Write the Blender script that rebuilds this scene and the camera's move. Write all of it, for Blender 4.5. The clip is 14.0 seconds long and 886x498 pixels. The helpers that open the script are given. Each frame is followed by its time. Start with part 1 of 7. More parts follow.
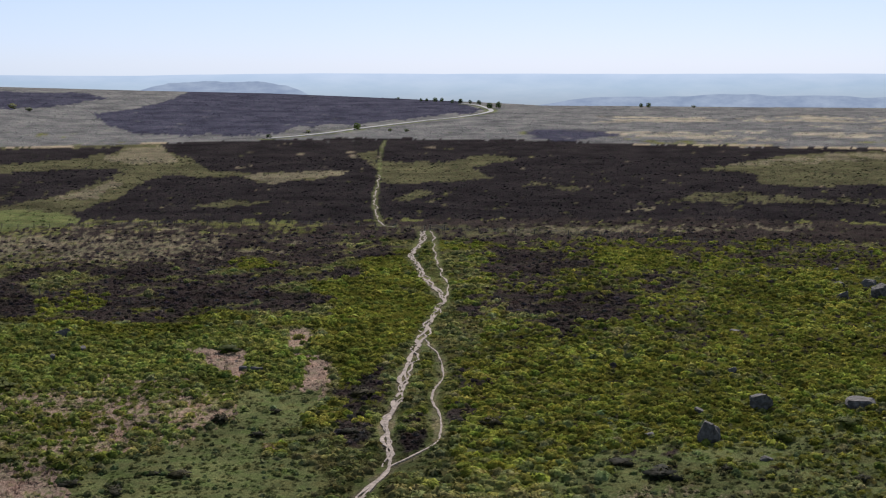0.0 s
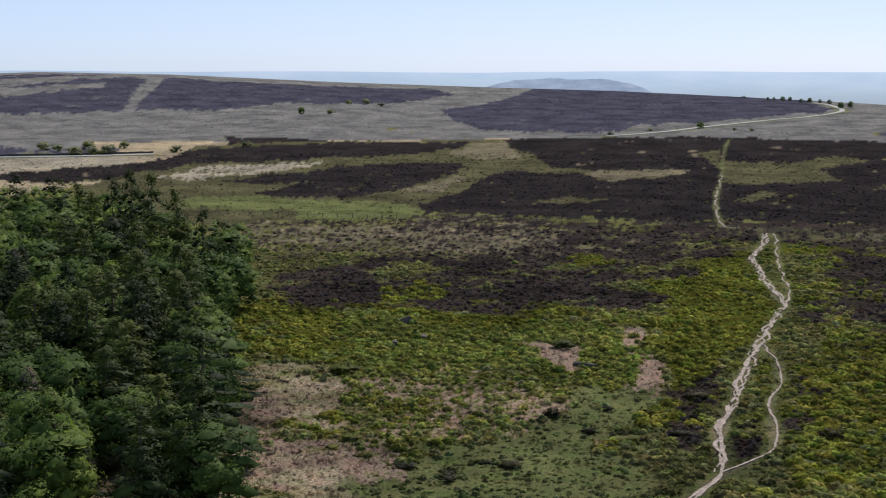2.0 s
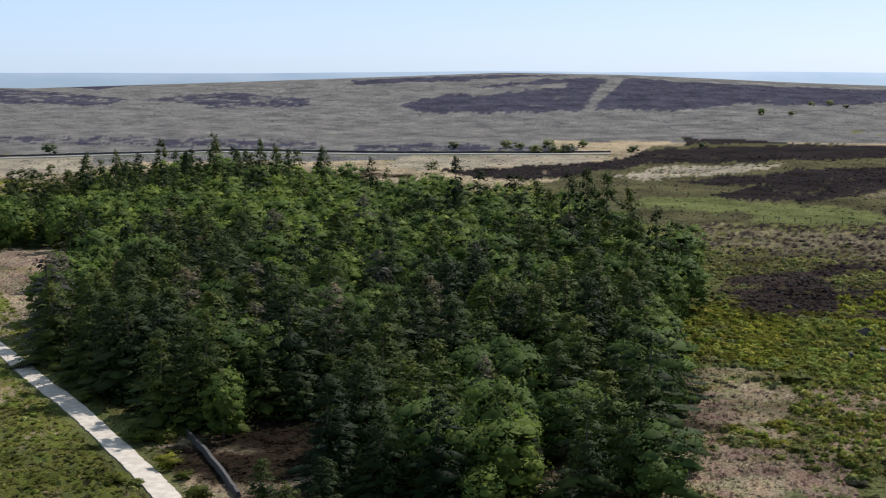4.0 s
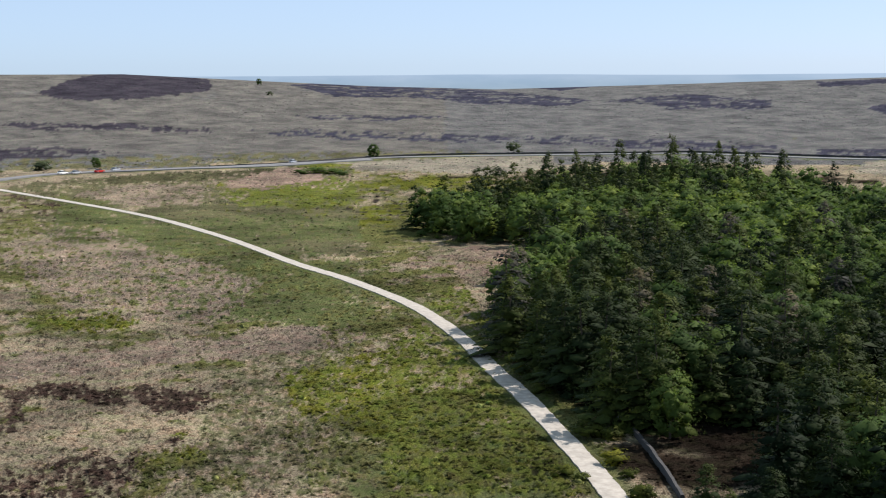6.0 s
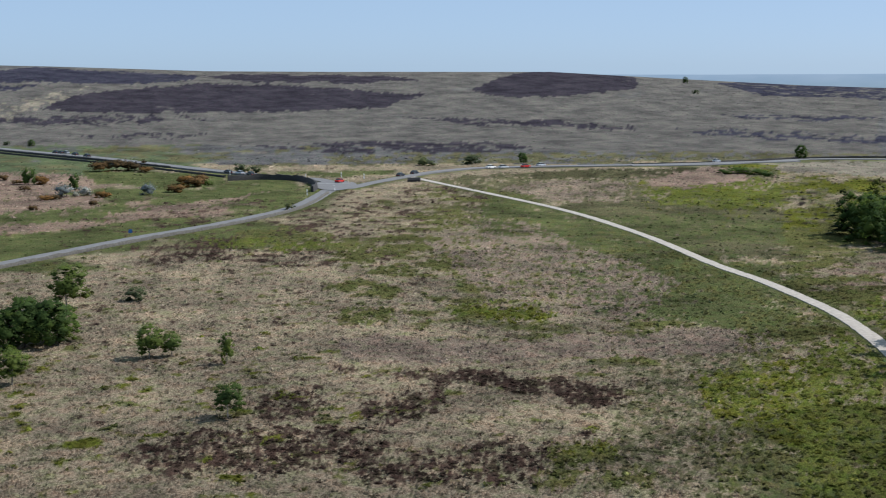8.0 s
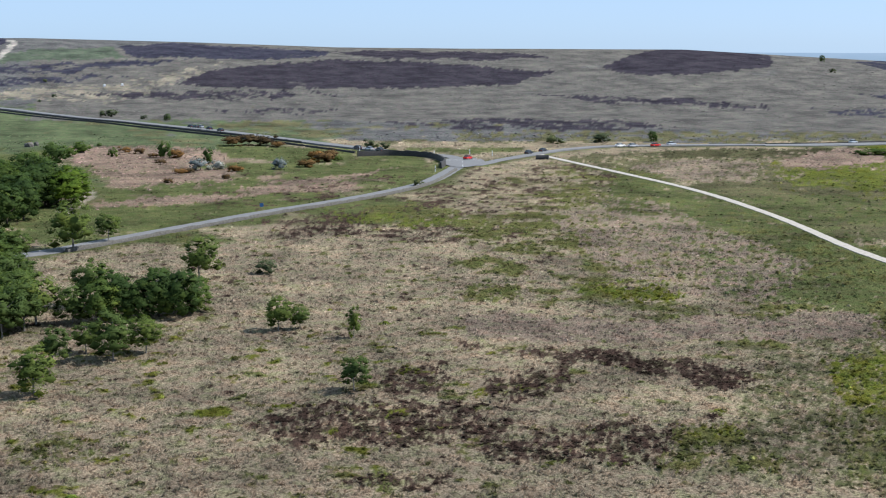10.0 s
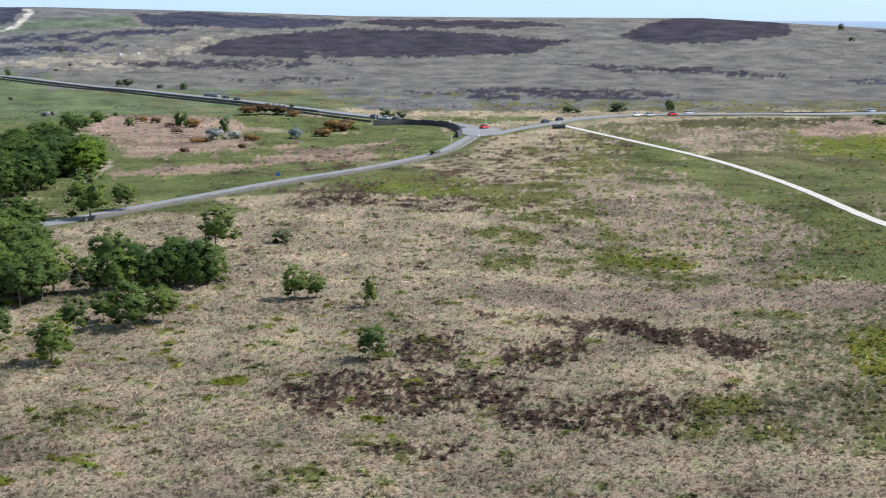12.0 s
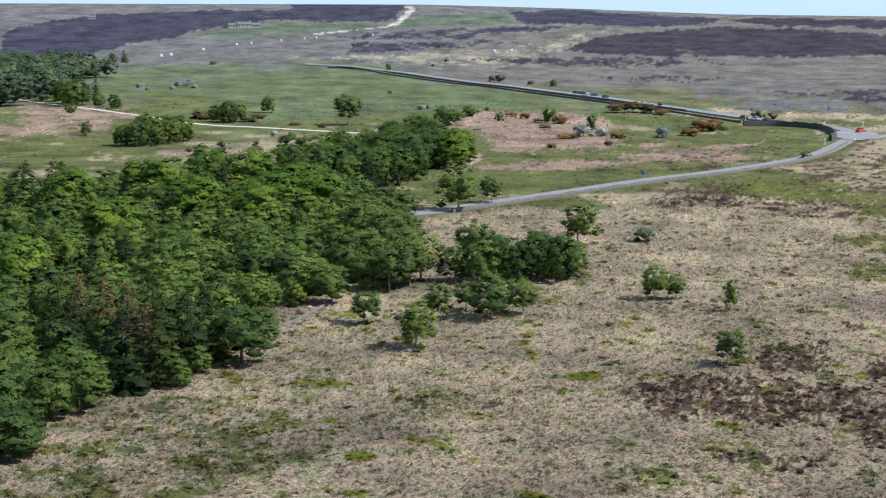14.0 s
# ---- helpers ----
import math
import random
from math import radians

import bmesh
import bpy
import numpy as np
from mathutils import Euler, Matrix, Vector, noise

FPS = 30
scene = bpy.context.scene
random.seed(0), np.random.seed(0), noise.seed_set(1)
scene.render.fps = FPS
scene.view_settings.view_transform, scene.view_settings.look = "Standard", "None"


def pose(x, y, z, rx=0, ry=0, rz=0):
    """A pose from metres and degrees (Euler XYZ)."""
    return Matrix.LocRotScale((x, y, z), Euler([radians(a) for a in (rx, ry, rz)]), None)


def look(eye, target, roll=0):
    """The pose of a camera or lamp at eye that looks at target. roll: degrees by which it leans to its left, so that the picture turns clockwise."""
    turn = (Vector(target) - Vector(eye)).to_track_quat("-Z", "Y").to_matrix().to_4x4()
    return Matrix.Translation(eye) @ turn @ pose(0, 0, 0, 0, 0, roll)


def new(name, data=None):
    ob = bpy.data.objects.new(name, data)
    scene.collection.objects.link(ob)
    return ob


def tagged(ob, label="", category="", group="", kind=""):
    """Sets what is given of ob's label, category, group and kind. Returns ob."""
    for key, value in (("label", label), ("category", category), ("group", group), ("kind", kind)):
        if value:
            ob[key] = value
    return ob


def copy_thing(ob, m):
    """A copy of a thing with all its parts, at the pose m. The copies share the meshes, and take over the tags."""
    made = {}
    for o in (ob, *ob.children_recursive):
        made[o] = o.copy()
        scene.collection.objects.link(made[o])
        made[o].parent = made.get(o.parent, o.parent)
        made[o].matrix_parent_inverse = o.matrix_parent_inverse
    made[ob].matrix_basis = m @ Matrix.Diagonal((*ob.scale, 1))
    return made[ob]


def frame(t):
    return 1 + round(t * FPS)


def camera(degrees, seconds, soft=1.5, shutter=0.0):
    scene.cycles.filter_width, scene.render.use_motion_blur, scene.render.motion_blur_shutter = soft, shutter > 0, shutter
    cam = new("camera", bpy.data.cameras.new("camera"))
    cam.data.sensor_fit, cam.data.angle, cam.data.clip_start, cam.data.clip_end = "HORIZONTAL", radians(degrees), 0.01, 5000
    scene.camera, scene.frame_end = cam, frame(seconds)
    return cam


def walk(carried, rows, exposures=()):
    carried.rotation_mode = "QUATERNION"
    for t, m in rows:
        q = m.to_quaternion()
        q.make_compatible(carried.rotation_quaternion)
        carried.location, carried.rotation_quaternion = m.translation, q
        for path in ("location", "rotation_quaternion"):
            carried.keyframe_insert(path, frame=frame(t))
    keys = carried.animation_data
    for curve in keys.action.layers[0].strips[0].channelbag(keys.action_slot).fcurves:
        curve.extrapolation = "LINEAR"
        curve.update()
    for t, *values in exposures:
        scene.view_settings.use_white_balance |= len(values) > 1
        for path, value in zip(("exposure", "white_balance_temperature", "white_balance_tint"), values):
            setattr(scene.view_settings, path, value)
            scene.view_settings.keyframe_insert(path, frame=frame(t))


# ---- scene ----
cam = camera(35.25, 14.0, soft=1.1, shutter=0.12)
# seconds, yaw to the left, pitch, roll; the drone hovers and turns
PATH = [
    (0, 0.00, -7.51, -0.07),
    (0.5, 1.04, -7.55, -0.08),
    (1, 3.94, -7.58, -0.08),
    (1.5, 8.94, -7.60, 0.02),
    (2, 13.93, -7.61, 0.07),
    (2.5, 18.61, -7.59, 0.12),
    (3, 23.24, -7.57, 0.22),
    (3.2, 25.04, -7.57, 0.22),
    (5.3, 44.82, -7.51, -0.35),
    (5.5, 46.62, -7.50, -0.24),
    (6, 51.18, -7.47, -0.26),
    (6.5, 55.52, -7.45, -0.23),
    (7, 59.84, -7.45, -0.18),
    (7.5, 64.12, -7.47, -0.17),
    (8, 68.42, -7.49, -0.11),
    (8.5, 72.45, -7.53, 0.04),
    (8.7, 73.28, -7.54, -0.01),
    (11, 73.30, -9.14, 0.13),
    (11.5, 73.26, -9.63, 0.06),
    (12, 74.35, -9.68, 0.06),
    (12.5, 78.03, -9.68, 0.05),
    (13, 82.96, -9.70, 0.13),
    (13.5, 86.91, -9.75, 0.16),
    (14, 89.32, -9.80, 0.22),
]
EXPOSURES = [(0, 0.42, 6560, 18), (3.2, 0.52, 6520, 16), (5.3, 0.68, 6540, 14.5), (6.5, 0.46, 6360, 14), (8.7, 0.20, 6010, 11.5), (10.8, 0.77, 6040, 13), (14, 0.85, 5970, 14)]
walk(cam, [(t, pose(0, 0, 41.0, 90 + p, 0, y) @ pose(0, 0, 0, 0, 0, r)) for t, y, p, r in PATH], EXPOSURES)


# ---- shape of the land ----
EYE = 41.0


def smooth(a, b, x):
    s = np.clip((x - a) / (b - a), 0, 1)
    return s * s * (3 - 2 * s)


def lattice(x, y, seed):
    """Random value of each whole-numbered lattice corner."""
    h = (x.astype(np.int64) * 374761393 + y.astype(np.int64) * 668265263 + seed * 974634777) & 0xFFFFFFFF
    h = ((h ^ (h >> 13)) * 1274126177) & 0xFFFFFFFF
    return ((h ^ (h >> 16)) & 0xFFFF) / 65535.0


def field(x, y, size, seed=0, octaves=1, gain=0.5):
    """Smooth random field between 0 and 1 with features of about the given size in metres."""
    total, weight, amp = 0.0, 0.0, 1.0
    for o in range(octaves):
        u, v = np.asarray(x, float) / size + 1000.3, np.asarray(y, float) / size + 1000.7
        iu, iv = np.floor(u), np.floor(v)
        fu, fv = u - iu, v - iv
        fu, fv = fu * fu * (3 - 2 * fu), fv * fv * (3 - 2 * fv)
        k = seed * 17 + o
        a, b = lattice(iu, iv, k), lattice(iu + 1, iv, k)
        c, d = lattice(iu, iv + 1, k), lattice(iu + 1, iv + 1, k)
        total = total + amp * ((a + (b - a) * fu) * (1 - fv) + (c + (d - c) * fu) * fv)
        weight, amp, size = weight + amp, amp * gain, size * 0.5
    return total / weight


# skyline: bearing (degrees to the left of +y), rise or dip of the crest in degrees, distance of the crest in metres
SKYLINE = np.array([(-30, -1.70, 1350), (-10, -1.68, 1350), (-4, -1.66, 1380), (-1, -1.50, 1500), (2, -1.35, 1700), (7, -1.13, 2000),
                    (12, -1.0, 2100), (18, -0.80, 2200), (25, -0.48, 2200), (30, -0.38, 2200), (34, -0.52, 2200), (41, -0.74, 2200),
                    (49, -0.95, 2100), (54, -0.80, 2100), (59, -0.54, 2100), (64, -0.26, 2100), (73, -0.24, 2150), (78, -0.20, 2200),
                    (84, 0.0, 2300), (90, 0.14, 2350), (107, 0.12, 2350), (125, 0.0, 2200)])


def land(bearing, r):
    """Height of the ground, without its tussocks, at a bearing in degrees and a distance from the origin."""
    b = np.asarray(bearing, float)
    r = np.asarray(r, float)
    crest = EYE + np.interp(b, SKYLINE[:, 0], SKYLINE[:, 2]) * np.tan(np.radians(np.interp(b, SKYLINE[:, 0], SKYLINE[:, 1])))
    far = np.interp(b, SKYLINE[:, 0], SKYLINE[:, 2])
    z = crest * smooth(0, 1, np.clip((r - 780) / (far - 780), 0, 1))
    z = z - (crest + 115) * smooth(0, 1, (r - far) / 900)
    x, y = -r * np.sin(np.radians(b)), r * np.cos(np.radians(b))
    roll = (field(x, y, 90, 3, 2) - 0.5) * 1.6 * smooth(60, 160, r) * (1 - smooth(1200, 1900, r))
    return z + roll


def plan(bearing, r):
    return -r * math.sin(radians(bearing)), r * math.cos(radians(bearing))


def land_at(x, y):
    return float(land(math.degrees(math.atan2(-x, y)), math.hypot(x, y)))


# ---- daylight ----
SUN_BEARING, SUN_HEIGHT = -9.0, 47.0
world = bpy.data.worlds.new("world")
scene.world = world
world.use_nodes = True
wn, wl = world.node_tree.nodes, world.node_tree.links
sky = wn.new("ShaderNodeTexSky")
sky.sky_type, sky.sun_disc = "NISHITA", False
sky.sun_elevation, sky.sun_rotation = radians(SUN_HEIGHT), radians(-SUN_BEARING)
sky.altitude, sky.air_density, sky.dust_density, sky.ozone_density = 300, 0.4, 0.75, 2.0
tinted = wn.new("ShaderNodeMix")
tinted.data_type, tinted.blend_type = "RGBA", "MULTIPLY"
tinted.inputs[0].default_value, tinted.inputs[7].default_value = 1.0, (0.98, 0.97, 1.06, 1)
wl.new(sky.outputs[0], tinted.inputs[6])
hazy = wn.new("ShaderNodeMix")
hazy.data_type = "RGBA"
hazy.inputs[0].default_value, hazy.inputs[7].default_value = 0.56, (5.25, 7.15, 8.5, 1)
wl.new(tinted.outputs[2], hazy.inputs[6])
wl.new(hazy.outputs[2], wn["Background"].inputs[0])
wn["Background"].inputs[1].default_value = 0.085
sun = new("sun", bpy.data.lights.new("sun", "SUN"))
sun.data.energy, sun.data.angle, sun.data.color = 4.6, radians(0.5), (1.0, 0.95, 0.86)
sx, sy = plan(SUN_BEARING, 100 * math.cos(radians(SUN_HEIGHT)))
sun.matrix_world = look((sx, sy, 100 * math.sin(radians(SUN_HEIGHT))), (0, 0, 0))


# ---- materials ----
def material(name, build):
    m = bpy.data.materials.new(name)
    m.use_nodes = True
    n, l = m.node_tree.nodes, m.node_tree.links
    build(n, l, n["Principled BSDF"])
    return m


def noise_node(n, l, scale, detail=4.0, rough=0.6, vector=None, stretch=None):
    t = n.new("ShaderNodeTexNoise")
    t.inputs["Scale"].default_value, t.inputs["Detail"].default_value, t.inputs["Roughness"].default_value = scale, detail, rough
    co = n.new("ShaderNodeTexCoord").outputs["Object"] if vector is None else vector
    if stretch:
        mp = n.new("ShaderNodeMapping")
        mp.inputs["Scale"].default_value = stretch
        l.new(co, mp.inputs[0])
        co = mp.outputs[0]
    l.new(co, t.inputs["Vector"])
    return t.outputs["Fac"]


def ramp_node(n, l, fac, *stops):
    r = n.new("ShaderNodeValToRGB")
    e = r.color_ramp.elements
    while len(e) < len(stops):
        e.new(0.5)
    for k, (p, c) in zip(e, stops):
        k.position, k.color = p, (*c, 1) if len(c) == 3 else c
    l.new(fac, r.inputs[0])
    return r.outputs[0]


def times_node(n, l, a, b, fac=1.0, kind="MULTIPLY"):
    m = n.new("ShaderNodeMix")
    m.data_type, m.blend_type = "RGBA", kind
    for socket, v in ((m.inputs[0], fac), (m.inputs[6], a), (m.inputs[7], b)):
        if hasattr(v, "links"):
            l.new(v, socket)
        else:
            socket.default_value = v if isinstance(v, float) else (*v, 1)
    return m.outputs[2]


def bump_node(n, l, fac, strength, distance, bsdf):
    b = n.new("ShaderNodeBump")
    b.inputs["Strength"].default_value, b.inputs["Distance"].default_value = strength, distance
    l.new(fac, b.inputs["Height"])
    l.new(b.outputs[0], bsdf.inputs["Normal"])


def plain(name, colour, rough=0.8, metal=0.0, vary=0.25, scale=6.0, bump=0.0):
    def build(n, l, p):
        f = noise_node(n, l, scale)
        lo, hi = [c * (1 - vary) for c in colour], [min(1, c * (1 + vary)) for c in colour]
        l.new(ramp_node(n, l, f, (0.3, lo), (0.7, hi)), p.inputs["Base Color"])
        p.inputs["Roughness"].default_value, p.inputs["Metallic"].default_value = rough, metal
        if bump:
            bump_node(n, l, f, 0.6, bump, p)
    return material(name, build)


def ground_material(name, soft, lay=False):
    """Land cover colour from the sheet, with tussocks and stems as fine light and dark grain. soft: how much light passes through blades."""
    def build(n, l, p):
        at = n.new("ShaderNodeAttribute")
        at.attribute_name = "cover"
        tuft = n.new("ShaderNodeAttribute")
        tuft.attribute_name = "tuft"
        where = None
        if lay:
            spot = n.new("ShaderNodeAttribute")
            spot.attribute_name = "lay"
            where = spot.outputs["Vector"]
        fine = noise_node(n, l, 2.4, 7.0, 0.8, where)
        grain = ramp_node(n, l, fine, (0.35, (0.22, 0.21, 0.18)), (0.46, (0.72, 0.72, 0.68)), (0.54, (1.15, 1.15, 1.12)), (0.66, (1.65, 1.6, 1.5)))
        c = times_node(n, l, at.outputs["Color"], grain, tuft.outputs["Fac"])
        tint = ramp_node(n, l, noise_node(n, l, 0.35, 5.0, 0.65, where), (0.38, (0.88, 1.0, 0.84)), (0.5, (1, 1, 1)), (0.62, (1.10, 1.0, 0.98)))
        c = times_node(n, l, c, tint)
        broad = ramp_node(n, l, noise_node(n, l, 0.06, 6.0, 0.7, where), (0.36, (0.62, 0.62, 0.64)), (0.5, (1, 1, 1)), (0.66, (1.45, 1.42, 1.35)))
        c = times_node(n, l, c, broad)
        l.new(c, p.inputs["Base Color"])
        p.inputs["Roughness"].default_value = 0.95
        p.inputs["Specular IOR Level"].default_value = 0.0
        bump_node(n, l, fine, 0.9, 0.5, p)
        if soft:
            tr = n.new("ShaderNodeBsdfTranslucent")
            l.new(c, tr.inputs["Color"])
            mix = n.new("ShaderNodeMixShader")
            mix.inputs[0].default_value = soft
            l.new(p.outputs[0], mix.inputs[1])
            l.new(tr.outputs[0], mix.inputs[2])
            l.new(mix.outputs[0], n["Material Output"].inputs["Surface"])
    return material(name, build)


def leaf_material(name, dark, light, through_leaf=0.3, spread=1.0):
    """Foliage: every spray differs a little, every tree differs more. spread: how far the trees differ."""
    def build(n, l, p):
        geo = n.new("ShaderNodeNewGeometry")
        info = n.new("ShaderNodeObjectInfo")
        a = ramp_node(n, l, geo.outputs["Random Per Island"], (0.0, dark), (1.0, light))
        s = spread
        tone = n.new("ShaderNodeAttribute")
        tone.attribute_name = "tone"
        both = n.new("ShaderNodeMath")
        both.operation = "ADD"
        l.new(info.outputs["Random"], both.inputs[0])
        l.new(tone.outputs["Fac"], both.inputs[1])
        own = n.new("ShaderNodeMath")
        own.operation = "FRACT"
        l.new(both.outputs[0], own.inputs[0])
        hue = ramp_node(n, l, own.outputs[0], (0.0, (1 - 0.5 * s, 1 - 0.42 * s, 1 - 0.35 * s)), (0.45, (1, 1, 1)), (0.75, (1 + 0.35 * s, 1 + 0.25 * s, 1)), (1.0, (1 + 0.75 * s, 1 + 0.5 * s, 1 + 0.1 * s)))
        c = times_node(n, l, a, hue)
        stand_tint = ramp_node(n, l, noise_node(n, l, 0.16, 3.0, 0.6), (0.36, (0.55, 0.62, 0.7)), (0.5, (1, 1, 1)), (0.64, (1.6, 1.4, 1.05)))
        c = times_node(n, l, c, stand_tint, 0.8)
        l.new(c, p.inputs["Base Color"])
        p.inputs["Roughness"].default_value = 0.7
        p.inputs["Specular IOR Level"].default_value = 0.06
        tr = n.new("ShaderNodeBsdfTranslucent")
        l.new(times_node(n, l, c, (1.15, 1.25, 0.9)), tr.inputs["Color"])
        mix = n.new("ShaderNodeMixShader")
        mix.inputs[0].default_value = through_leaf
        l.new(p.outputs[0], mix.inputs[1])
        l.new(tr.outputs[0], mix.inputs[2])
        l.new(mix.outputs[0], n["Material Output"].inputs["Surface"])
    return material(name, build)


GROUND = ground_material("moorland", 0.0)
SHEET = ground_material("moorland_sheet", 0.0, True)
BLADES = ground_material("moor_blades", 0.5)
BARK = plain("bark", (0.068, 0.051, 0.0374), 0.9, bump=0.03)
BIRCH_BARK = plain("birch_bark", (0.1768, 0.1632, 0.1428), 0.85, vary=0.5)
NEEDLES = leaf_material("conifer_needles", (0.0172, 0.0272, 0.0088), (0.0300, 0.0462, 0.0142), 0.20, 1.3)
BIRCH_LEAF = leaf_material("birch_leaves", (0.072, 0.105, 0.029), (0.108, 0.150, 0.042), 0.38, 0.4)
OAK_LEAF = leaf_material("oak_leaves", (0.061, 0.096, 0.025), (0.094, 0.141, 0.038), 0.42, 0.6)
GORSE_LEAF = leaf_material("rusty_gorse", (0.0816, 0.049, 0.0204), (0.136, 0.0816, 0.034), 0.15)
SCRUB_LEAF = leaf_material("scrub", (0.0816, 0.0986, 0.0476), (0.136, 0.153, 0.0748), 0.35)
BLOSSOM = leaf_material("blossom", (0.17, 0.1904, 0.1496), (0.4216, 0.408, 0.3944), 0.2)
ASPHALT = plain("asphalt", (0.140, 0.139, 0.141), 0.85, vary=0.16, scale=0.8)
PALE_STONE = plain("crushed_stone", (0.3509, 0.3172, 0.2749), 0.95, vary=0.22, scale=1.1, bump=0.02)
WALL_STONE = plain("gritstone_wall", (0.036, 0.034, 0.034), 0.9, vary=0.45, scale=2.5, bump=0.05)
ROCK = plain("gritstone", (0.044, 0.040, 0.037), 0.9, vary=0.7, scale=2.6, bump=0.2)
BRIGHT_LEAF = leaf_material("spring_leaves", (0.075, 0.125, 0.016), (0.115, 0.175, 0.026), 0.4, 0.25)
GREY_NEEDLES = leaf_material("dying_needles", (0.068, 0.0612, 0.0442), (0.1156, 0.1054, 0.0816), 0.3)
RUSTY_NEEDLES = leaf_material("rusty_needles", (0.0646, 0.051, 0.0231), (0.1088, 0.085, 0.0394), 0.25, 0.5)
HEATH_LEAF = leaf_material("heath_twigs", (0.015, 0.015, 0.0082), (0.034, 0.0306, 0.015), 0.15)
CUSHION_LEAF = leaf_material("bilberry_leaves", (0.0544, 0.0646, 0.0102), (0.1156, 0.1258, 0.0204), 0.3)
PALE_WALL = plain("lichened_wall", (0.102, 0.0952, 0.085), 0.9, vary=0.35, scale=2.0, bump=0.05)
WOOD_POST = plain("weathered_post", (0.0816, 0.0714, 0.0578), 0.9)
WIRE = plain("fence_wire", (0.25, 0.25, 0.25), 0.5, 0.8)
TYRE = plain("tyre", (0.02, 0.02, 0.02), 0.8)
CAR_GLASS = plain("car_glass", (0.03, 0.035, 0.04), 0.08, vary=0.05)
RED = plain("red_paint", (0.45, 0.02, 0.015), 0.25, 0.0, 0.03)
DARK = plain("dark_paint", (0.025, 0.028, 0.035), 0.2, 0.0, 0.03)
SILVER = plain("silver_paint", (0.45, 0.47, 0.5), 0.3, 0.5, 0.03)
WHITE = plain("white_paint", (0.8, 0.8, 0.8), 0.3, 0.0, 0.03)
BLUE = plain("blue_plate", (0.05, 0.16, 0.4), 0.4, 0.0, 0.05)
RENDER_WALL = plain("whitewash", (0.2856, 0.272, 0.2516), 0.9, vary=0.1, scale=0.6)
SLATE = plain("roof_slate", (0.0884, 0.0884, 0.0952), 0.7, vary=0.2, scale=1.0)
MARKING = plain("road_paint", (0.7, 0.7, 0.68), 0.7, vary=0.1)
EARTH = plain("trodden_earth", (0.170, 0.138, 0.116), 0.95, vary=0.5, scale=1.6, bump=0.03)
# leaves of the far wood, greyed and blued to carry the haze
FAR_HAZE_LEAF = leaf_material("distant_leaves", (0.0462, 0.0700, 0.0420), (0.0734, 0.1050, 0.0600), 0.35, 0.4)


# ---- land cover ----
bearings = np.concatenate([np.arange(-19.2, 109.2, 0.085), np.arange(110, 340, 2.0)])
dips = np.arange(21.5, 2.5, -0.065)
reach = np.concatenate([np.linspace(0.01, 100, 14), EYE / np.tan(np.radians(dips)), np.geomspace(945, 4900, 100)])
BEAR, DIST = np.meshgrid(bearings, reach)
GX, GY = -DIST * np.sin(np.radians(BEAR)), DIST * np.cos(np.radians(BEAR))
GZ = land(np.where(BEAR > 230, -30, BEAR), DIST)
# cover: colour, contrast of the tufts, height and size of its hummocks in metres
COVERS = {
    "grass": ((0.238, 0.196, 0.146), 1.0, 0.22, 1.0),
    "heather": ((0.0184, 0.0160, 0.0180), 0.8, 0.40, 1.6),
    "green": ((0.086, 0.097, 0.0425), 0.45, 0.14, 1.5),
    "bilb": ((0.099, 0.105, 0.021), 0.8, 0.45, 2.6),
    "dead": ((0.200, 0.148, 0.122), 0.9, 0.32, 0.9),
    "moss": ((0.0986, 0.100, 0.040), 0.85, 0.4, 1.8),
    "ling": ((0.062, 0.043, 0.036), 0.9, 0.35, 1.2),
    # pasture green, its blue raised for distance haze
    "field": ((0.084, 0.103, 0.058), 0.2, 0.1, 1.5),
    "bent": ((0.1122, 0.0986, 0.0714), 0.9, 0.22, 1.0),
    "heath": ((0.0290, 0.0235, 0.0235), 0.9, 0.4, 1.4),
    "gmoor": ((0.0626, 0.0598, 0.0354), 0.7, 0.2, 1.5),
    # wood floor: litter below its real tone, to hold the shade under trees
    "litter_shade": ((0.018, 0.014, 0.011), 0.7, 0.2, 1.5),
    "pale": ((0.204, 0.1822, 0.151), 0.6, 0.15, 1.5),
    # far heather, grass and pasture: aerial haze mixed into the colours as blue
    "hfar_haze": ((0.040, 0.040, 0.060), 0.6, 0.3, 3.0),
    "gfar_haze": ((0.106, 0.105, 0.110), 0.7, 0.3, 3.0),
    "gfarm_haze": ((0.082, 0.1, 0.077), 0.4, 0.1, 3.0),
    "fern": ((0.098, 0.111, 0.029), 0.8, 0.45, 2.0),
    "straw": ((0.206, 0.163, 0.132), 0.9, 0.22, 1.0),
    "bank": ((0.25, 0.178, 0.152), 0.7, 0.3, 1.0),
    "gmid": ((0.104, 0.099, 0.057), 0.7, 0.2, 1.5),
    # far grass away from the sun, with less haze in its colour
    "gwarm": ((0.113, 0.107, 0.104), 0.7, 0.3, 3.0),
    "track": ((0.31, 0.285, 0.27), 0.5, 0.0, 1.0),
    # hill heather lightened and blued for a thinner haze
    "hmid_haze": ((0.040, 0.036, 0.048), 0.6, 0.3, 3.0),
    "bare": ((0.2992, 0.2618, 0.2176), 0.6, 0.0, 1.0),
}
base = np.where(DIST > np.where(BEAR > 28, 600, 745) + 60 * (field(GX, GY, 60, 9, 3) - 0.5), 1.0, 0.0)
near_kind, far_kind = COVERS["grass"], COVERS["gfar_haze"]
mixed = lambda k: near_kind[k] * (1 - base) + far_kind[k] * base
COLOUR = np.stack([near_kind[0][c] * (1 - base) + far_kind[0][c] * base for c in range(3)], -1)
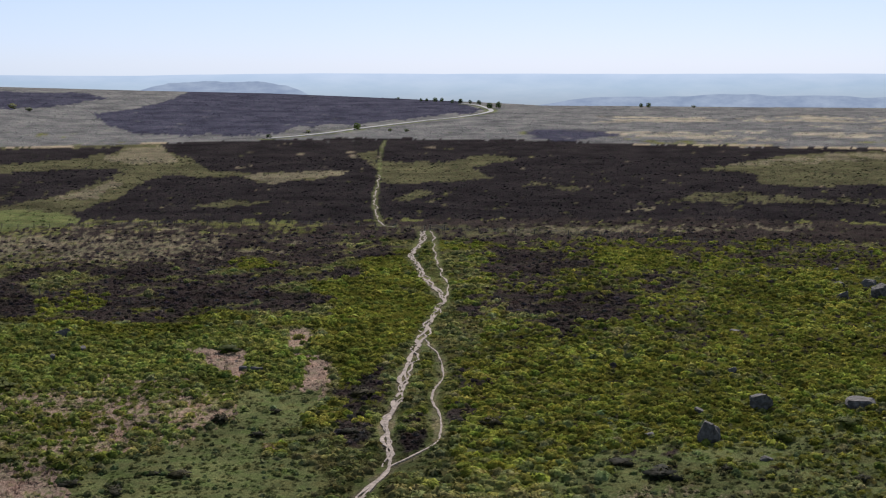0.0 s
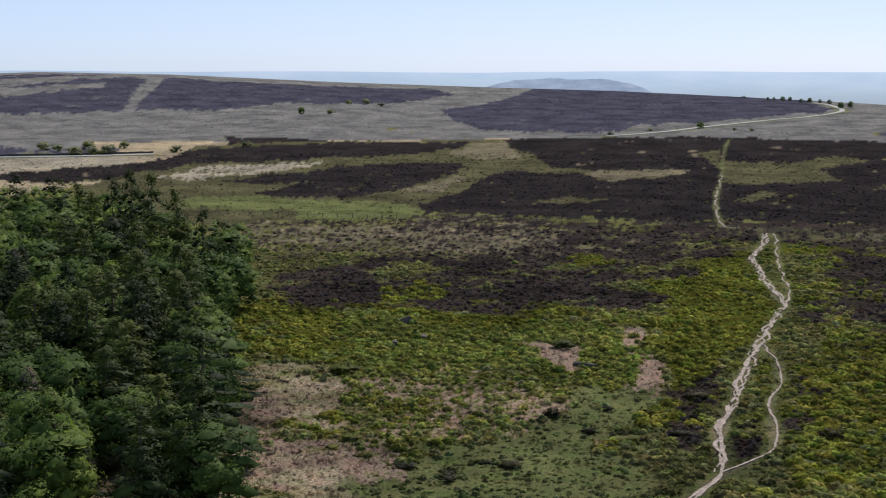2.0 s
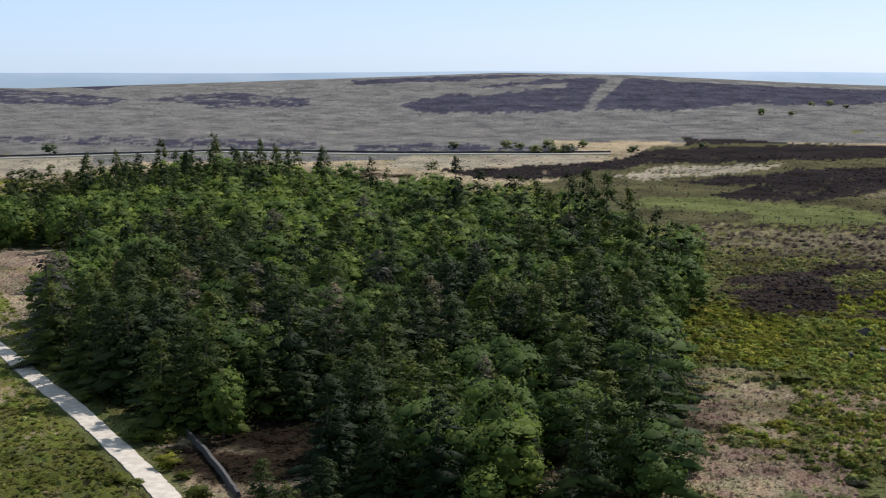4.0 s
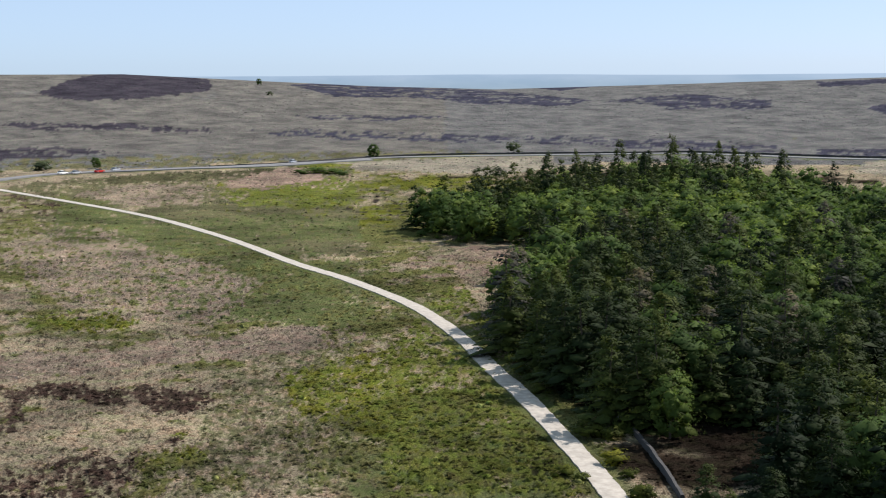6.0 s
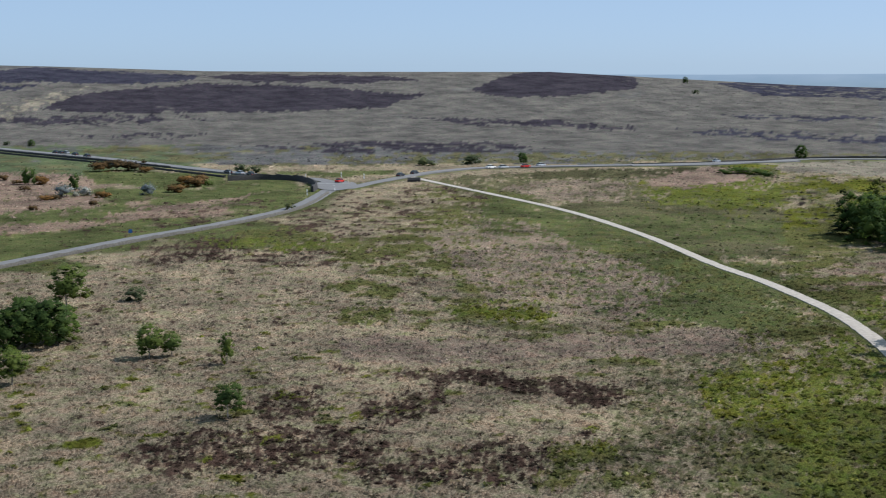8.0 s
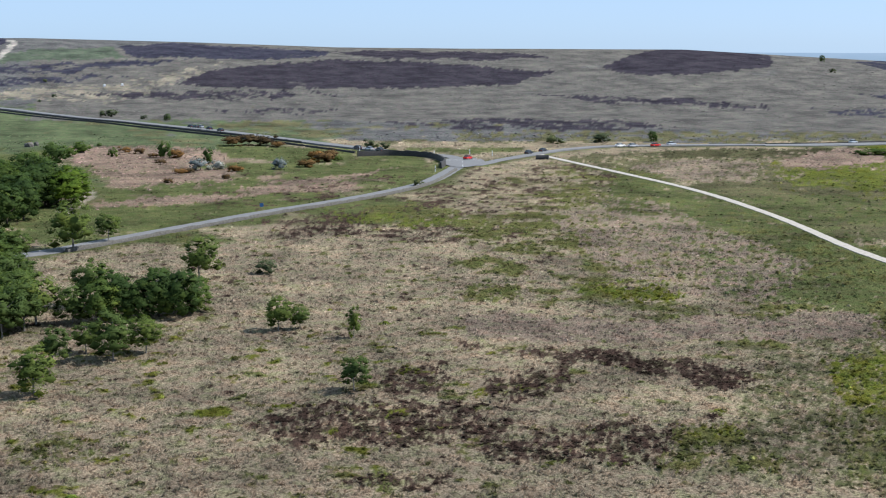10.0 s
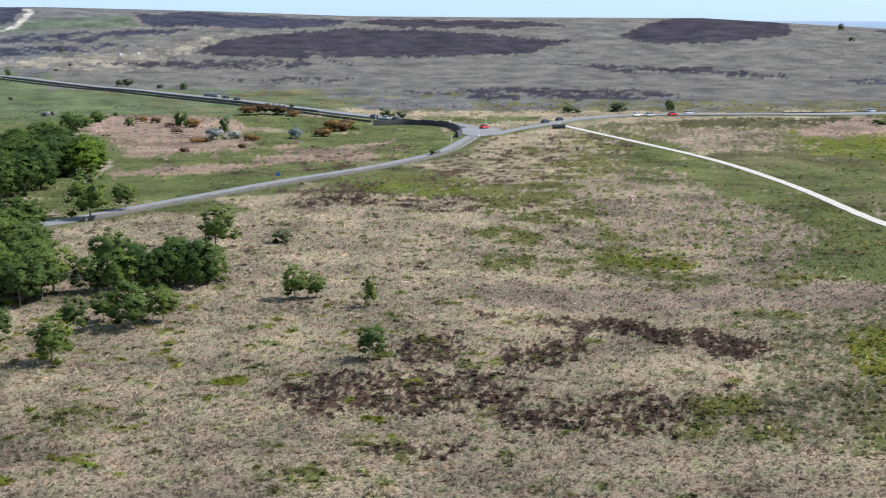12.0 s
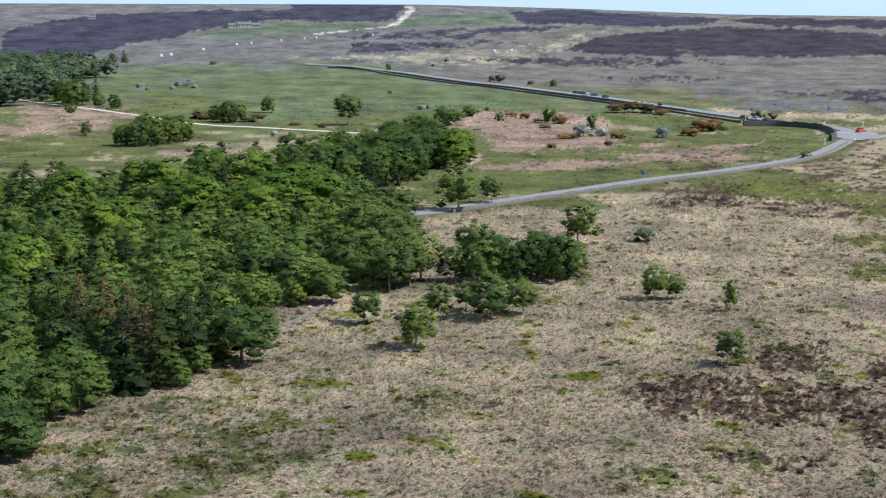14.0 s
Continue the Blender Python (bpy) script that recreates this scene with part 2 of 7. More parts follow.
TUFT, LIFT = mixed(1), mixed(2) * (0.6 * field(GX, GY, 1.1, 5) + 0.4 * field(GX, GY, 0.6, 6))
BUMPS = {k: (0.7 * np.abs(2 * field(GX, GY, v[3], 7 + i) - 1) ** 0.6 + 0.3 * field(GX, GY, v[3] * 0.45, 31 + i)) * v[2] for i, (k, v) in enumerate(COVERS.items())}
WARP_A, WARP_B = field(GX, GY, 40, 51, 4) - 0.5, field(GX, GY, 40, 52, 4) - 0.5
WARP_C, WARP_D = field(GX, GY, 9, 53, 3) - 0.5, field(GX, GY, 9, 54, 3) - 0.5
LOGR = np.log(DIST)
patch_seed = [100]


ALL = (slice(None), slice(None))


def cover(kind, a, w=ALL):
    """Lay a cover over a window of the sheet with the weight a."""
    colour, tuft, _, _ = COVERS[kind]
    COLOUR[w] += (np.array(colour) - COLOUR[w]) * a[..., None]
    TUFT[w] += (tuft - TUFT[w]) * a
    LIFT[w] += (BUMPS[kind][w] - LIFT[w]) * a


def patch(kind, bearing, half, near, far, amount, grain):
    """A ragged patch of a cover between two distances; amount below 1 leaves gaps of about the grain's size."""
    patch_seed[0] += 1
    l0, lh = (math.log(near) + math.log(far)) / 2, max(0.012, (math.log(far) - math.log(near)) / 2)
    s = slice(np.searchsorted(reach, math.exp(l0 - 1.9 * lh)), np.searchsorted(reach, math.exp(l0 + 1.9 * lh)) + 1)
    c = slice(np.searchsorted(bearings, bearing - 1.9 * half), np.searchsorted(bearings, bearing + 1.9 * half) + 1)
    if s.stop - s.start < 2 or c.stop - c.start < 2:
        return
    w = (s, c)
    k = min(1.0, half / 4)
    u = (BEAR[w] - bearing) / half + WARP_A[w] * 0.9 * k + WARP_C[w] * 0.55
    v = (LOGR[w] - l0) / lh + WARP_B[w] * 1.2 + WARP_D[w] * 0.8
    if near < 330 or near > 700:
        gaps = field(GX[w], GY[w], grain * 1.6, patch_seed[0], 5, 0.72)
    else:
        gaps = field(BEAR[w] * near * 0.0175, LOGR[w] * near * 0.55, grain * 1.6, patch_seed[0], 5, 0.68)
    d = np.abs(u) ** 2.2 + np.abs(v) ** 2.2 + (gaps - 0.5) * 1.3
    lim = 0.5 + (amount - 0.5) * 0.5
    a = smooth(1.2, 0.6, d) * (1.0 if amount >= 1 else smooth(lim + 0.05, lim - 0.05, gaps + 0.10 * np.maximum(d, 0)))
    cover(kind, a, w)


patch("moss", -0.3, 35.3, 90, 610, 1, 6)
patch("heath", 11.6, 8.2, 291, 369, 0.75, 5)
patch("heath", 11.0, 9.0, 222, 318, 0.7, 5)
patch("bent", 13.9, 4.9, 311, 370, 0.42, 2)
patch("heath", 8.1, 7.5, 286, 348, 0.55, 6)
patch("heath", -10.5, 10.1, 278, 336, 0.8, 7)
patch("bent", -7.8, 7.0, 336, 364, 0.35, 6)
patch("bilb", 14.6, 7.5, 177, 242, 0.9, 4)
patch("bilb", 8.1, 1.3, 280, 299, 0.8, 4)
patch("bilb", 3.2, 2.6, 190, 274, 0.75, 4)
patch("bilb", 2.0, 1.4, 256, 300, 0.7, 4)
patch("bilb", 6.8, 3.9, 156, 214, 0.55, 5)
patch("bilb", 5.2, 3.2, 146, 174, 0.5, 4)
patch("bilb", -14.0, 14.6, 116, 331, 0.72, 3)
patch("bilb", -1.2, 1.5, 224, 348, 0.5, 4)
patch("heath", -4.0, 3.6, 198, 304, 0.55, 6)
patch("heath", -6.9, 4.6, 216, 283, 0.45, 7)
patch("heath", -1.6, 1.7, 147, 176, 0.5, 4)
patch("bilb", -7.8, 1.4, 261, 312, 0.85, 4)
patch("bilb", -11.2, 2.0, 276, 303, 0.7, 4)
patch("bilb", -16.6, 4.0, 228, 292, 0.7, 4)
patch("bilb", -10.3, 7.6, 167, 228, 0.35, 5)
patch("heath", -14.0, 14.6, 116, 292, 0.24, 1.6)
patch("heath", 13.1, 11.1, 129, 232, 0.18, 1.6)
patch("green", -9.1, 9.7, 118, 164, 0.45, 5)
patch("green", -13.6, 4.3, 140, 178, 0.4, 5)
patch("dead", 9.3, 1.3, 180, 203, 0.92, 1.6)
patch("dead", 6.1, 0.6, 200, 216, 0.85, 1.4)
patch("green", 13.6, 10.6, 150, 232, 0.3, 3)
patch("dead", 5.5, 0.8, 166, 194, 0.85, 1.4)
patch("dead", 15.4, 4.7, 144, 180, 0.18, 1.2)
patch("dead", 13.3, 1.7, 156, 172, 0.35, 1.2)
patch("dead", 10.2, 1.2, 156, 169, 0.3, 1.2)
patch("dead", 18.7, 3.6, 136, 148, 0.7, 4)
patch("dead", 7.2, 0.6, 146, 156, 0.6, 3)
patch("green", 9.5, 6.0, 118, 149, 0.8, 5)
patch("green", 6.9, 2.9, 140, 160, 0.4, 5)
patch("heath", 3.1, 1.5, 161, 182, 0.45, 4)
patch("heath", 3.7, 0.9, 145, 161, 0.6, 4)
patch("heath", 1.4, 0.9, 144, 158, 0.7, 4)
patch("bilb", 1.4, 0.8, 224, 247, 0.6, 4)
patch("heath", -8.5, 1.3, 141, 150, 0.4, 2)
patch("heath", 18.3, 3.2, 216, 270, 0.95, 6)
patch("heath", 12.0, 5.2, 224, 266, 0.7, 6)
patch("dead", 22.2, 1.8, 128, 172, 0.6, 2)
patch("bilb", 16.4, 5.9, 174, 226, 0.8, 4)
patch("green", 17.2, 3.7, 178, 226, 0.4, 4)
patch("dead", 15.4, 6.5, 146, 175, 0.2, 1.0)
patch("bilb", 16.5, 5.4, 146, 172, 0.35, 3)
patch("bent", 14.9, 8.0, 294, 362, 0.42, 2)
patch("green", 22.7, 1.5, 206, 298, 0.5, 5)
patch("green", 13.1, 8.0, 121, 148, 0.8, 5)
patch("gfar_haze", -13.1, 11.1, 721, 2600, 0.9, 60)
patch("hfar_haze", -5.5, 2.1, 784, 892, 0.8, 30)
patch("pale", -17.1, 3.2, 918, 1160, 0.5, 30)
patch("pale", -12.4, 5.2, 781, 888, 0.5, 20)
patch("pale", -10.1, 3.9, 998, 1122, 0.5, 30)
patch("gfar_haze", 0.8, 3.5, 768, 996, 0.7, 40)
patch("field", 93.0, 12.0, 458, 992, 1, 20)
patch("field", 84.4, 6.9, 521, 770, 0.9, 12)
patch("green", 105.1, 8.0, 324, 676, 0.95, 12)
patch("dead", 104.4, 2.4, 483, 622, 0.6, 6)
patch("dead", 100.7, 2.2, 384, 438, 0.55, 6)
patch("dead", 106.1, 2.1, 451, 560, 0.5, 6)
patch("green", 105.8, 5.3, 370, 468, 0.5, 12)
patch("green", 93.2, 5.4, 418, 554, 0.6, 12)
patch("grass", 75.9, 26.3, 110, 456, 0.9, 5)
patch("grass", 86.9, 22.8, 98, 187, 0.9, 5)
patch("grass", 62.9, 14.8, 112, 485, 0.5, 3)
patch("green", 81.3, 8.2, 314, 524, 1, 10)
patch("green", 86.6, 4.7, 290, 374, 0.9, 8)
patch("green", 75.9, 2.7, 401, 536, 0.9, 8)
patch("dead", 85.4, 3.3, 470, 562, 0.9, 6)
patch("dead", 84.5, 2.9, 399, 466, 0.75, 5)
patch("dead", 79.5, 2.9, 381, 433, 0.65, 5)
patch("dead", 85.0, 3.0, 357, 384, 0.7, 5)
patch("dead", 80.8, 3.1, 377, 454, 0.6, 10)
patch("green", 73.7, 3.9, 520, 553, 0.7, 10)
patch("moss", 75.0, 27.4, 99, 456, 0.17, 2.2)
patch("ling", 75.0, 27.4, 99, 456, 0.12, 1.6)
patch("bilb", 88.0, 23.9, 90, 220, 0.2, 2.5)
patch("moss", 62.8, 8.8, 223, 490, 0.7, 5)
patch("green", 62.0, 5.9, 282, 479, 0.5, 5)
patch("green", 62.3, 4.0, 336, 454, 0.4, 7)
patch("gmid", 57.7, 7.9, 192, 443, 0.5, 4)
patch("ling", 75.0, 5.7, 282, 359, 0.4, 2)
patch("ling", 74.9, 9.8, 320, 467, 0.32, 2.5)
patch("gmid", 60.9, 8.9, 327, 546, 0.42, 3)
patch("gmid", 77.9, 8.8, 530, 1198, 0.4, 10)
patch("moss", 70.7, 3.3, 236, 277, 0.4, 5)
patch("ling", 51.9, 2.8, 172, 200, 0.2, 3)
patch("moss", 49.4, 6.7, 117, 192, 0.85, 4)
patch("green", 49.3, 6.4, 117, 160, 0.5, 3)
patch("bilb", 53.5, 6.5, 363, 540, 0.75, 7)
patch("gmid", 53.0, 7.1, 314, 528, 0.4, 2.5)
patch("heath", 51.7, 5.8, 314, 482, 0.22, 2)
patch("moss", 52.2, 5.2, 314, 392, 0.7, 7)
patch("dead", 57.9, 2.1, 471, 565, 0.7, 8)
patch("grass", 62.8, 2.1, 407, 485, 0.7, 8)
patch("pale", 50.5, 4.6, 554, 650, 0.95, 10)
patch("dead", 49.8, 3.5, 258, 315, 0.6, 5)
patch("grass", 55.1, 2.3, 288, 310, 0.5, 6)
patch("moss", 53.4, 5.5, 210, 266, 0.6, 6)
patch("moss", 55.3, 2.5, 202, 230, 0.6, 6)
patch("bilb", 48.8, 1.6, 201, 230, 0.5, 5)
patch("moss", 65.9, 4.2, 285, 374, 0.4, 5)
patch("moss", 71.1, 2.2, 264, 326, 0.4, 5)
patch("moss", 57.4, 7.3, 199, 348, 0.55, 4)
patch("green", 55.5, 4.0, 214, 292, 0.35, 4)
patch("green", 102.2, 7.5, 106, 150, 0.42, 2)
patch("moss", 102.2, 7.5, 106, 150, 0.35, 2)
patch("moss", 93.0, 1.7, 140, 172, 0.35, 5)
patch("bilb", 97.4, 1.1, 126, 134, 0.5, 4)
patch("bilb", 92.9, 0.7, 122, 124, 0.9, 4)
patch("bilb", 83.4, 0.9, 151, 156, 0.7, 4)
patch("bilb", 90.2, 1.0, 136, 143, 0.5, 4)
patch("moss", 77.4, 6.4, 113, 130, 0.4, 2)
patch("green", 89.1, 1.8, 297, 360, 0.9, 8)
patch("green", 92.2, 2.3, 219, 280, 0.5, 8)
patch("litter_shade", 33.6, 9.8, 127, 226, 1, 8)
patch("litter_shade", 37.6, 9.2, 126, 476, 0.95, 8)
patch("litter_shade", 42.2, 9.2, 322, 556, 0.8, 8)
patch("litter_shade", 104.0, 9.4, 165, 317, 0.8, 8)


def plot(kind, holes, outline):
    """A tract of one cover inside an outline of bearings and distances, with a frayed edge and flecks of what lay there before."""
    patch_seed[0] += 1
    p = np.array(outline, float)
    s = slice(np.searchsorted(reach, p[:, 1].min() * 0.93), np.searchsorted(reach, p[:, 1].max() * 1.07) + 1)
    c = slice(np.searchsorted(bearings, p[:, 0].min() - 0.8), np.searchsorted(bearings, p[:, 0].max() + 0.8) + 1)
    w = (s, c)
    b, r = BEAR[w], LOGR[w]
    across = b * 14 / 0.8
    depth = r * 14 / 0.8 * np.where(DIST[w] > 800, 2.6, 5.0)
    fray = 0.035 + 0.02 * (DIST[w] > 800)
    b = b + (field(across, depth, 14, patch_seed[0], 5, 0.78) - 0.5) * np.where(DIST[w] > 800, 0.8, 1.3)
    r = r + (field(across, depth, 14, patch_seed[0] + 400, 5, 0.78) - 0.5) * fray * 2.3
    hit = np.zeros(b.shape, bool)
    q = np.stack([p[:, 0], np.log(p[:, 1])], -1)
    for (xa, ya), (xb, yb) in zip(q, np.roll(q, -1, axis=0)):
        if ya != yb:
            hit ^= ((ya > r) != (yb > r)) & (b < (xb - xa) * (r - ya) / (yb - ya) + xa)
    solid = holes < 0.25
    flecks = field(across * np.where(DIST[w] > 600, 0.4, 1.0), depth * 3.0, 7 if solid else 3.0, patch_seed[0] + 800, 4, 0.7)
    a = hit * ((0.35 if solid else 0.0) + (0.65 if solid else 1.0) * smooth(0.86 - (0.35 if solid else 0.66) * holes, 0.74 - (0.35 if solid else 0.66) * holes, flecks))
    cover(kind, a, w)


plot("heather", 0.08, [(22.7, 790), (17.6, 738), (12.6, 720), (11.7, 742), (6.5, 785), (2.4, 801), (-0.0, 784), (-5.0, 768), (-8.9, 738), (-17.6, 715), (-28.1, 751), (-28.2, 408), (-17.7, 380), (-7.3, 366), (-0.0, 368), (4.3, 360), (8.9, 365), (14.8, 382), (15.8, 416), (22.8, 430)])
plot("gmoor", 0, [(29.0, 476), (27.8, 500), (25.6, 573), (24.0, 701), (21.8, 722), (12.7, 747), (11.8, 762), (9.9, 586), (11.9, 532), (12.8, 464), (15.0, 396), (15.0, 373), (23.1, 359), (27.0, 357), (28.7, 412)])
plot("heather", 0.1, [(32.9, 544), (28.7, 562), (25.6, 596), (24.1, 668), (21.8, 696), (16.0, 736), (12.7, 730), (14.4, 637), (17.7, 608), (21.1, 584), (23.9, 579), (25.6, 550), (27.3, 500), (29.2, 492), (30.9, 502)])
plot("heather", 0.15, [(22.9, 500), (20.7, 519), (18.4, 555), (14.4, 594), (12.7, 580), (13.3, 517), (15.0, 468), (16.0, 444), (18.3, 428), (20.4, 428), (21.7, 454), (19.4, 478), (22.4, 486)])
plot("green", 0.2, [(24.6, 432), (21.7, 439), (20.4, 423), (16.0, 416), (15.0, 396), (16.3, 379), (19.4, 386), (23.1, 393), (24.8, 405)])
plot("pale", 0.3, [(25.6, 515), (23.6, 562), (18.7, 582), (19.4, 553), (22.4, 518), (24.1, 502)])
plot("pale", 0, [(34.5, 622), (31.2, 628), (27.8, 636), (25.8, 626), (26.7, 580), (31.2, 552), (34.5, 549)])
plot("gmoor", 0.1, [(14.2, 642), (12.5, 708), (11.6, 728), (10.6, 617), (9.4, 562), (7.8, 536), (3.8, 550), (4.5, 513), (7.2, 490), (8.2, 520), (11.1, 536), (12.4, 501), (13.0, 473), (14.5, 430), (15.7, 448), (13.8, 511), (12.5, 545), (13.4, 589), (17.6, 562), (17.6, 605), (14.3, 625)])
plot("bent", 0.2, [(13.9, 642), (12.5, 708), (11.6, 728), (10.6, 613), (11.6, 593), (12.8, 608)])
plot("bent", 0.2, [(8.2, 531), (6.2, 550), (3.8, 550), (4.6, 518), (7.2, 490)])
plot("bent", 0.2, [(15.7, 448), (13.8, 504), (12.8, 502), (14.3, 442)])
plot("green", 0.1, [(20.0, 402), (16.3, 410), (14.9, 396), (15.0, 376), (16.0, 368), (20.0, 370)])
plot("gmoor", 0.2, [(10.5, 410), (8.9, 425), (7.1, 422), (7.5, 412), (9.4, 404)])
plot("gmoor", 0.1, [(3.7, 653), (2.7, 687), (2.9, 602), (0.0, 606), (-1.5, 650), (-3.2, 626), (-1.3, 575), (-2.2, 512), (1.4, 474), (2.6, 482), (2.8, 560)])
plot("gmoor", 0.2, [(2.1, 418), (1.0, 449), (0.5, 441), (1.3, 415)])
plot("gmoor", 0.15, [(-11.6, 594), (-13.5, 646), (-15.8, 693), (-20.3, 716), (-20.3, 510), (-14.7, 488), (-12.8, 496), (-13.0, 547), (-10.6, 560)])
plot("bent", 0.4, [(-11.6, 594), (-13.5, 641), (-15.8, 678), (-19.7, 702), (-19.2, 648), (-14.6, 600)])
plot("gmoor", 0.3, [(-8.7, 422), (-10.3, 454), (-11.7, 460), (-13.5, 454), (-14.7, 434), (-19.2, 466), (-19.3, 438), (-14.1, 425), (-12.3, 428)])
plot("gmoor", 0.4, [(-3.1, 475), (-4.6, 482), (-6.2, 456), (-5.0, 450)])
plot("bent", 0.2, [(-7.5, 397), (-8.7, 410), (-8.9, 404), (-7.7, 394)])
plot("heath", 0.5, [(-1.5, 322), (-7.4, 330), (-17.8, 332), (-28.3, 352), (-28.3, 324), (-17.8, 298), (-14.2, 282), (-9.7, 298), (-6.4, 298), (-4.1, 260), (-2.7, 235), (-1.5, 282)])
plot("heath", 0.45, [(22.9, 359), (14.8, 372), (8.9, 360), (3.4, 352), (2.0, 331), (3.4, 310), (6.6, 276), (13.4, 294), (22.9, 312)])
plot("bent", 0.5, [(22.9, 359), (17.3, 353), (13.9, 339), (9.1, 327), (9.4, 311), (13.4, 300), (22.9, 326)])
plot("heath", 0.2, [(4.3, 362), (-0.0, 367), (-17.7, 378), (-28.2, 408), (-28.3, 354), (-17.8, 334), (-7.4, 328), (-1.5, 320), (-0.0, 325), (3.4, 332)])
plot("gmoor", 0.5, [(3.4, 356), (-0.0, 354), (-7.3, 360), (-8.3, 343), (-2.7, 330), (-0.0, 330), (2.9, 340)])
plot("bent", 0.5, [(-2.2, 347), (-7.8, 356), (-14.8, 367), (-15.0, 358), (-7.4, 340), (-2.7, 335)])
plot("pale", 0.1, [(58.8, 584), (55.5, 614), (52.8, 633), (46.8, 646), (46.8, 560), (49.3, 526), (52.8, 544), (55.1, 552)])
plot("dead", 0.2, [(60.1, 512), (57.9, 560), (57.0, 542), (55.1, 529), (55.0, 500), (57.5, 481), (59.8, 476)])
plot("bilb", 0.1, [(57.5, 580), (56.1, 605), (55.0, 582), (55.1, 547), (56.5, 538)])
plot("gmid", 0.35, [(69.1, 500), (65.1, 536), (59.5, 558), (55.0, 573), (55.0, 498), (59.9, 504), (62.9, 472), (59.9, 392), (63.3, 418), (66.3, 454)])
plot("bent", 0.4, [(64.5, 473), (61.7, 510), (59.9, 484), (60.8, 444)])
plot("hfar_haze", 0.1, [(14.2, 1178), (12.3, 1352), (11.0, 1588), (9.8, 2500), (4.5, 2500), (-0.0, 2500), (-0.8, 1504), (-1.6, 1288), (-1.2, 1184), (0.8, 1116), (2.6, 1006), (5.7, 955), (6.3, 880), (7.6, 828), (9.4, 851), (12.4, 878), (13.5, 1010)])

plot("fern", 0.2, [(17.89, 229.6), (15.3, 219.5), (12.42, 212.1), (10.6, 215.0), (7.14, 217.0), (6.22, 207.3), (5.29, 190.6), (6.25, 174.1), (8.58, 175.2), (11.35, 173.8), (14.72, 179.7), (18.0, 182.9)])
plot("fern", 0.5, [(18.0, 182.9), (8.58, 175.2), (8.61, 160.9), (10.71, 151.9), (14.16, 142.6), (15.98, 135.8), (18.17, 137.4)])
plot("dead", 0.5, [(14.07, 171.2), (12.27, 168.5), (11.62, 157.3), (13.44, 157.1)])
plot("dead", 0.55, [(11.37, 166.5), (8.13, 166.2), (8.39, 153.2), (11.16, 154.5)])
plot("dead", 0.35, [(18.13, 145.5), (15.73, 142.5), (15.32, 132.6), (18.18, 134.6)])
plot("dead", 0.62, [(18.01, 179.6), (8.59, 172.2), (9.09, 153.5), (12.55, 150.5), (18.12, 147.6)])
plot("dead", 0.1, [(10.62, 202.0), (8.09, 197.9), (8.34, 180.8), (9.26, 183.8)])
plot("dead", 0.2, [(6.68, 212.0), (5.75, 204.8), (5.81, 190.9), (6.34, 198.9)])
plot("dead", 0.1, [(6.0, 190.9), (4.83, 186.8), (4.96, 169.3), (6.02, 169.6)])
plot("green", 0.2, [(8.58, 175.2), (5.31, 173.8), (5.8, 159.9), (7.45, 152.9), (8.22, 126.6), (15.78, 130.2), (14.16, 142.6), (10.71, 151.9), (8.61, 160.9)])
plot("bilb", 0.2, [(5.71, 261.2), (3.38, 266.9), (0.57, 235.0), (1.04, 214.7), (2.23, 189.8), (3.42, 173.4), (4.37, 170.6), (4.58, 198.1), (5.27, 215.9), (4.09, 235.8)])
plot("bilb", 0.3, [(8.93, 295.4), (7.09, 288.9), (7.33, 278.5), (8.71, 282.5)])
plot("bilb", 0.4, [(16.56, 253.1), (13.48, 258.6), (13.72, 240.3), (16.59, 235.6)])
plot("heath", 0.45, [(4.37, 173.5), (2.23, 189.8), (2.24, 164.5), (3.91, 154.4)])
plot("heath", 0.6, [(-1.78, 319.5), (-6.9, 310.5), (-11.92, 305.9), (-17.79, 306.8), (-17.8, 289.3), (-11.93, 288.1), (-9.46, 249.0), (-11.75, 228.3), (-9.73, 208.2), (-6.47, 225.2), (-4.13, 246.8), (-2.26, 234.8), (-1.55, 281.3)])
plot("bilb", 0.2, [(-6.44, 310.3), (-8.97, 307.2), (-9.66, 285.3), (-7.61, 268.0), (-6.45, 282.7)])
plot("bilb", 0.3, [(-11.49, 264.5), (-14.16, 283.1), (-15.92, 278.0), (-15.97, 232.7), (-17.7, 235.0), (-18.0, 178.1), (-14.31, 178.0), (-12.02, 201.2), (-10.85, 227.5)])
plot("green", 0.4, [(-10.75, 146.8), (-14.31, 178.0), (-17.99, 181.2), (-18.17, 132.7), (-5.16, 126.2), (-7.5, 141.3)])
plot("heath", 0.66, [(-3.2, 224.4), (-5.08, 206.3), (-4.16, 170.2), (-2.27, 164.3), (-1.56, 189.7)])
plot("gmid", 0.45, [(54.57, 239.8), (58.2, 216.2), (61.48, 156.2), (62.56, 129.5), (54.26, 131.3)])
plot("moss", 0.5, [(54.5, 201.9), (57.25, 184.0), (58.06, 153.3), (56.86, 132.5), (54.27, 134.5)])
plot("hfar_haze", 0.1, [(34.47, 1222.7), (30.76, 1594.3), (26.5, 1964.1), (25.82, 1818.5), (26.75, 1121.8), (29.67, 1087.8), (33.62, 1104.7)])
plot("hfar_haze", 0.1, [(26.3, 1121.8), (25.14, 1911.2), (14.57, 1851.9), (13.42, 1621.3), (15.94, 1333.6), (21.02, 1268.1), (22.87, 1133.7)])
plot("gfar_haze", 0.2, [(32.08, 1479.2), (27.41, 1693.2), (27.64, 1558.9), (31.21, 1372.4)])
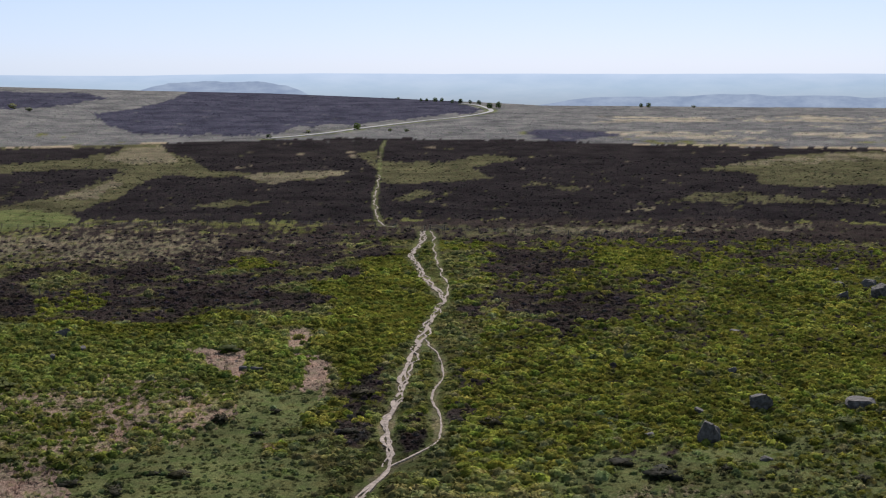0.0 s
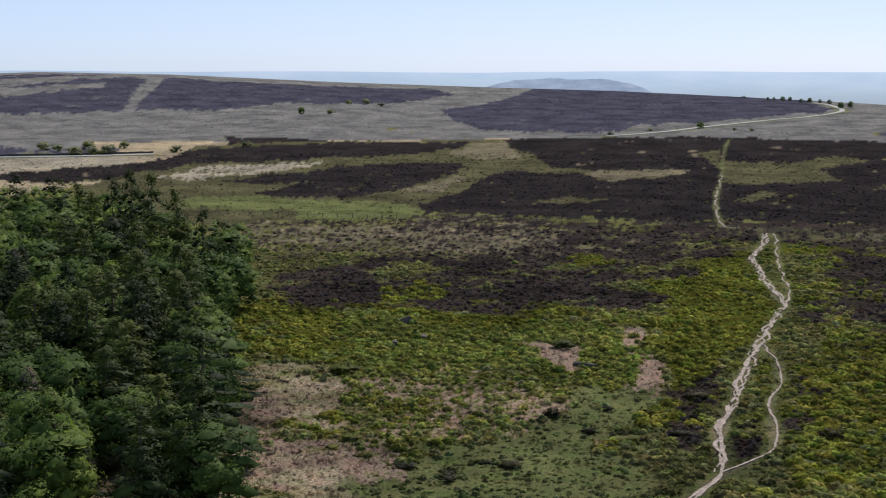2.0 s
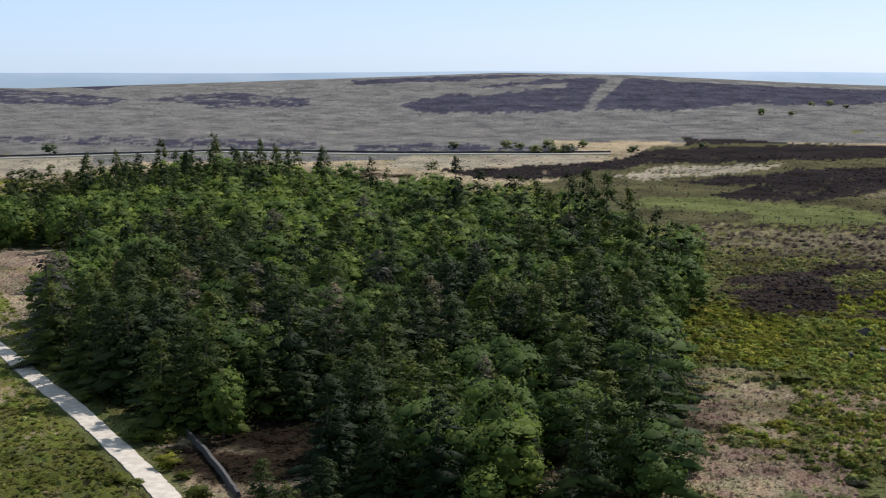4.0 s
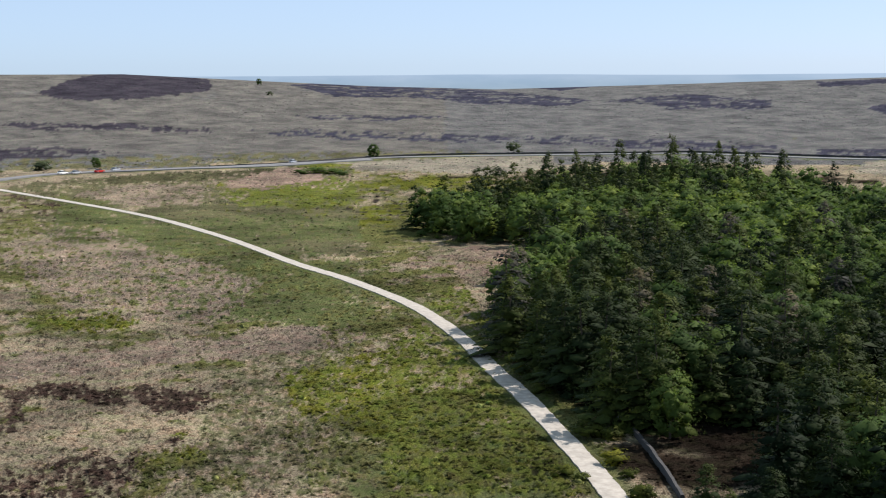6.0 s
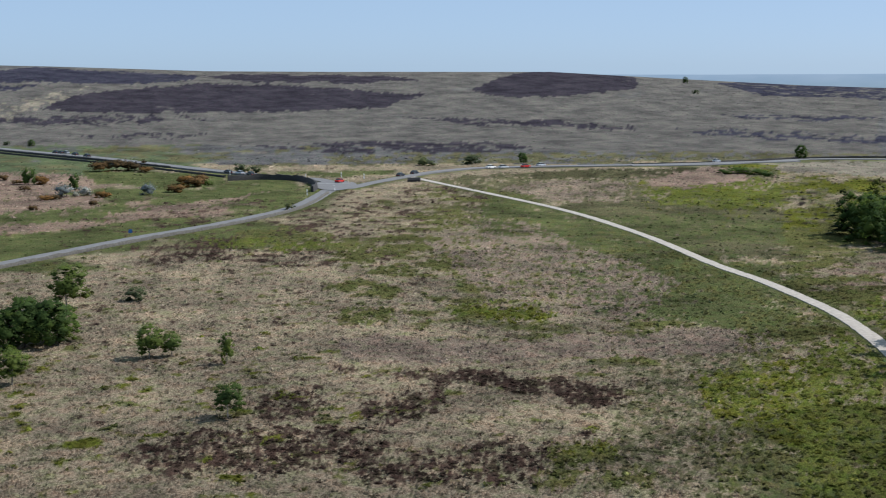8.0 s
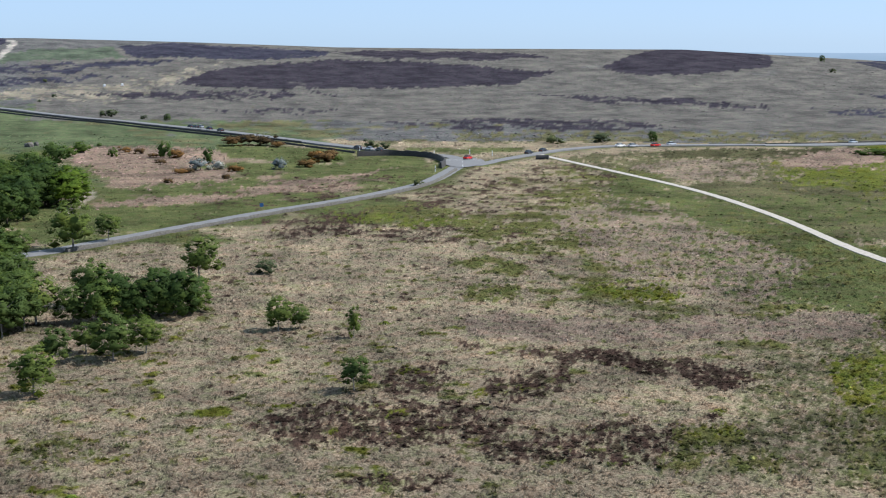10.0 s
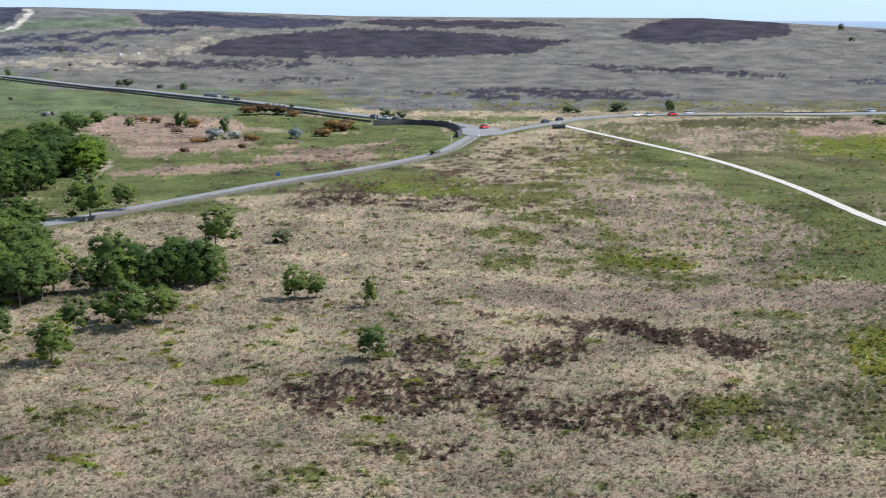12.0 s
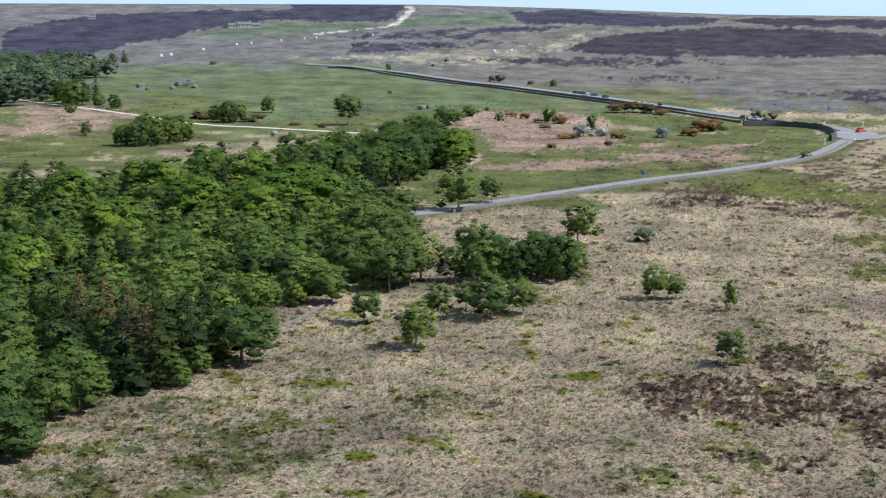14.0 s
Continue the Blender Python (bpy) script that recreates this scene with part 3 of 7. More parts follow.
plot("hfar_haze", 0.2, [(36.13, 2018.4), (32.71, 2001.6), (30.08, 1991.8), (26.95, 2019.9), (30.75, 1807.1), (36.14, 1772.0)])
plot("hfar_haze", 0.4, [(36.23, 707.2), (31.92, 705.3), (27.0, 687.2), (26.78, 644.4), (33.03, 636.3), (36.24, 648.9)])
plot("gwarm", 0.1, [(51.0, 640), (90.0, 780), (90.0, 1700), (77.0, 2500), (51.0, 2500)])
plot("hmid_haze", 0.12, [(67.19, 1479.2), (65.84, 1700.3), (63.37, 2500.0), (62.01, 2080.1), (61.1, 1712.3), (62.7, 1449.5), (65.86, 1375.3)])
plot("hmid_haze", 0.2, [(72.99, 1923.3), (69.8, 1780.7), (71.31, 1630.4), (73.01, 1640.7)])
plot("hmid_haze", 0.2, [(73.02, 1480.2), (69.18, 1360.0), (70.92, 1228.7), (73.05, 1201.5)])
plot("hfar_haze", 0.3, [(57.43, 1845.4), (55.12, 2500.0), (49.15, 2000.2), (45.08, 1464.8), (45.97, 1312.3), (49.15, 1419.3), (52.82, 1578.7), (55.59, 1550.2)])
plot("hfar_haze", 0.2, [(48.93, 2500.0), (44.65, 2500.0), (42.66, 2500.0), (46.43, 1882.0)])
plot("hfar_haze", 0.3, [(44.63, 1461.7), (41.56, 1634.9), (37.96, 1391.8), (37.95, 1230.5), (41.98, 1251.3)])
plot("hmid_haze", 0.35, [(70.29, 1058.5), (65.44, 991.1), (63.87, 937.1), (67.68, 949.7)])
plot("hmid_haze", 0.42, [(73.11, 753.2), (66.59, 755.4), (63.66, 694.0), (68.82, 656.2), (73.13, 684.8)])
plot("hfar_haze", 0.42, [(59.29, 886.7), (55.13, 898.6), (50.51, 836.6), (37.9, 760.7), (37.88, 667.8), (45.95, 738.1), (55.13, 792.7)])
plot("hfar_haze", 0.4, [(57.44, 1114.0), (53.97, 1140.1), (50.51, 1087.8), (53.97, 1033.6)])
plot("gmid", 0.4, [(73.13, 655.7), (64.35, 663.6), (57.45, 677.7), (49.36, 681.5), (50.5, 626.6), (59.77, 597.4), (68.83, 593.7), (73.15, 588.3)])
plot("hfar_haze", 0.1, [(95.42, 2500.0), (90.84, 2217.0), (91.3, 1643.0), (92.27, 1670.8), (94.19, 1672.0), (95.45, 1648.7)])
plot("gfarm_haze", 0.2, [(95.45, 1624.7), (91.41, 1556.8), (90.33, 1513.8), (92.93, 1435.3), (95.48, 1399.6)])
plot("gfarm_haze", 0.1, [(90.97, 1641.8), (90.09, 1760.9), (86.76, 1845.4), (86.1, 1596.5), (88.12, 1552.4), (90.32, 1523.3), (91.41, 1535.1)])
plot("hfar_haze", 0.15, [(86.76, 1863.6), (84.51, 2088.9), (78.36, 1878.0), (78.59, 1689.6), (81.34, 1603.2), (83.16, 1612.2), (86.1, 1596.5)])
plot("hfar_haze", 0.3, [(93.8, 1358.1), (90.11, 1453.5), (86.33, 1537.3), (84.07, 1558.9), (86.34, 1411.4), (89.46, 1313.2), (92.3, 1316.9)])
plot("hfar_haze", 0.35, [(92.74, 1229.6), (89.46, 1289.5), (86.12, 1299.5), (88.36, 1215.9), (90.14, 1177.4), (93.4, 1090.1)])
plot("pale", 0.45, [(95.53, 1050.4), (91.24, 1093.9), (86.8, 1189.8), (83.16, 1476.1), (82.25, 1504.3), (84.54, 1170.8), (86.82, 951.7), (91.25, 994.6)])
plot("hmid_haze", 0.08, [(84.54, 1187.3), (83.17, 1353.4), (81.34, 1486.5), (78.04, 1636.1), (74.01, 1542.7), (69.35, 1345.8), (71.03, 1172.4), (75.37, 1117.1), (79.97, 1126.6), (83.18, 1134.5)])
plot("hmid_haze", 0.35, [(88.16, 1042.3), (84.55, 1087.8), (77.67, 1068.9), (81.35, 982.8), (86.36, 1005.1)])
plot("hmid_haze", 0.42, [(76.51, 722.8), (71.92, 766.0), (67.84, 720.7), (64.07, 699.9), (68.5, 657.1), (73.05, 664.1)])
plot("hmid_haze", 0.45, [(83.42, 849.0), (77.67, 873.1), (79.97, 805.6)])
plot("hmid_haze", 0.12, [(78.04, 1862.3), (75.38, 1921.9), (69.93, 1787.0), (69.48, 1668.5), (73.1, 1638.4), (76.52, 1662.6)])
plot("hmid_haze", 0.12, [(67.24, 1443.4), (66.37, 1633.8), (63.77, 2500.0), (60.62, 2008.6), (60.6, 1552.4), (63.09, 1368.6), (65.25, 1319.7)])
plot("hmid_haze", 0.3, [(68.54, 1004.4), (64.12, 986.3), (60.52, 922.2), (60.51, 884.2), (65.21, 943.0)])
plot("hfar_haze", 0.08, [(106.79, 1393.7), (105.51, 1588.7), (103.36, 1740.1), (98.08, 1911.2), (92.42, 2015.6), (91.51, 1601.0), (96.29, 1653.4), (99.66, 1379.2), (103.63, 1123.4), (106.84, 1027.8)])
plot("gfarm_haze", 0.15, [(96.51, 1640.7), (91.51, 1557.8), (94.48, 1370.5), (99.66, 1341.1), (98.09, 1484.4)])

plot("heath", 0.68, [(-0.37, 319.5), (-7.37, 283.3), (-17.82, 273.3), (-17.94, 198.2), (-9.78, 172.1), (-5.13, 149.4), (-0.85, 153.8)])
plot("bilb", 0.4, [(-1.79, 224.4), (-10.66, 192.7), (-17.94, 198.2), (-18.05, 161.6), (-7.49, 145.6), (-0.37, 132.5)])
plot("straw", 0.2, [(72.83, 211.1), (64.75, 209.9), (56.99, 222.0), (54.55, 224.2), (54.51, 205.4), (58.47, 199.1), (67.95, 191.1), (72.83, 193.6)])
plot("green", 0.3, [(66.1, 327.9), (63.87, 297.5), (61.65, 269.2), (59.16, 250.6), (54.58, 243.7), (54.52, 212.6), (58.52, 229.0), (61.62, 233.7), (63.51, 243.0), (62.59, 263.7), (64.82, 296.9)])
plot("gmid", 0.3, [(63.91, 394.7), (60.82, 474.9), (54.74, 404.2), (54.65, 298.5), (58.61, 317.3), (61.72, 377.4)])
plot("green", 0.36, [(61.72, 377.4), (58.66, 392.5), (54.72, 384.4), (54.69, 333.9), (58.62, 332.5)])
plot("fern", 0.34, [(60.66, 443.1), (58.69, 479.9), (55.73, 520.1), (54.78, 491.4), (54.74, 414.0), (57.16, 411.7), (58.97, 412.3)])
plot("gmoor", 0.2, [(64.88, 533.4), (61.77, 559.0), (57.22, 570.9), (57.21, 542.8), (61.76, 515.0), (64.56, 499.4)])
plot("straw", 0.3, [(65.97, 464.4), (63.93, 501.2), (60.83, 499.4), (61.11, 419.5), (63.91, 421.9)])
plot("bank", 0.1, [(59.91, 506.5), (57.82, 570.1), (55.89, 557.4), (56.02, 511.5), (58.69, 479.9)])
plot("bilb", 0.3, [(67.34, 238.8), (65.1, 242.0), (63.66, 233.8), (64.13, 228.3), (67.17, 227.4)])
plot("moss", 0.3, [(72.82, 313.5), (68.65, 320.0), (68.81, 307.4), (71.21, 298.5), (72.82, 295.8)])
plot("moss", 0.3, [(71.21, 284.5), (69.76, 287.1), (69.92, 273.9), (71.37, 276.4)])
plot("moss", 0.32, [(69.12, 290.1), (66.08, 293.6), (66.4, 282.7), (68.8, 279.1)])
plot("moss", 0.35, [(72.83, 237.5), (70.24, 236.0), (70.39, 222.2), (72.83, 218.6)])
plot("bilb", 0.38, [(58.43, 180.8), (56.92, 187.0), (54.49, 199.9), (52.52, 204.7), (52.31, 143.6), (54.35, 150.8), (56.08, 156.0), (57.48, 166.2)])
plot("bilb", 0.25, [(64.02, 144.4), (61.48, 148.9), (61.15, 143.4), (63.69, 140.2)])
plot("moss", 0.3, [(64.81, 135.6), (62.41, 137.8), (63.03, 131.1), (64.64, 130.6)])
plot("moss", 0.3, [(66.6, 135.2), (65.78, 136.0), (65.94, 131.4), (66.59, 131.9)])
plot("moss", 0.3, [(61.6, 134.9), (59.55, 136.6), (59.85, 132.5), (61.59, 132.3)])
plot("green", 0.2, [(90.22, 329.3), (88.73, 355.6), (86.91, 387.3), (86.19, 337.2), (88.76, 307.9), (90.25, 300.2)])
plot("green", 0.25, [(88.14, 347.3), (83.88, 356.1), (81.07, 351.7), (84.51, 324.0), (87.26, 312.2)])
plot("dead", 0.3, [(88.27, 371.2), (84.17, 383.8), (81.69, 386.0), (80.43, 411.7), (77.42, 440.6), (75.34, 469.6), (77.9, 414.9), (81.06, 385.5), (84.18, 365.2), (87.98, 358.4)])
plot("dead", 0.28, [(87.78, 463.4), (85.21, 486.7), (82.29, 459.2), (82.92, 421.0), (86.45, 407.4)])
plot("green", 0.3, [(86.6, 407.7), (81.68, 432.0), (80.42, 417.8), (82.31, 389.8), (85.7, 380.9)])
plot("bank", 0.05, [(88.49, 559.0), (87.0, 566.5), (86.95, 496.3), (88.44, 494.5)])
plot("bank", 0.1, [(87.01, 528.6), (85.5, 534.9), (85.36, 487.0), (86.87, 489.0)])
plot("bank", 0.05, [(84.74, 534.1), (83.35, 557.4), (83.06, 500.1), (84.14, 477.2)])
plot("green", 0.1, [(83.04, 568.5), (77.4, 543.9), (77.25, 493.2), (79.47, 479.5), (82.28, 506.8)])
plot("moss", 0.35, [(77.11, 346.8), (74.71, 353.9), (72.08, 328.8), (72.08, 309.6), (76.32, 311.1)])
plot("ling", 0.45, [(81.08, 321.5), (76.95, 338.4), (77.12, 300.0), (80.47, 294.4)])
plot("gmid", 0.72, [(98.41, 158.3), (95.57, 172.1), (93.69, 157.4), (94.67, 132.7), (97.81, 118.3), (102.05, 115.4), (105.44, 121.9), (100.77, 142.6)])
plot("ling", 0.27, [(70.8, 186.1), (67.09, 186.5), (64.8, 182.2), (61.44, 177.6), (60.54, 169.8), (61.84, 165.2), (64.09, 170.6), (66.38, 176.8), (69.85, 179.5)])
plot("ling", 0.42, [(73.27, 191.1), (71.97, 189.9), (72.2, 186.0), (73.15, 186.1)])
plot("ling", 0.39, [(76.22, 173.7), (74.32, 177.2), (73.84, 172.2), (72.89, 166.0), (75.26, 158.0), (76.45, 161.3)])
plot("ling", 0.36, [(71.94, 165.3), (68.68, 176.2), (68.19, 163.0), (70.51, 156.1), (71.93, 157.5)])
plot("ling", 0.36, [(82.66, 149.2), (78.12, 156.5), (72.87, 154.0), (70.25, 146.7), (70.95, 139.4), (75.24, 137.4), (80.04, 138.9)])
plot("ling", 0.4, [(72.84, 136.9), (69.54, 142.8), (65.84, 149.0), (64.0, 145.5), (64.62, 131.5), (66.93, 132.8), (70.45, 132.3)])
plot("ling", 0.42, [(78.12, 125.6), (75.23, 127.4), (72.82, 126.9), (74.02, 123.3), (77.15, 123.1)])
plot("moss", 0.35, [(64.23, 146.0), (61.34, 150.9), (61.09, 144.4), (63.52, 138.5)])
plot("moss", 0.4, [(61.49, 136.7), (59.78, 139.2), (59.75, 134.4), (61.47, 133.6)])
plot("green", 0.45, [(66.51, 440.6), (61.7, 385.7), (54.65, 290.9), (54.52, 210.4), (58.23, 236.3), (63.92, 279.5), (67.42, 355.1)])
plot("fern", 0.4, [(54.64, 154.4), (53.18, 209.5), (50.81, 265.2), (49.17, 222.6), (47.04, 173.7), (44.65, 135.1), (44.28, 129.4), (53.24, 128.5)])
plot("moss", 0.5, [(56.46, 231.4), (53.16, 252.5), (51.75, 272.2), (50.81, 265.2), (53.18, 209.5), (56.49, 194.1)])
plot("straw", 0.42, [(69.15, 323.8), (64.09, 333.0), (58.63, 265.4), (60.79, 224.5), (66.79, 246.1)])
plot("straw", 0.6, [(61.91, 524.5), (59.27, 557.8), (58.37, 488.4), (59.65, 415.1), (61.65, 423.4)])
plot("gmid", 0.55, [(63.0, 431.4), (62.12, 478.5), (62.36, 551.2), (60.59, 567.7), (60.3, 398.6), (62.76, 395.0)])
plot("straw", 0.55, [(68.24, 390.6), (64.79, 371.7), (62.7, 304.4), (63.57, 260.1), (68.2, 270.1)])
plot("fern", 0.45, [(78.48, 339.8), (75.23, 329.0), (71.49, 316.0), (74.53, 308.3), (77.56, 318.8)])
plot("fern", 0.5, [(68.18, 240.0), (64.01, 246.9), (64.92, 229.4), (67.94, 229.6)])
plot("moss", 0.5, [(91.44, 149.7), (88.81, 146.0), (87.71, 140.4), (90.2, 135.0), (91.51, 137.8)])
plot("fern", 0.5, [(58.46, 183.5), (55.28, 197.8), (55.17, 167.1), (56.86, 168.4)])
plot("moss", 0.55, [(64.31, 147.3), (61.08, 151.4), (61.27, 139.9), (64.03, 132.7)])
plot("dead", 0.62, [(17.57, 182.4), (13.58, 190.9), (10.65, 183.0), (8.6, 163.6), (10.72, 149.5), (16.8, 151.1)])
plot("dead", 0.15, [(60.17, 488.4), (58.42, 551.2), (56.9, 570.5), (56.46, 521.9), (58.4, 483.3)])
plot("dead", 0.3, [(88.39, 569.7), (85.78, 568.9), (82.89, 536.0), (82.57, 479.2), (85.81, 473.9), (87.99, 488.0)])

# ---- lines of roads and paths in plan ----
FOOTPATH = [(-488.9, 178.5), (-465.2, 177.9), (-410.4, 177.2), (-359.1, 177.4), (-305.8, 171.3), (-248.3, 158.3), (-221.2, 154.0), (-193.9, 147.2), (-175.0, 139.8), (-157.5, 131.2), (-139.7, 121.3), (-126.4, 114.4), (-109.0, 104.5), (-94.7, 96.2), (-84.8, 89.8)]
ROAD_A = [(-457.8, 141.0), (-396.3, 110.7), (-360.2, 80.1), (-334.9, 52.6), (-316.9, 31.7), (-304.0, 18.0), (-286.0, 1.7), (-279.9, -6.3)]
ROAD_B = [(-450.6, 142.1), (-485.3, 145.0), (-505.0, 132.2), (-528.8, 121.1), (-578.2, 104.1), (-651.6, 80.2), (-740.2, 43.1), (-839.5, 1.5), (-938, -44), (-971, -84)]
ROAD_C = [(-461.4, 141.0), (-450.0, 142.5), (-466.7, 157.2), (-482.0, 175.5), (-501.5, 198.9), (-513.7, 223.1), (-508.2, 260.3), (-495.9, 317.9), (-500.1, 361.4)]
ROAD_C2 = [(-501.4, 281.5), (-491.4, 319.3), (-508.3, 369.7), (-495, 408), (-473, 440), (-453, 474), (-435, 500), (-356.9, 522.2), (-324.3, 540.7), (-276.7, 576.0)]
ROAD_FAR = [(-99.8, 786.2), (-65, 881), (-26, 998), (16, 1110), (42, 1221), (36, 1354), (21, 1436)]
TRAIL_1 = [(-9.6, 124.1), (-7.8, 129.3), (-6.7, 133.8), (-5.3, 138.4), (-5.7, 144.9), (-6.5, 150.4), (-6.2, 159.4), (-5.6, 170.4), (-4.9, 184.4), (-4.0, 197.5), (-3.0, 210.5), (-1.3, 227.0), (0.1, 238.0), (-1.4, 250.0), (-3.7, 266.5), (-5.1, 281.5), (-6.9, 294.4), (-5.1, 320.0), (-4.7, 342.0)]
TRAIL_2 = [(-5.3, 138.4), (-3.2, 142.5), (-0.9, 148.0), (-0.4, 153.0), (-1.1, 164.5), (-1.0, 173.0), (-0.1, 182.5), (-0.7, 193.5), (-2.0, 201.0), (-3.3, 206.0)]
TRAIL_3 = [(0.1, 238.0), (0.7, 253.0), (-0.5, 273.5), (-1.5, 299.0), (-2.2, 330.5), (-3.1, 342.0)]
TRAIL_4 = [(-12.4, 350.3), (-15.7, 353.7), (-17.6, 373.1), (-19.9, 403.5), (-21.7, 448.5), (-23.9, 526.0), (-26.9, 593.9), (-30.8, 706.3), (-31.9, 774.8)]
TRACK_FAR = [(-1384, -108), (-1464, -68), (-1533, -40), (-1672, -29), (-1968, -22), (-2076, -28)]
PARK_PATH = [(-643.0, -195.4), (-617.4, -174.1), (-579.0, -141.3), (-541.9, -114.9), (-501.3, -82.2), (-488.8, -60.4), (-474.5, -37.6), (-462.2, -17.9)]
PARK_PATH2 = [(-398.7, 14.5), (-383.8, 13.5), (-362.9, 8.8), (-348.4, 6.3)]
STRIP = [(-480, 956), (-637, 1298), (-900, 1893)]
WALL_B1 = [(-509.7, 114.7), (-557.5, 100.4), (-623.8, 76.8), (-711.3, 41.5), (-805.5, 1.4), (-860.2, -22.7), (-922, -43), (-938, -66)]
WALL_B2 = [(-496.3, 112.8), (-497.7, 126.3), (-489.9, 136.3), (-475.0, 137.6), (-457.6, 134.6), (-442.2, 128.6)]
FENCE_A = [(-141.8, 353.1), (-84.7, 355.6), (-41.1, 355.1), (-13.3, 347.7), (-3.3, 342.0), (16.0, 337.1), (46.3, 327.7), (71.6, 309.3), (94.2, 293.8)]
WOOD_A = [(-109.4, 263.2), (-98.7, 238.4), (-87.0, 206.4), (-74.0, 170.7), (-59.9, 135.9), (-51.8, 117.0), (-47.2, 106.0)]
WOOD_A2 = [(-279.9, 211.8), (-248.0, 207.7), (-229.0, 213.4), (-186.5, 168.7), (-157.5, 136.6), (-139.9, 124.8), (-123.1, 117.3), (-106.2, 110.8), (-88.9, 100.9), (-77.3, 93.1)]
WOOD_B = [(-113.5, -43.4), (-120.1, -38.2), (-126.2, -35.2), (-139.8, -32.4), (-146.9, -27.9), (-157.0, -21.9), (-171.1, -22.0), (-190.4, -15.4), (-200.6, -12.8), (-207.9, -4.7), (-224.0, -1.8), (-252.0, -1.0)]
WALL_W = [(-169.5, -22.9), (-175.3, -20.7), (-180.6, -17.6), (-187.9, -15.2), (-197.6, -12.7)]
WALL_A = [(-433.5, 131.5), (-387.2, 108.1), (-351.4, 78.2), (-327.5, 51.5), (-310.9, 31.1), (-298.0, 17.7), (-285.0, 5.2)]
WALL_C = [(-507.5, 284.9), (-500.7, 319.6), (-513.9, 373.8), (-505, 416), (-482, 448), (-458, 480), (-444, 509), (-363.1, 531.3), (-330.3, 550.5), (-282.4, 587.7)]
WALL_D = [(-465.2, 170.6), (-463.2, 174.6)]
FENCE_W = [(-87.5, 208.9), (-94.2, 225.6), (-103.3, 248.4), (-108.8, 263.4), (-112.4, 276.0)]
FENCE_H = [(-111.4, 273.7), (-100.1, 267.4), (-84.2, 256.5), (-62.6, 238.9), (-46.1, 232.0)]
WALLP = [(-111.9, 115.8), (-103.1, 110.3), (-93.9, 103.9), (-84.9, 97.1)]


def off_line(points):
    """Distance of every spot of the sheet from a line of points."""
    best = np.full(GX.shape, 1e6)
    for (ax, ay), (bx, by) in zip(points, points[1:]):
        dx, dy = bx - ax, by - ay
        s = np.clip(((GX - ax) * dx + (GY - ay) * dy) / (dx * dx + dy * dy + 1e-9), 0, 1)
        best = np.minimum(best, np.hypot(GX - ax - s * dx, GY - ay - s * dy))
    return best


def rounded(points, step=3.0):
    """The line as a smooth curve with a point every few metres."""
    p = [Vector((*q, 0)) for q in points]
    p = [2 * p[0] - p[1], *p, 2 * p[-1] - p[-2]]
    made = []
    for a, b, c, d in zip(p, p[1:], p[2:], p[3:]):
        n = max(2, int((c - b).length / step))
        for i in range(n):
            t = i / n
            q = 0.5 * (2 * b + (c - a) * t + (2 * a - 5 * b + 4 * c - d) * t * t + (3 * b - a - 3 * c + d) * t ** 3)
            made.append((q.x, q.y))
    return made + [tuple(points[-1])]


def worn(points, width, strength=1.0, kind="bare", sink=0.15, verge=0.7):
    """A worn trail of bare earth with ragged edges and trodden grass beside it."""
    d = off_line(rounded(points, 8.0)) + (WARP_C * 1.6 + (field(GX, GY, 2.2, 77) - 0.5) * 1.2) * width * 0.6
    cover("green", smooth(width * 1.9, width * 1.0, d) * verge)
    a = smooth(width * 0.72, width * 0.42, d) * strength
    cover(kind, a)
    LIFT[:] -= a * sink


for points, wide in ((ROAD_A, 5.5), (ROAD_B, 6), (ROAD_C, 6), (FOOTPATH, 2.6), (ROAD_C2, 6), (ROAD_FAR, 6)):
    d = off_line(rounded(points, 8.0))
    cover("green", smooth(wide * 1.25, wide * 0.7, d) * 0.8)
    flat = smooth(wide * 1.0, wide * 0.62, d)
    LIFT[:] = LIFT * (1 - flat) - 0.03 * flat
worn(TRAIL_1, 1.0, 0.75, "bent")
worn(TRAIL_2, 0.7, 0.6, "bent")
worn(TRAIL_3, 0.7, 0.5, "bent")
worn(TRAIL_4, 0.6, 0.5, "bent")
worn(TRACK_FAR, 8, 1.0, "track", 0.0, 0.0)
worn(PARK_PATH2, 3, 0.8)
worn(STRIP, 9, 0.8, "gfar_haze", 0.0, 0.0)

rows_n, cols_n = GX.shape
sheet = bpy.data.meshes.new("ground")
heights = GZ + LIFT * smooth(640, 300, DIST)
points = np.stack([GX, GY, heights], -1).reshape(-1, 3)
ids = np.arange(rows_n * cols_n).reshape(rows_n, cols_n)
nxt = np.roll(ids, -1, axis=1)
quads = np.stack([ids[:-1], ids[1:], nxt[1:], nxt[:-1]], -1).reshape(-1, 4)[:, ::-1]
sheet.vertices.add(len(points))
sheet.vertices.foreach_set("co", points.ravel())
sheet.loops.add(quads.size)
sheet.loops.foreach_set("vertex_index", quads.ravel())
sheet.polygons.add(len(quads))
sheet.polygons.foreach_set("loop_start", np.arange(0, quads.size, 4))
sheet.update(calc_edges=True)
sheet.validate()
colours = sheet.attributes.new("cover", "FLOAT_COLOR", "POINT")
# bare stems, litter and gap shade between the near slope's cushions, as darker colour
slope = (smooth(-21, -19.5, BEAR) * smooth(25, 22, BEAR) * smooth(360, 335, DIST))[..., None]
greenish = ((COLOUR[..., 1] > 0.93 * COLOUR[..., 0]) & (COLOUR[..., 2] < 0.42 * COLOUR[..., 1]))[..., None]
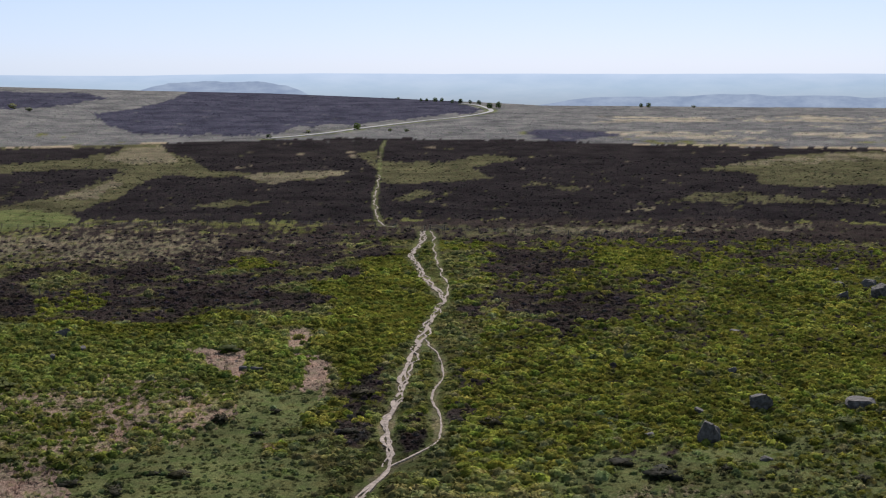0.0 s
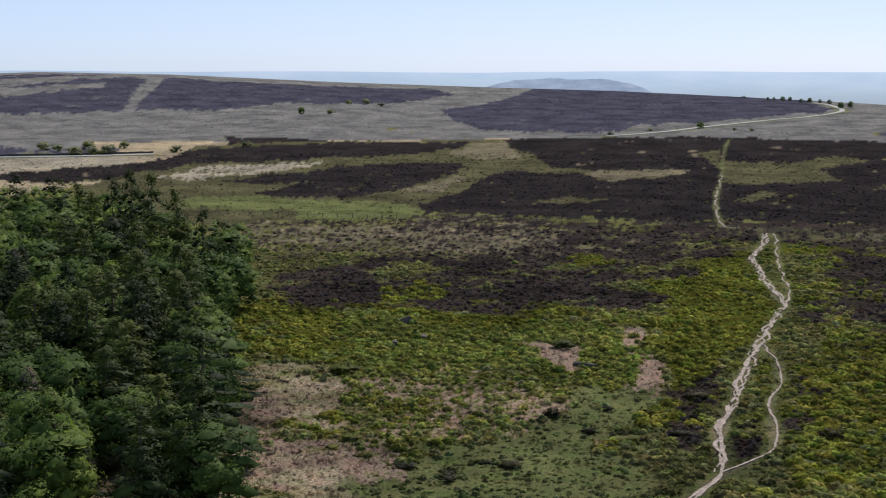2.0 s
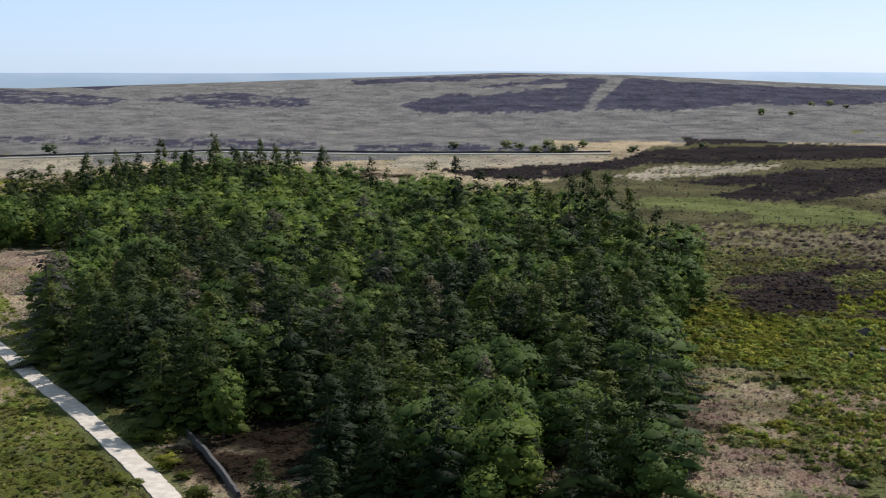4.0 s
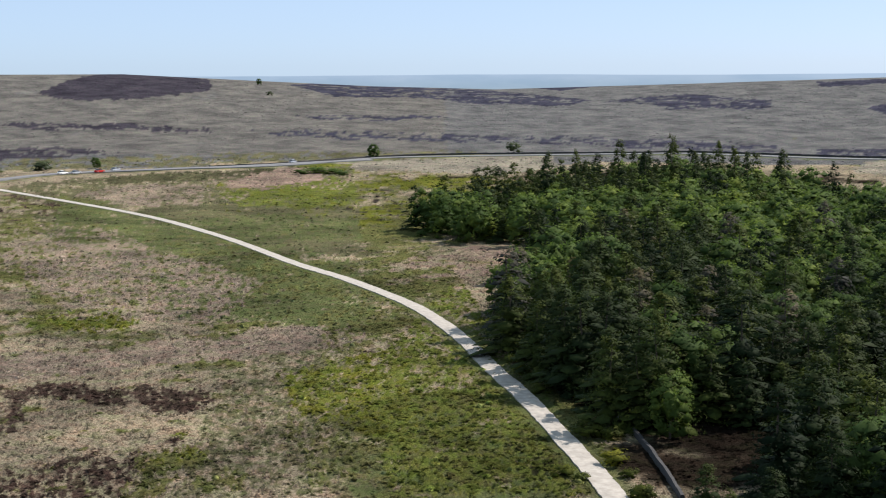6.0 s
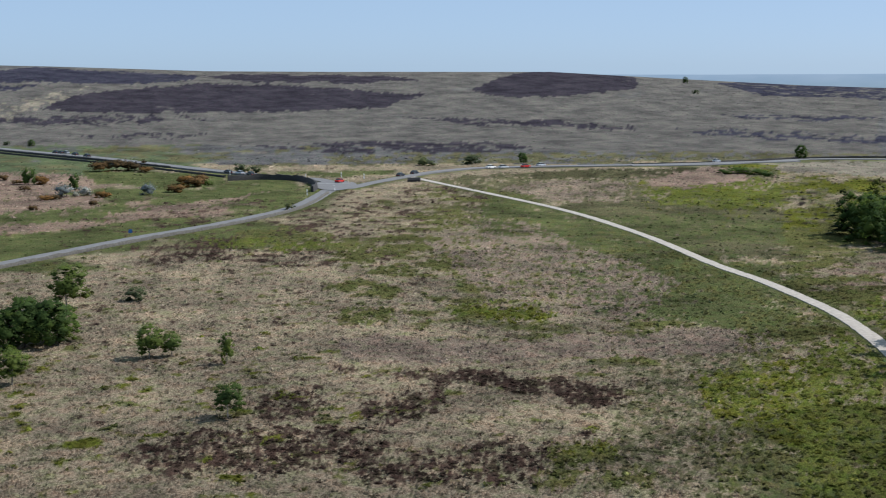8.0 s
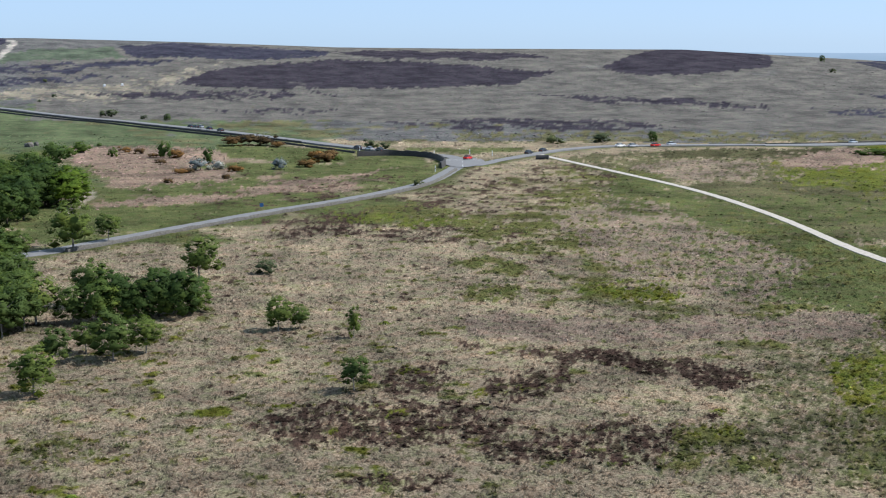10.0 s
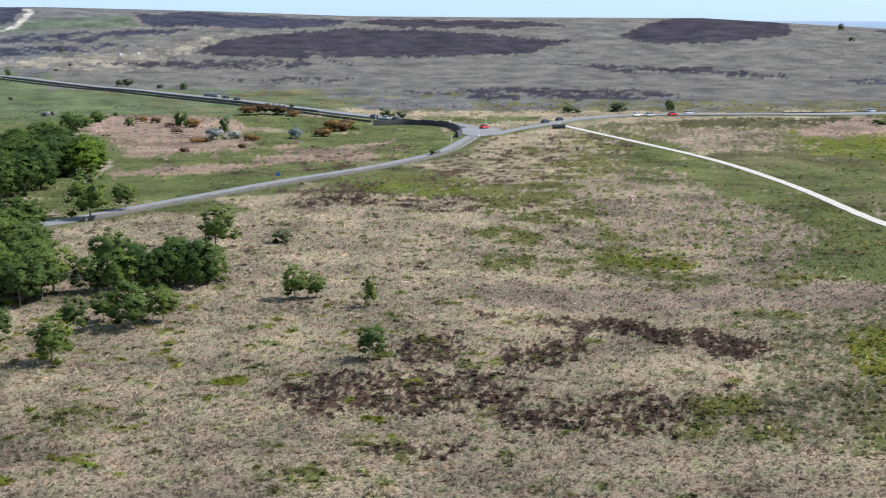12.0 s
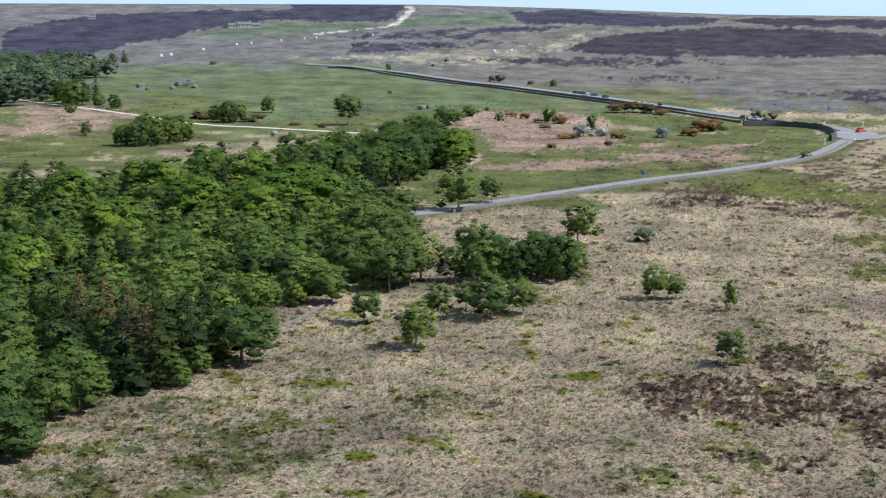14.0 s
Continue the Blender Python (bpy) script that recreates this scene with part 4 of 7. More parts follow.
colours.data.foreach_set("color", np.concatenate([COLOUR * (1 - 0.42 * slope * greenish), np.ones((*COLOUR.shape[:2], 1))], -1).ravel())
tufts = sheet.attributes.new("tuft", "FLOAT", "POINT")
tufts.data.foreach_set("value", TUFT.ravel())
# the growth is drawn out down the slope on the far hills
drawn = np.where(DIST < 450, DIST, 450 * (1 + 0.75 * np.log(np.maximum(DIST, 450) / 450)))
lay = np.stack([-drawn * np.sin(np.radians(BEAR)), drawn * np.cos(np.radians(BEAR)), np.zeros(DIST.shape)], -1)
sheet.attributes.new("lay", "FLOAT_VECTOR", "POINT").data.foreach_set("vector", lay.ravel())
sheet.materials.append(SHEET)
ground = tagged(new("ground", sheet), "open moorland of pale grass, dark heather and green bilberry", "moorland", kind="structure")


# haze as an emission colour: paler with height, brighter towards the sun
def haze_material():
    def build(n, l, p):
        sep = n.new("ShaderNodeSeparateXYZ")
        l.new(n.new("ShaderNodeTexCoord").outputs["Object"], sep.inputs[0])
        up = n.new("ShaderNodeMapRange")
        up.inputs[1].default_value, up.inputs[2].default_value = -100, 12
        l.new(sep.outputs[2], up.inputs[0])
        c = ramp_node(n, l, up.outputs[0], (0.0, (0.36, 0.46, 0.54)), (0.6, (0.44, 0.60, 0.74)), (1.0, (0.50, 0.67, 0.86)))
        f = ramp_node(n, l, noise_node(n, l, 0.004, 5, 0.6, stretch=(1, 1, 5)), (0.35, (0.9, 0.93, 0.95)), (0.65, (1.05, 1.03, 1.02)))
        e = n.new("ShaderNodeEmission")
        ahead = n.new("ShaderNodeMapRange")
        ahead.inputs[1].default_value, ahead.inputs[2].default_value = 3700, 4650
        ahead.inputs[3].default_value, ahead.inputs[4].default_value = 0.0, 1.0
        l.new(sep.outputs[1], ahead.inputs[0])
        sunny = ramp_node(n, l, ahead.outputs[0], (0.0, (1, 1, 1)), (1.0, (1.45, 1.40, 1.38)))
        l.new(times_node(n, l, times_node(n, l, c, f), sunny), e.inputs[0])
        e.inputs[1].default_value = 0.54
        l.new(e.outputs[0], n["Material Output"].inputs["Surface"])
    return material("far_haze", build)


# the hazy lowland far below the moor, past the last crest
ring = bpy.data.meshes.new("backdrop")
verts, faces = [], []
steps = 360
for i in range(steps):
    b = i * 360 / steps
    x, y = plan(b, 4700)
    u = i / steps * 40
    top = 41 - 4700 * math.tan(radians(0.36)) + 6 * noise.noise((u, 0, 0)) + 2 * noise.noise((u * 4, 3, 0))
    verts += [(x, y, -160), (x, y, top)]
for i in range(steps):
    a, b = 2 * i, 2 * ((i + 1) % steps)
    faces.append((a, b, b + 1, a + 1))
ring.from_pydata(verts, [], faces)
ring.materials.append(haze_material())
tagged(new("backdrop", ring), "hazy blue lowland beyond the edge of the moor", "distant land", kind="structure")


def hills(bearing, half, dip, rugged, seed):
    """A low blue hill range, far out in the haze."""
    me = bpy.data.meshes.new("distant_hills")
    verts, faces, n = [], [], 120
    for i in range(n + 1):
        u = 2 * i / n - 1
        x, y = plan(bearing + u * half, 4580 + 12 * seed)
        top = 41 - 4580 * math.tan(radians(dip)) + rugged * (noise.noise((u * 4, seed, 0)) + 0.4 * noise.noise((u * 13, seed, 4))) - 70 * u ** 4
        verts += [(x, y, -160), (x, y, top)]
    for i in range(n):
        faces.append((2 * i, 2 * i + 2, 2 * i + 3, 2 * i + 1))
    me.from_pydata(verts, [], faces)
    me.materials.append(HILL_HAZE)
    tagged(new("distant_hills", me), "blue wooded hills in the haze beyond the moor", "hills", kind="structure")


# haze in front of the hills put into their colour, which glows
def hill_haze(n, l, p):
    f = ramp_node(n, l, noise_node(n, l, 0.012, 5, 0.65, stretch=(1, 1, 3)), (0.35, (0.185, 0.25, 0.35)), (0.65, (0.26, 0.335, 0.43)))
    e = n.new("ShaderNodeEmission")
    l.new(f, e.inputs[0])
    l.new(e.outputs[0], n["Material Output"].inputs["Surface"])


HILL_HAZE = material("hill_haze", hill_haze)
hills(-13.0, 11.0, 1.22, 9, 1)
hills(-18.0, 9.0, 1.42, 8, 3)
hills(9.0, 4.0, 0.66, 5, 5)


# ---- tussocks of grass, heather and bilberry that stand proud of the sheet ----
def cover_at(x, y):
    """Row and column of the sheet nearest to each spot."""
    b, r = np.degrees(np.arctan2(-x, y)), np.hypot(x, y)
    return np.clip(np.searchsorted(reach, r), 0, rows_n - 1), np.clip(np.searchsorted(bearings, b), 0, cols_n - 1)


rng = np.random.default_rng(4)
count = 110000
tb = rng.uniform(-18.5, 108.5, count)
tr = 104 * np.exp(rng.uniform(0, 1, count) ** 0.8 * math.log(310 / 104))
tx, ty = -tr * np.sin(np.radians(tb)), tr * np.cos(np.radians(tb))
ti, tj = cover_at(tx, ty)
keep = (LIFT[ti, tj] > 0.04) & (rng.uniform(0, 1, count) < 0.25 + 0.6 * TUFT[ti, tj])
tx, ty, ti, tj = tx[keep], ty[keep], ti[keep], tj[keep]
blades = 3
pale_blade = np.repeat(COLOUR[ti, tj, 0] > 0.136, blades)
size = np.repeat(np.clip(0.30 + 0.40 * LIFT[ti, tj], 0.3, 0.6) * rng.uniform(0.6, 1.5, len(tx)), blades)
cx, cy = np.repeat(tx, blades) + rng.normal(size=len(size)) * 0.35 * size, np.repeat(ty, blades) + rng.normal(size=len(size)) * 0.35 * size
cz = np.repeat(heights[ti, tj], blades) + size * np.where(pale_blade, 0.25, 0.18)
turn = rng.uniform(0, 2 * np.pi, len(size))
lean = np.where(pale_blade, rng.uniform(0.5, 1.6, len(size)), rng.uniform(1.2, 4.0, len(size)))
up = np.stack([np.cos(turn) * lean, np.sin(turn) * lean, np.ones(len(size))], -1)
up /= np.linalg.norm(up, axis=1, keepdims=True)
side = np.stack([-np.sin(turn), np.cos(turn), np.zeros(len(size))], -1)
mid = np.stack([cx, cy, cz], -1)
l, w = size[:, None] * 0.62, size[:, None] * np.where(pale_blade, 0.36, 0.5)[:, None]
blade = np.stack([mid - up * l - side * w, mid - up * l * 0.8 + side * w, mid + up * l], 1).reshape(-1, 3)
tuft_mesh = bpy.data.meshes.new("tussocks")
tuft_mesh.vertices.add(len(blade))
tuft_mesh.vertices.foreach_set("co", blade.ravel())
tuft_mesh.loops.add(len(blade))
tuft_mesh.loops.foreach_set("vertex_index", np.arange(len(blade)))
tuft_mesh.polygons.add(len(blade) // 3)
tuft_mesh.polygons.foreach_set("loop_start", np.arange(0, len(blade), 3))
tuft_mesh.update(calc_edges=True)
shade = np.repeat(COLOUR[ti, tj] * rng.uniform(0.95, 1.4, (len(ti), 1)), blades * 3, axis=0)
tuft_mesh.attributes.new("cover", "FLOAT_COLOR", "POINT").data.foreach_set("color", np.concatenate([shade, np.ones((len(shade), 1))], -1).ravel())
tuft_mesh.attributes.new("tuft", "FLOAT", "POINT").data.foreach_set("value", np.full(len(shade), 0.35))
tuft_mesh.materials.append(BLADES)
tagged(new("tussocks", tuft_mesh), "tussocks of dry grass, heather and bilberry on the moor", "tussocks", kind="stuff")


# ---- coarser clumps farther out ----
def clumps(name, count, near, far, seed, wide, tall, label):
    """Low three-sided clumps of grass and heather, each of the tone of the cover on which it grows."""
    rng = np.random.default_rng(seed)
    tb = rng.uniform(-18.5, 108.5, count)
    tr = near * np.exp(rng.uniform(0, 1, count) ** 0.75 * math.log(far / near))
    tx, ty = -tr * np.sin(np.radians(tb)), tr * np.cos(np.radians(tb))
    ti, tj = cover_at(tx, ty)
    keep = (LIFT[ti, tj] > 0.02) & (rng.uniform(0, 1, count) < 0.2 + 0.8 * TUFT[ti, tj])
    tx, ty, ti, tj, tr = tx[keep], ty[keep], ti[keep], tj[keep], tr[keep]
    size = rng.uniform(0.35, 1.0, len(tx)) * (0.6 + tr / 700) * wide
    turn = rng.uniform(0, 2 * np.pi, len(tx))
    side = np.stack([np.cos(turn), np.sin(turn), np.zeros(len(tx))], -1) * size[:, None]
    back = np.stack([-np.sin(turn), np.cos(turn), np.zeros(len(tx))], -1) * size[:, None]
    foot = np.stack([tx, ty, heights[ti, tj] - 0.05], -1)
    peak = foot + np.stack([np.zeros(len(tx)), np.zeros(len(tx)), size * rng.uniform(0.08, tall, len(tx))], -1)
    a, b, c = foot + side * 0.9, foot - side * 0.5 + back * 0.8, foot - side * 0.5 - back * 0.8
    clump = np.stack([a, b, peak, b, c, peak, c, a, peak], 1).reshape(-1, 3)
    shade = np.repeat(COLOUR[ti, tj] * rng.uniform(1.02 - tall, 1.1 + tall, (len(ti), 1)), 9, axis=0)
    tri_mesh(name, clump, np.arange(len(clump)), shade, 0.3, GROUND, label, False, "clumps")


# ---- rounded cushions of bilberry and heather on the slope ----
def off_trails(x, y):
    """Distance of each spot from the trodden trails."""
    best = np.full(len(x), 1e6)
    for line in (TRAIL_1, TRAIL_2, TRAIL_3, FOOTPATH):
        for (ax, ay), (bx, by) in zip(line, line[1:]):
            dx, dy = bx - ax, by - ay
            s = np.clip(((x - ax) * dx + (y - ay) * dy) / (dx * dx + dy * dy + 1e-9), 0, 1)
            best = np.minimum(best, np.hypot(x - ax - s * dx, y - ay - s * dy))
    return best


def tri_mesh(name, verts, tris, tone, tuft, mat, label, soft, category="low shrubs"):
    me = bpy.data.meshes.new(name)
    me.vertices.add(len(verts))
    me.vertices.foreach_set("co", verts.ravel())
    me.loops.add(len(tris))
    me.loops.foreach_set("vertex_index", tris)
    me.polygons.add(len(tris) // 3)
    me.polygons.foreach_set("loop_start", np.arange(0, len(tris), 3))
    if soft:
        me.polygons.foreach_set("use_smooth", np.ones(len(tris) // 3, bool))
    me.update(calc_edges=True)
    me.attributes.new("cover", "FLOAT_COLOR", "POINT").data.foreach_set("color", np.concatenate([tone, np.ones((len(tone), 1))], -1).ravel())
    me.attributes.new("tuft", "FLOAT", "POINT").data.foreach_set("value", np.full(len(tone), tuft))
    me.materials.append(mat)
    return tagged(new(name, me), label, category, kind="stuff")


def cushions(count, near, far, low, high, seed, wanted, name, label, radius, sprigs=11, light=1.0):
    """Low domes of springy growth, set with leafy sprigs, packed where the cover is of the wanted kind."""
    rng = np.random.default_rng(seed)
    b = rng.uniform(low, high, count)
    r = near * np.exp(rng.uniform(0, 1, count) ** 0.9 * math.log(far / near))
    x, y = -r * np.sin(np.radians(b)), r * np.cos(np.radians(b))
    i, j = cover_at(x, y)
    ok = wanted(COLOUR[i, j]) & (off_trails(x, y) > 1.3)
    x, y, i, j = x[ok], y[ok], i[ok], j[ok]
    n, seg = len(x), 6
    wide = rng.uniform(*radius, n) * (0.6 + 0.8 * field(x, y, 14, 90, 2))
    tall = wide * rng.uniform(0.45, 0.85, n)
    z = heights[i, j]
    rings, ang = ((1.0, -0.35), (0.85, 0.35), (0.45, 0.82)), np.arange(seg) * 2 * np.pi / seg
    size = 3 * seg + 1
    verts = np.zeros((n, size, 3))
    for k, (rad, up) in enumerate(rings):
        wob = rng.uniform(0.7, 1.3, (n, seg))
        verts[:, k * seg:(k + 1) * seg, 0] = x[:, None] + wide[:, None] * rad * wob * np.cos(ang + 0.4 * k)
        verts[:, k * seg:(k + 1) * seg, 1] = y[:, None] + wide[:, None] * rad * wob * np.sin(ang + 0.4 * k)
        verts[:, k * seg:(k + 1) * seg, 2] = z[:, None] + tall[:, None] * (up + rng.uniform(-0.15, 0.15, (n, seg)))
    verts[:, -1] = np.stack([x, y, z + tall], -1)
    one = []
    for k in range(2):
        for s in range(seg):
            t = (s + 1) % seg
            one += [(k * seg + s, k * seg + t, (k + 1) * seg + t), (k * seg + s, (k + 1) * seg + t, (k + 1) * seg + s)]
    one += [(2 * seg + s, 2 * seg + (s + 1) % seg, 3 * seg) for s in range(seg)]
    tris = (np.array(one)[None] + (np.arange(n) * size)[:, None, None]).reshape(-1)
    tint = COLOUR[i, j] * light * rng.uniform(0.62, 1.5, (n, 1)) * np.stack([rng.uniform(0.86, 1.12, n), np.ones(n), rng.uniform(0.85, 1.25, n)], -1)
    tri_mesh(name, verts.reshape(-1, 3), tris, np.repeat(tint, size, axis=0), 0.85, GROUND, label, True)
    d = rng.normal(size=(n, sprigs, 3))
    d[..., 2] = np.abs(d[..., 2]) + 0.25
    d /= np.linalg.norm(d, axis=2, keepdims=True)
    mid = np.stack([x, y, z], -1)[:, None] + d * np.stack([wide, wide, tall], -1)[:, None] * rng.uniform(0.85, 1.15, (n, sprigs, 1))
    face = d + rng.normal(size=d.shape) * 0.45 + np.array([0, 0, 0.4])
    axis = np.cross(face, rng.normal(size=d.shape))
    axis /= np.linalg.norm(axis, axis=2, keepdims=True)
    other = np.cross(face, axis)
    other /= np.linalg.norm(other, axis=2, keepdims=True)
    big = (0.14 + 0.16 * wide)[:, None, None] * rng.uniform(0.7, 1.4, (n, sprigs, 1))
    leaf = np.stack([mid - axis * big - other * big * 0.5, mid + axis * big - other * big * 0.4, mid + other * big], 2).reshape(-1, 3)
    tone = np.repeat(np.repeat(tint, sprigs, axis=0) * rng.uniform(0.8, 1.6, (n * sprigs, 1)), 3, axis=0)
    tri_mesh(name.replace("cushions", "sprigs"), leaf, np.arange(len(leaf)), tone, 0.3, BLADES, "leafy sprigs of " + label, False)


clumps("moor_clumps", 88000, 185, 640, 9, 0.8, 0.55, "coarse clumps of grass and heather on the middle moor")
clumps("hill_clumps", 46000, 620, 1900, 10, 0.9, 0.30, "clumps of grass and heather on the far hills")
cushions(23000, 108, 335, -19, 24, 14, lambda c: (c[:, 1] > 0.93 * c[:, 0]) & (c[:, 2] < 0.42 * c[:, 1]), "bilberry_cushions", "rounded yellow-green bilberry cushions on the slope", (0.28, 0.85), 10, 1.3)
cushions(5000, 108, 300, -19, 27, 17, lambda c: (c[:, 2] >= 0.27 * c[:, 1]) & (c[:, 1] > 0.034) & (c[:, 0] < 0.136), "moorland_cushions", "low olive cushions in rough grass", (0.2, 0.5), 6)
cushions(10000, 125, 345, -19, 27, 15, lambda c: c[:, 1] < 0.029, "heather_cushions", "dark rounded heather bushes on the moor", (0.25, 0.6), 6, 1.5)
cushions(900, 108, 260, 40, 108, 16, lambda c: (c[:, 1] > 0.96 * c[:, 0]) & (c[:, 0] < 0.109), "olive_cushions", "low olive cushions among pale grass", (0.2, 0.5), 7, 1.9)


# ---- roads and the stone footpath ----
def strip(name, points, width, mat, label, category, lift=0.10, step=3.0, bank=0.0, rise=0.0, rag=1.0, wander=0.0, seed=0):
    line = rounded(points, step)
    if wander:
        shift = lambda x, y, k: wander * (noise.noise((x * 0.16, y * 0.16, k + seed)) * 1.3 + 0.22 * noise.noise((x * 0.6, y * 0.6, k + seed)))
        line = [(x + shift(x, y, 3.3), y + shift(x, y, 8.1) * 0.5) for x, y in line]
    verts, faces = [], []
    for i, (x, y) in enumerate(line):
        a, b = line[max(0, i - 1)], line[min(len(line) - 1, i + 1)]
        dx, dy = b[0] - a[0], b[1] - a[1]
        n = math.hypot(dx, dy) or 1.0
        nx, ny = -dy / n, dx / n
        w = width / 2 * (1 + 0.12 * noise.noise((x * 0.25, y * 0.25, 1)) + 0.12 * rag * noise.noise((x * 1.1, y * 1.1, 4)) + 0.2 * (rag - 1) * noise.noise((x * 2.3, y * 2.3, 9)))
        if wander:
            w *= max(0.15, 0.85 + 1.1 * noise.noise((x * 0.22, y * 0.22, seed + 5)))
        up = lift * (float(smooth(0, rise, math.hypot(x - line[0][0], y - line[0][1]))) if rise else 1.0) + (0.14 if rise else 0.0)
        for k, drop in ((-1.0, -0.5), (-0.97, 0), (0, 0.02), (0.97, 0), (1.0, -0.5)):
            px, py = x + nx * w * k, y + ny * w * k
            verts.append((px, py, land_at(px, py) + up + drop * (1 + 3 * abs(bank)) + bank * (math.hypot(px, py) - math.hypot(x, y))))
    for i in range(len(line) - 1):
        for k in range(4):
            faces.append((5 * i + k, 5 * i + k + 1, 5 * i + k + 6, 5 * i + k + 5))
    me = bpy.data.meshes.new(name)
    me.from_pydata(verts, [], faces)
    me.materials.append(mat)
    return tagged(new(name, me), label, category, kind="structure")


strip("road_valley", ROAD_A, 5.2, ASPHALT, "grey asphalt moor road running down from the junction", "road")
strip("road_wall_side", ROAD_B, 5.0, ASPHALT, "grey asphalt road between dark stone walls", "road", 0.6, 3.0, 0.07, 90.0)
strip("road_ridge", ROAD_C, 4.6, ASPHALT, "grey asphalt road past the lay-by", "road", 0.35, 3.0, 0.05, 60.0)
strip("road_behind_wood", ROAD_C2, 3.4, ASPHALT, "grey asphalt road along a wall behind the wood", "road", 0.35, 3.0, 0.06)
strip("road_distant", ROAD_FAR, 4.5, ASPHALT, "pale road climbing a far heather hill", "road", 0.3, 10.0)
strip("footpath", FOOTPATH, 2.6, PALE_STONE, "pale crushed-stone footpath crossing the grass", "footpath", 0.10, 0.8)
strip("footpath_park", PARK_PATH, 2.4, PALE_STONE, "pale gravel path across the green pasture", "footpath", 0.15, 2.0, 0.05)
strip("trail", TRAIL_1, 0.5, EARTH, "pale eroded earth trail through the bilberry", "trail", 0.12, 0.5, 0.0, 0.0, 2.3, 0.75, 1)
strip("trail_strand", TRAIL_1, 0.34, EARTH, "narrow second strand of the earth trail", "trail", 0.135, 0.5, 0.0, 0.0, 2.3, 1.1, 4)
strip("trail_braid", TRAIL_1[3:], 0.28, EARTH, "narrow third strand of the earth trail", "trail", 0.145, 0.5, 0.0, 0.0, 2.3, 1.3, 11)
strip("trail_loop", TRAIL_2, 0.26, EARTH, "narrow pale trail looping beside the main one", "trail", 0.12, 0.5, 0.0, 0.0, 2.3, 0.5, 17)
strip("trail_upper", TRAIL_3, 0.36, EARTH, "faint narrow trail up to the gate", "trail", 0.12, 0.5, 0.0, 0.0, 2.3, 0.7, 23)
strip("trail_moor", TRAIL_4[:6], 0.42, EARTH, "pale trail climbing through dark heather", "trail", 0.15, 1.0, 0.0, 0.0, 2.0, 0.9, 31)


# ---- trees ----
def kites(centres, facing, length, width, rng, axis=None, soft=None):
    """Small ragged three-cornered sprays of foliage, each facing its own way, long along an axis (any, where none is given).
    Rows of place and shading normal; soft: the smoother outward direction of the clump that a spray belongs to."""
    n = len(centres)
    facing = facing / (np.linalg.norm(facing, axis=1, keepdims=True) + 1e-9)
    axis = rng.normal(size=(n, 3)) if axis is None else axis
    side = np.cross(facing, axis)
    side /= np.linalg.norm(side, axis=1, keepdims=True) + 1e-9
    along = np.cross(side, facing)
    l, w = length[:, None], width[:, None]
    skew = rng.uniform(-0.45, 0.45, (n, 1))
    one = np.stack([centres - along * l * 0.5 + side * w * skew, centres + along * l * (0.5 - skew) * 0.6 - side * w * 0.5, centres + along * l * (0.5 + skew * 0.5) + side * w * 0.5], 1)
    normal = facing if soft is None else soft / (np.linalg.norm(soft, axis=1, keepdims=True) + 1e-9) * 0.9 + facing * 0.16
    return np.concatenate([one, np.repeat(normal[:, None, :], 3, 1)], -1).reshape(-1, 6)


def kite_mesh(name, rows, mat, tone=None):
    me = bpy.data.meshes.new(name)
    n = len(rows) // 3
    me.vertices.add(len(rows))
    me.vertices.foreach_set("co", np.ascontiguousarray(rows[:, :3]).ravel())
    me.loops.add(len(rows))
    me.loops.foreach_set("vertex_index", np.arange(len(rows)))
    me.polygons.add(n)
    me.polygons.foreach_set("loop_start", np.arange(0, len(rows), 3))
    me.update(calc_edges=True)
    me.normals_split_custom_set_from_vertices(rows[:, 3:] / (np.linalg.norm(rows[:, 3:], axis=1, keepdims=True) + 1e-9))
    if tone is not None:
        me.attributes.new("tone", "FLOAT", "POINT").data.foreach_set("value", tone)
    me.materials.append(mat)
    return me


def trunk_mesh(name, h, r, mat, limbs=0, seed=0):
    rng = random.Random(seed)
    verts, faces = [], []

    def limb(p, q, r0, r1, sides=6):
        p, q = Vector(p), Vector(q)
        turn = (q - p).to_track_quat("Z", "Y")
        at = len(verts)
        for c, rad in ((p, r0), (p.lerp(q, 0.5) + Vector((rng.uniform(-1, 1), rng.uniform(-1, 1), 0)) * r0, (r0 + r1) * 0.55), (q, r1)):
            for i in range(sides):
                a = 2 * math.pi * i / sides
                verts.append(c + turn @ Vector((math.cos(a) * rad, math.sin(a) * rad, 0)))
        for k in range(2):
            for i in range(sides):
                j = (i + 1) % sides
                faces.append((at + k * sides + i, at + k * sides + j, at + (k + 1) * sides + j, at + (k + 1) * sides + i))
    limb((0, 0, -0.4), (rng.uniform(-.03, .03) * h, rng.uniform(-.03, .03) * h, h), r, r * 0.2)
    for i in range(limbs):
        z = h * rng.uniform(0.3, 0.75)
        a = rng.uniform(0, 6.28)
        e = h * rng.uniform(0.2, 0.38)
        limb((0, 0, z), (math.cos(a) * e, math.sin(a) * e, z + e * 0.8), r * 0.45, r * 0.1, 5)
    me = bpy.data.meshes.new(name)
    me.from_pydata(verts, [], faces)
    me.materials.append(mat)
    return me


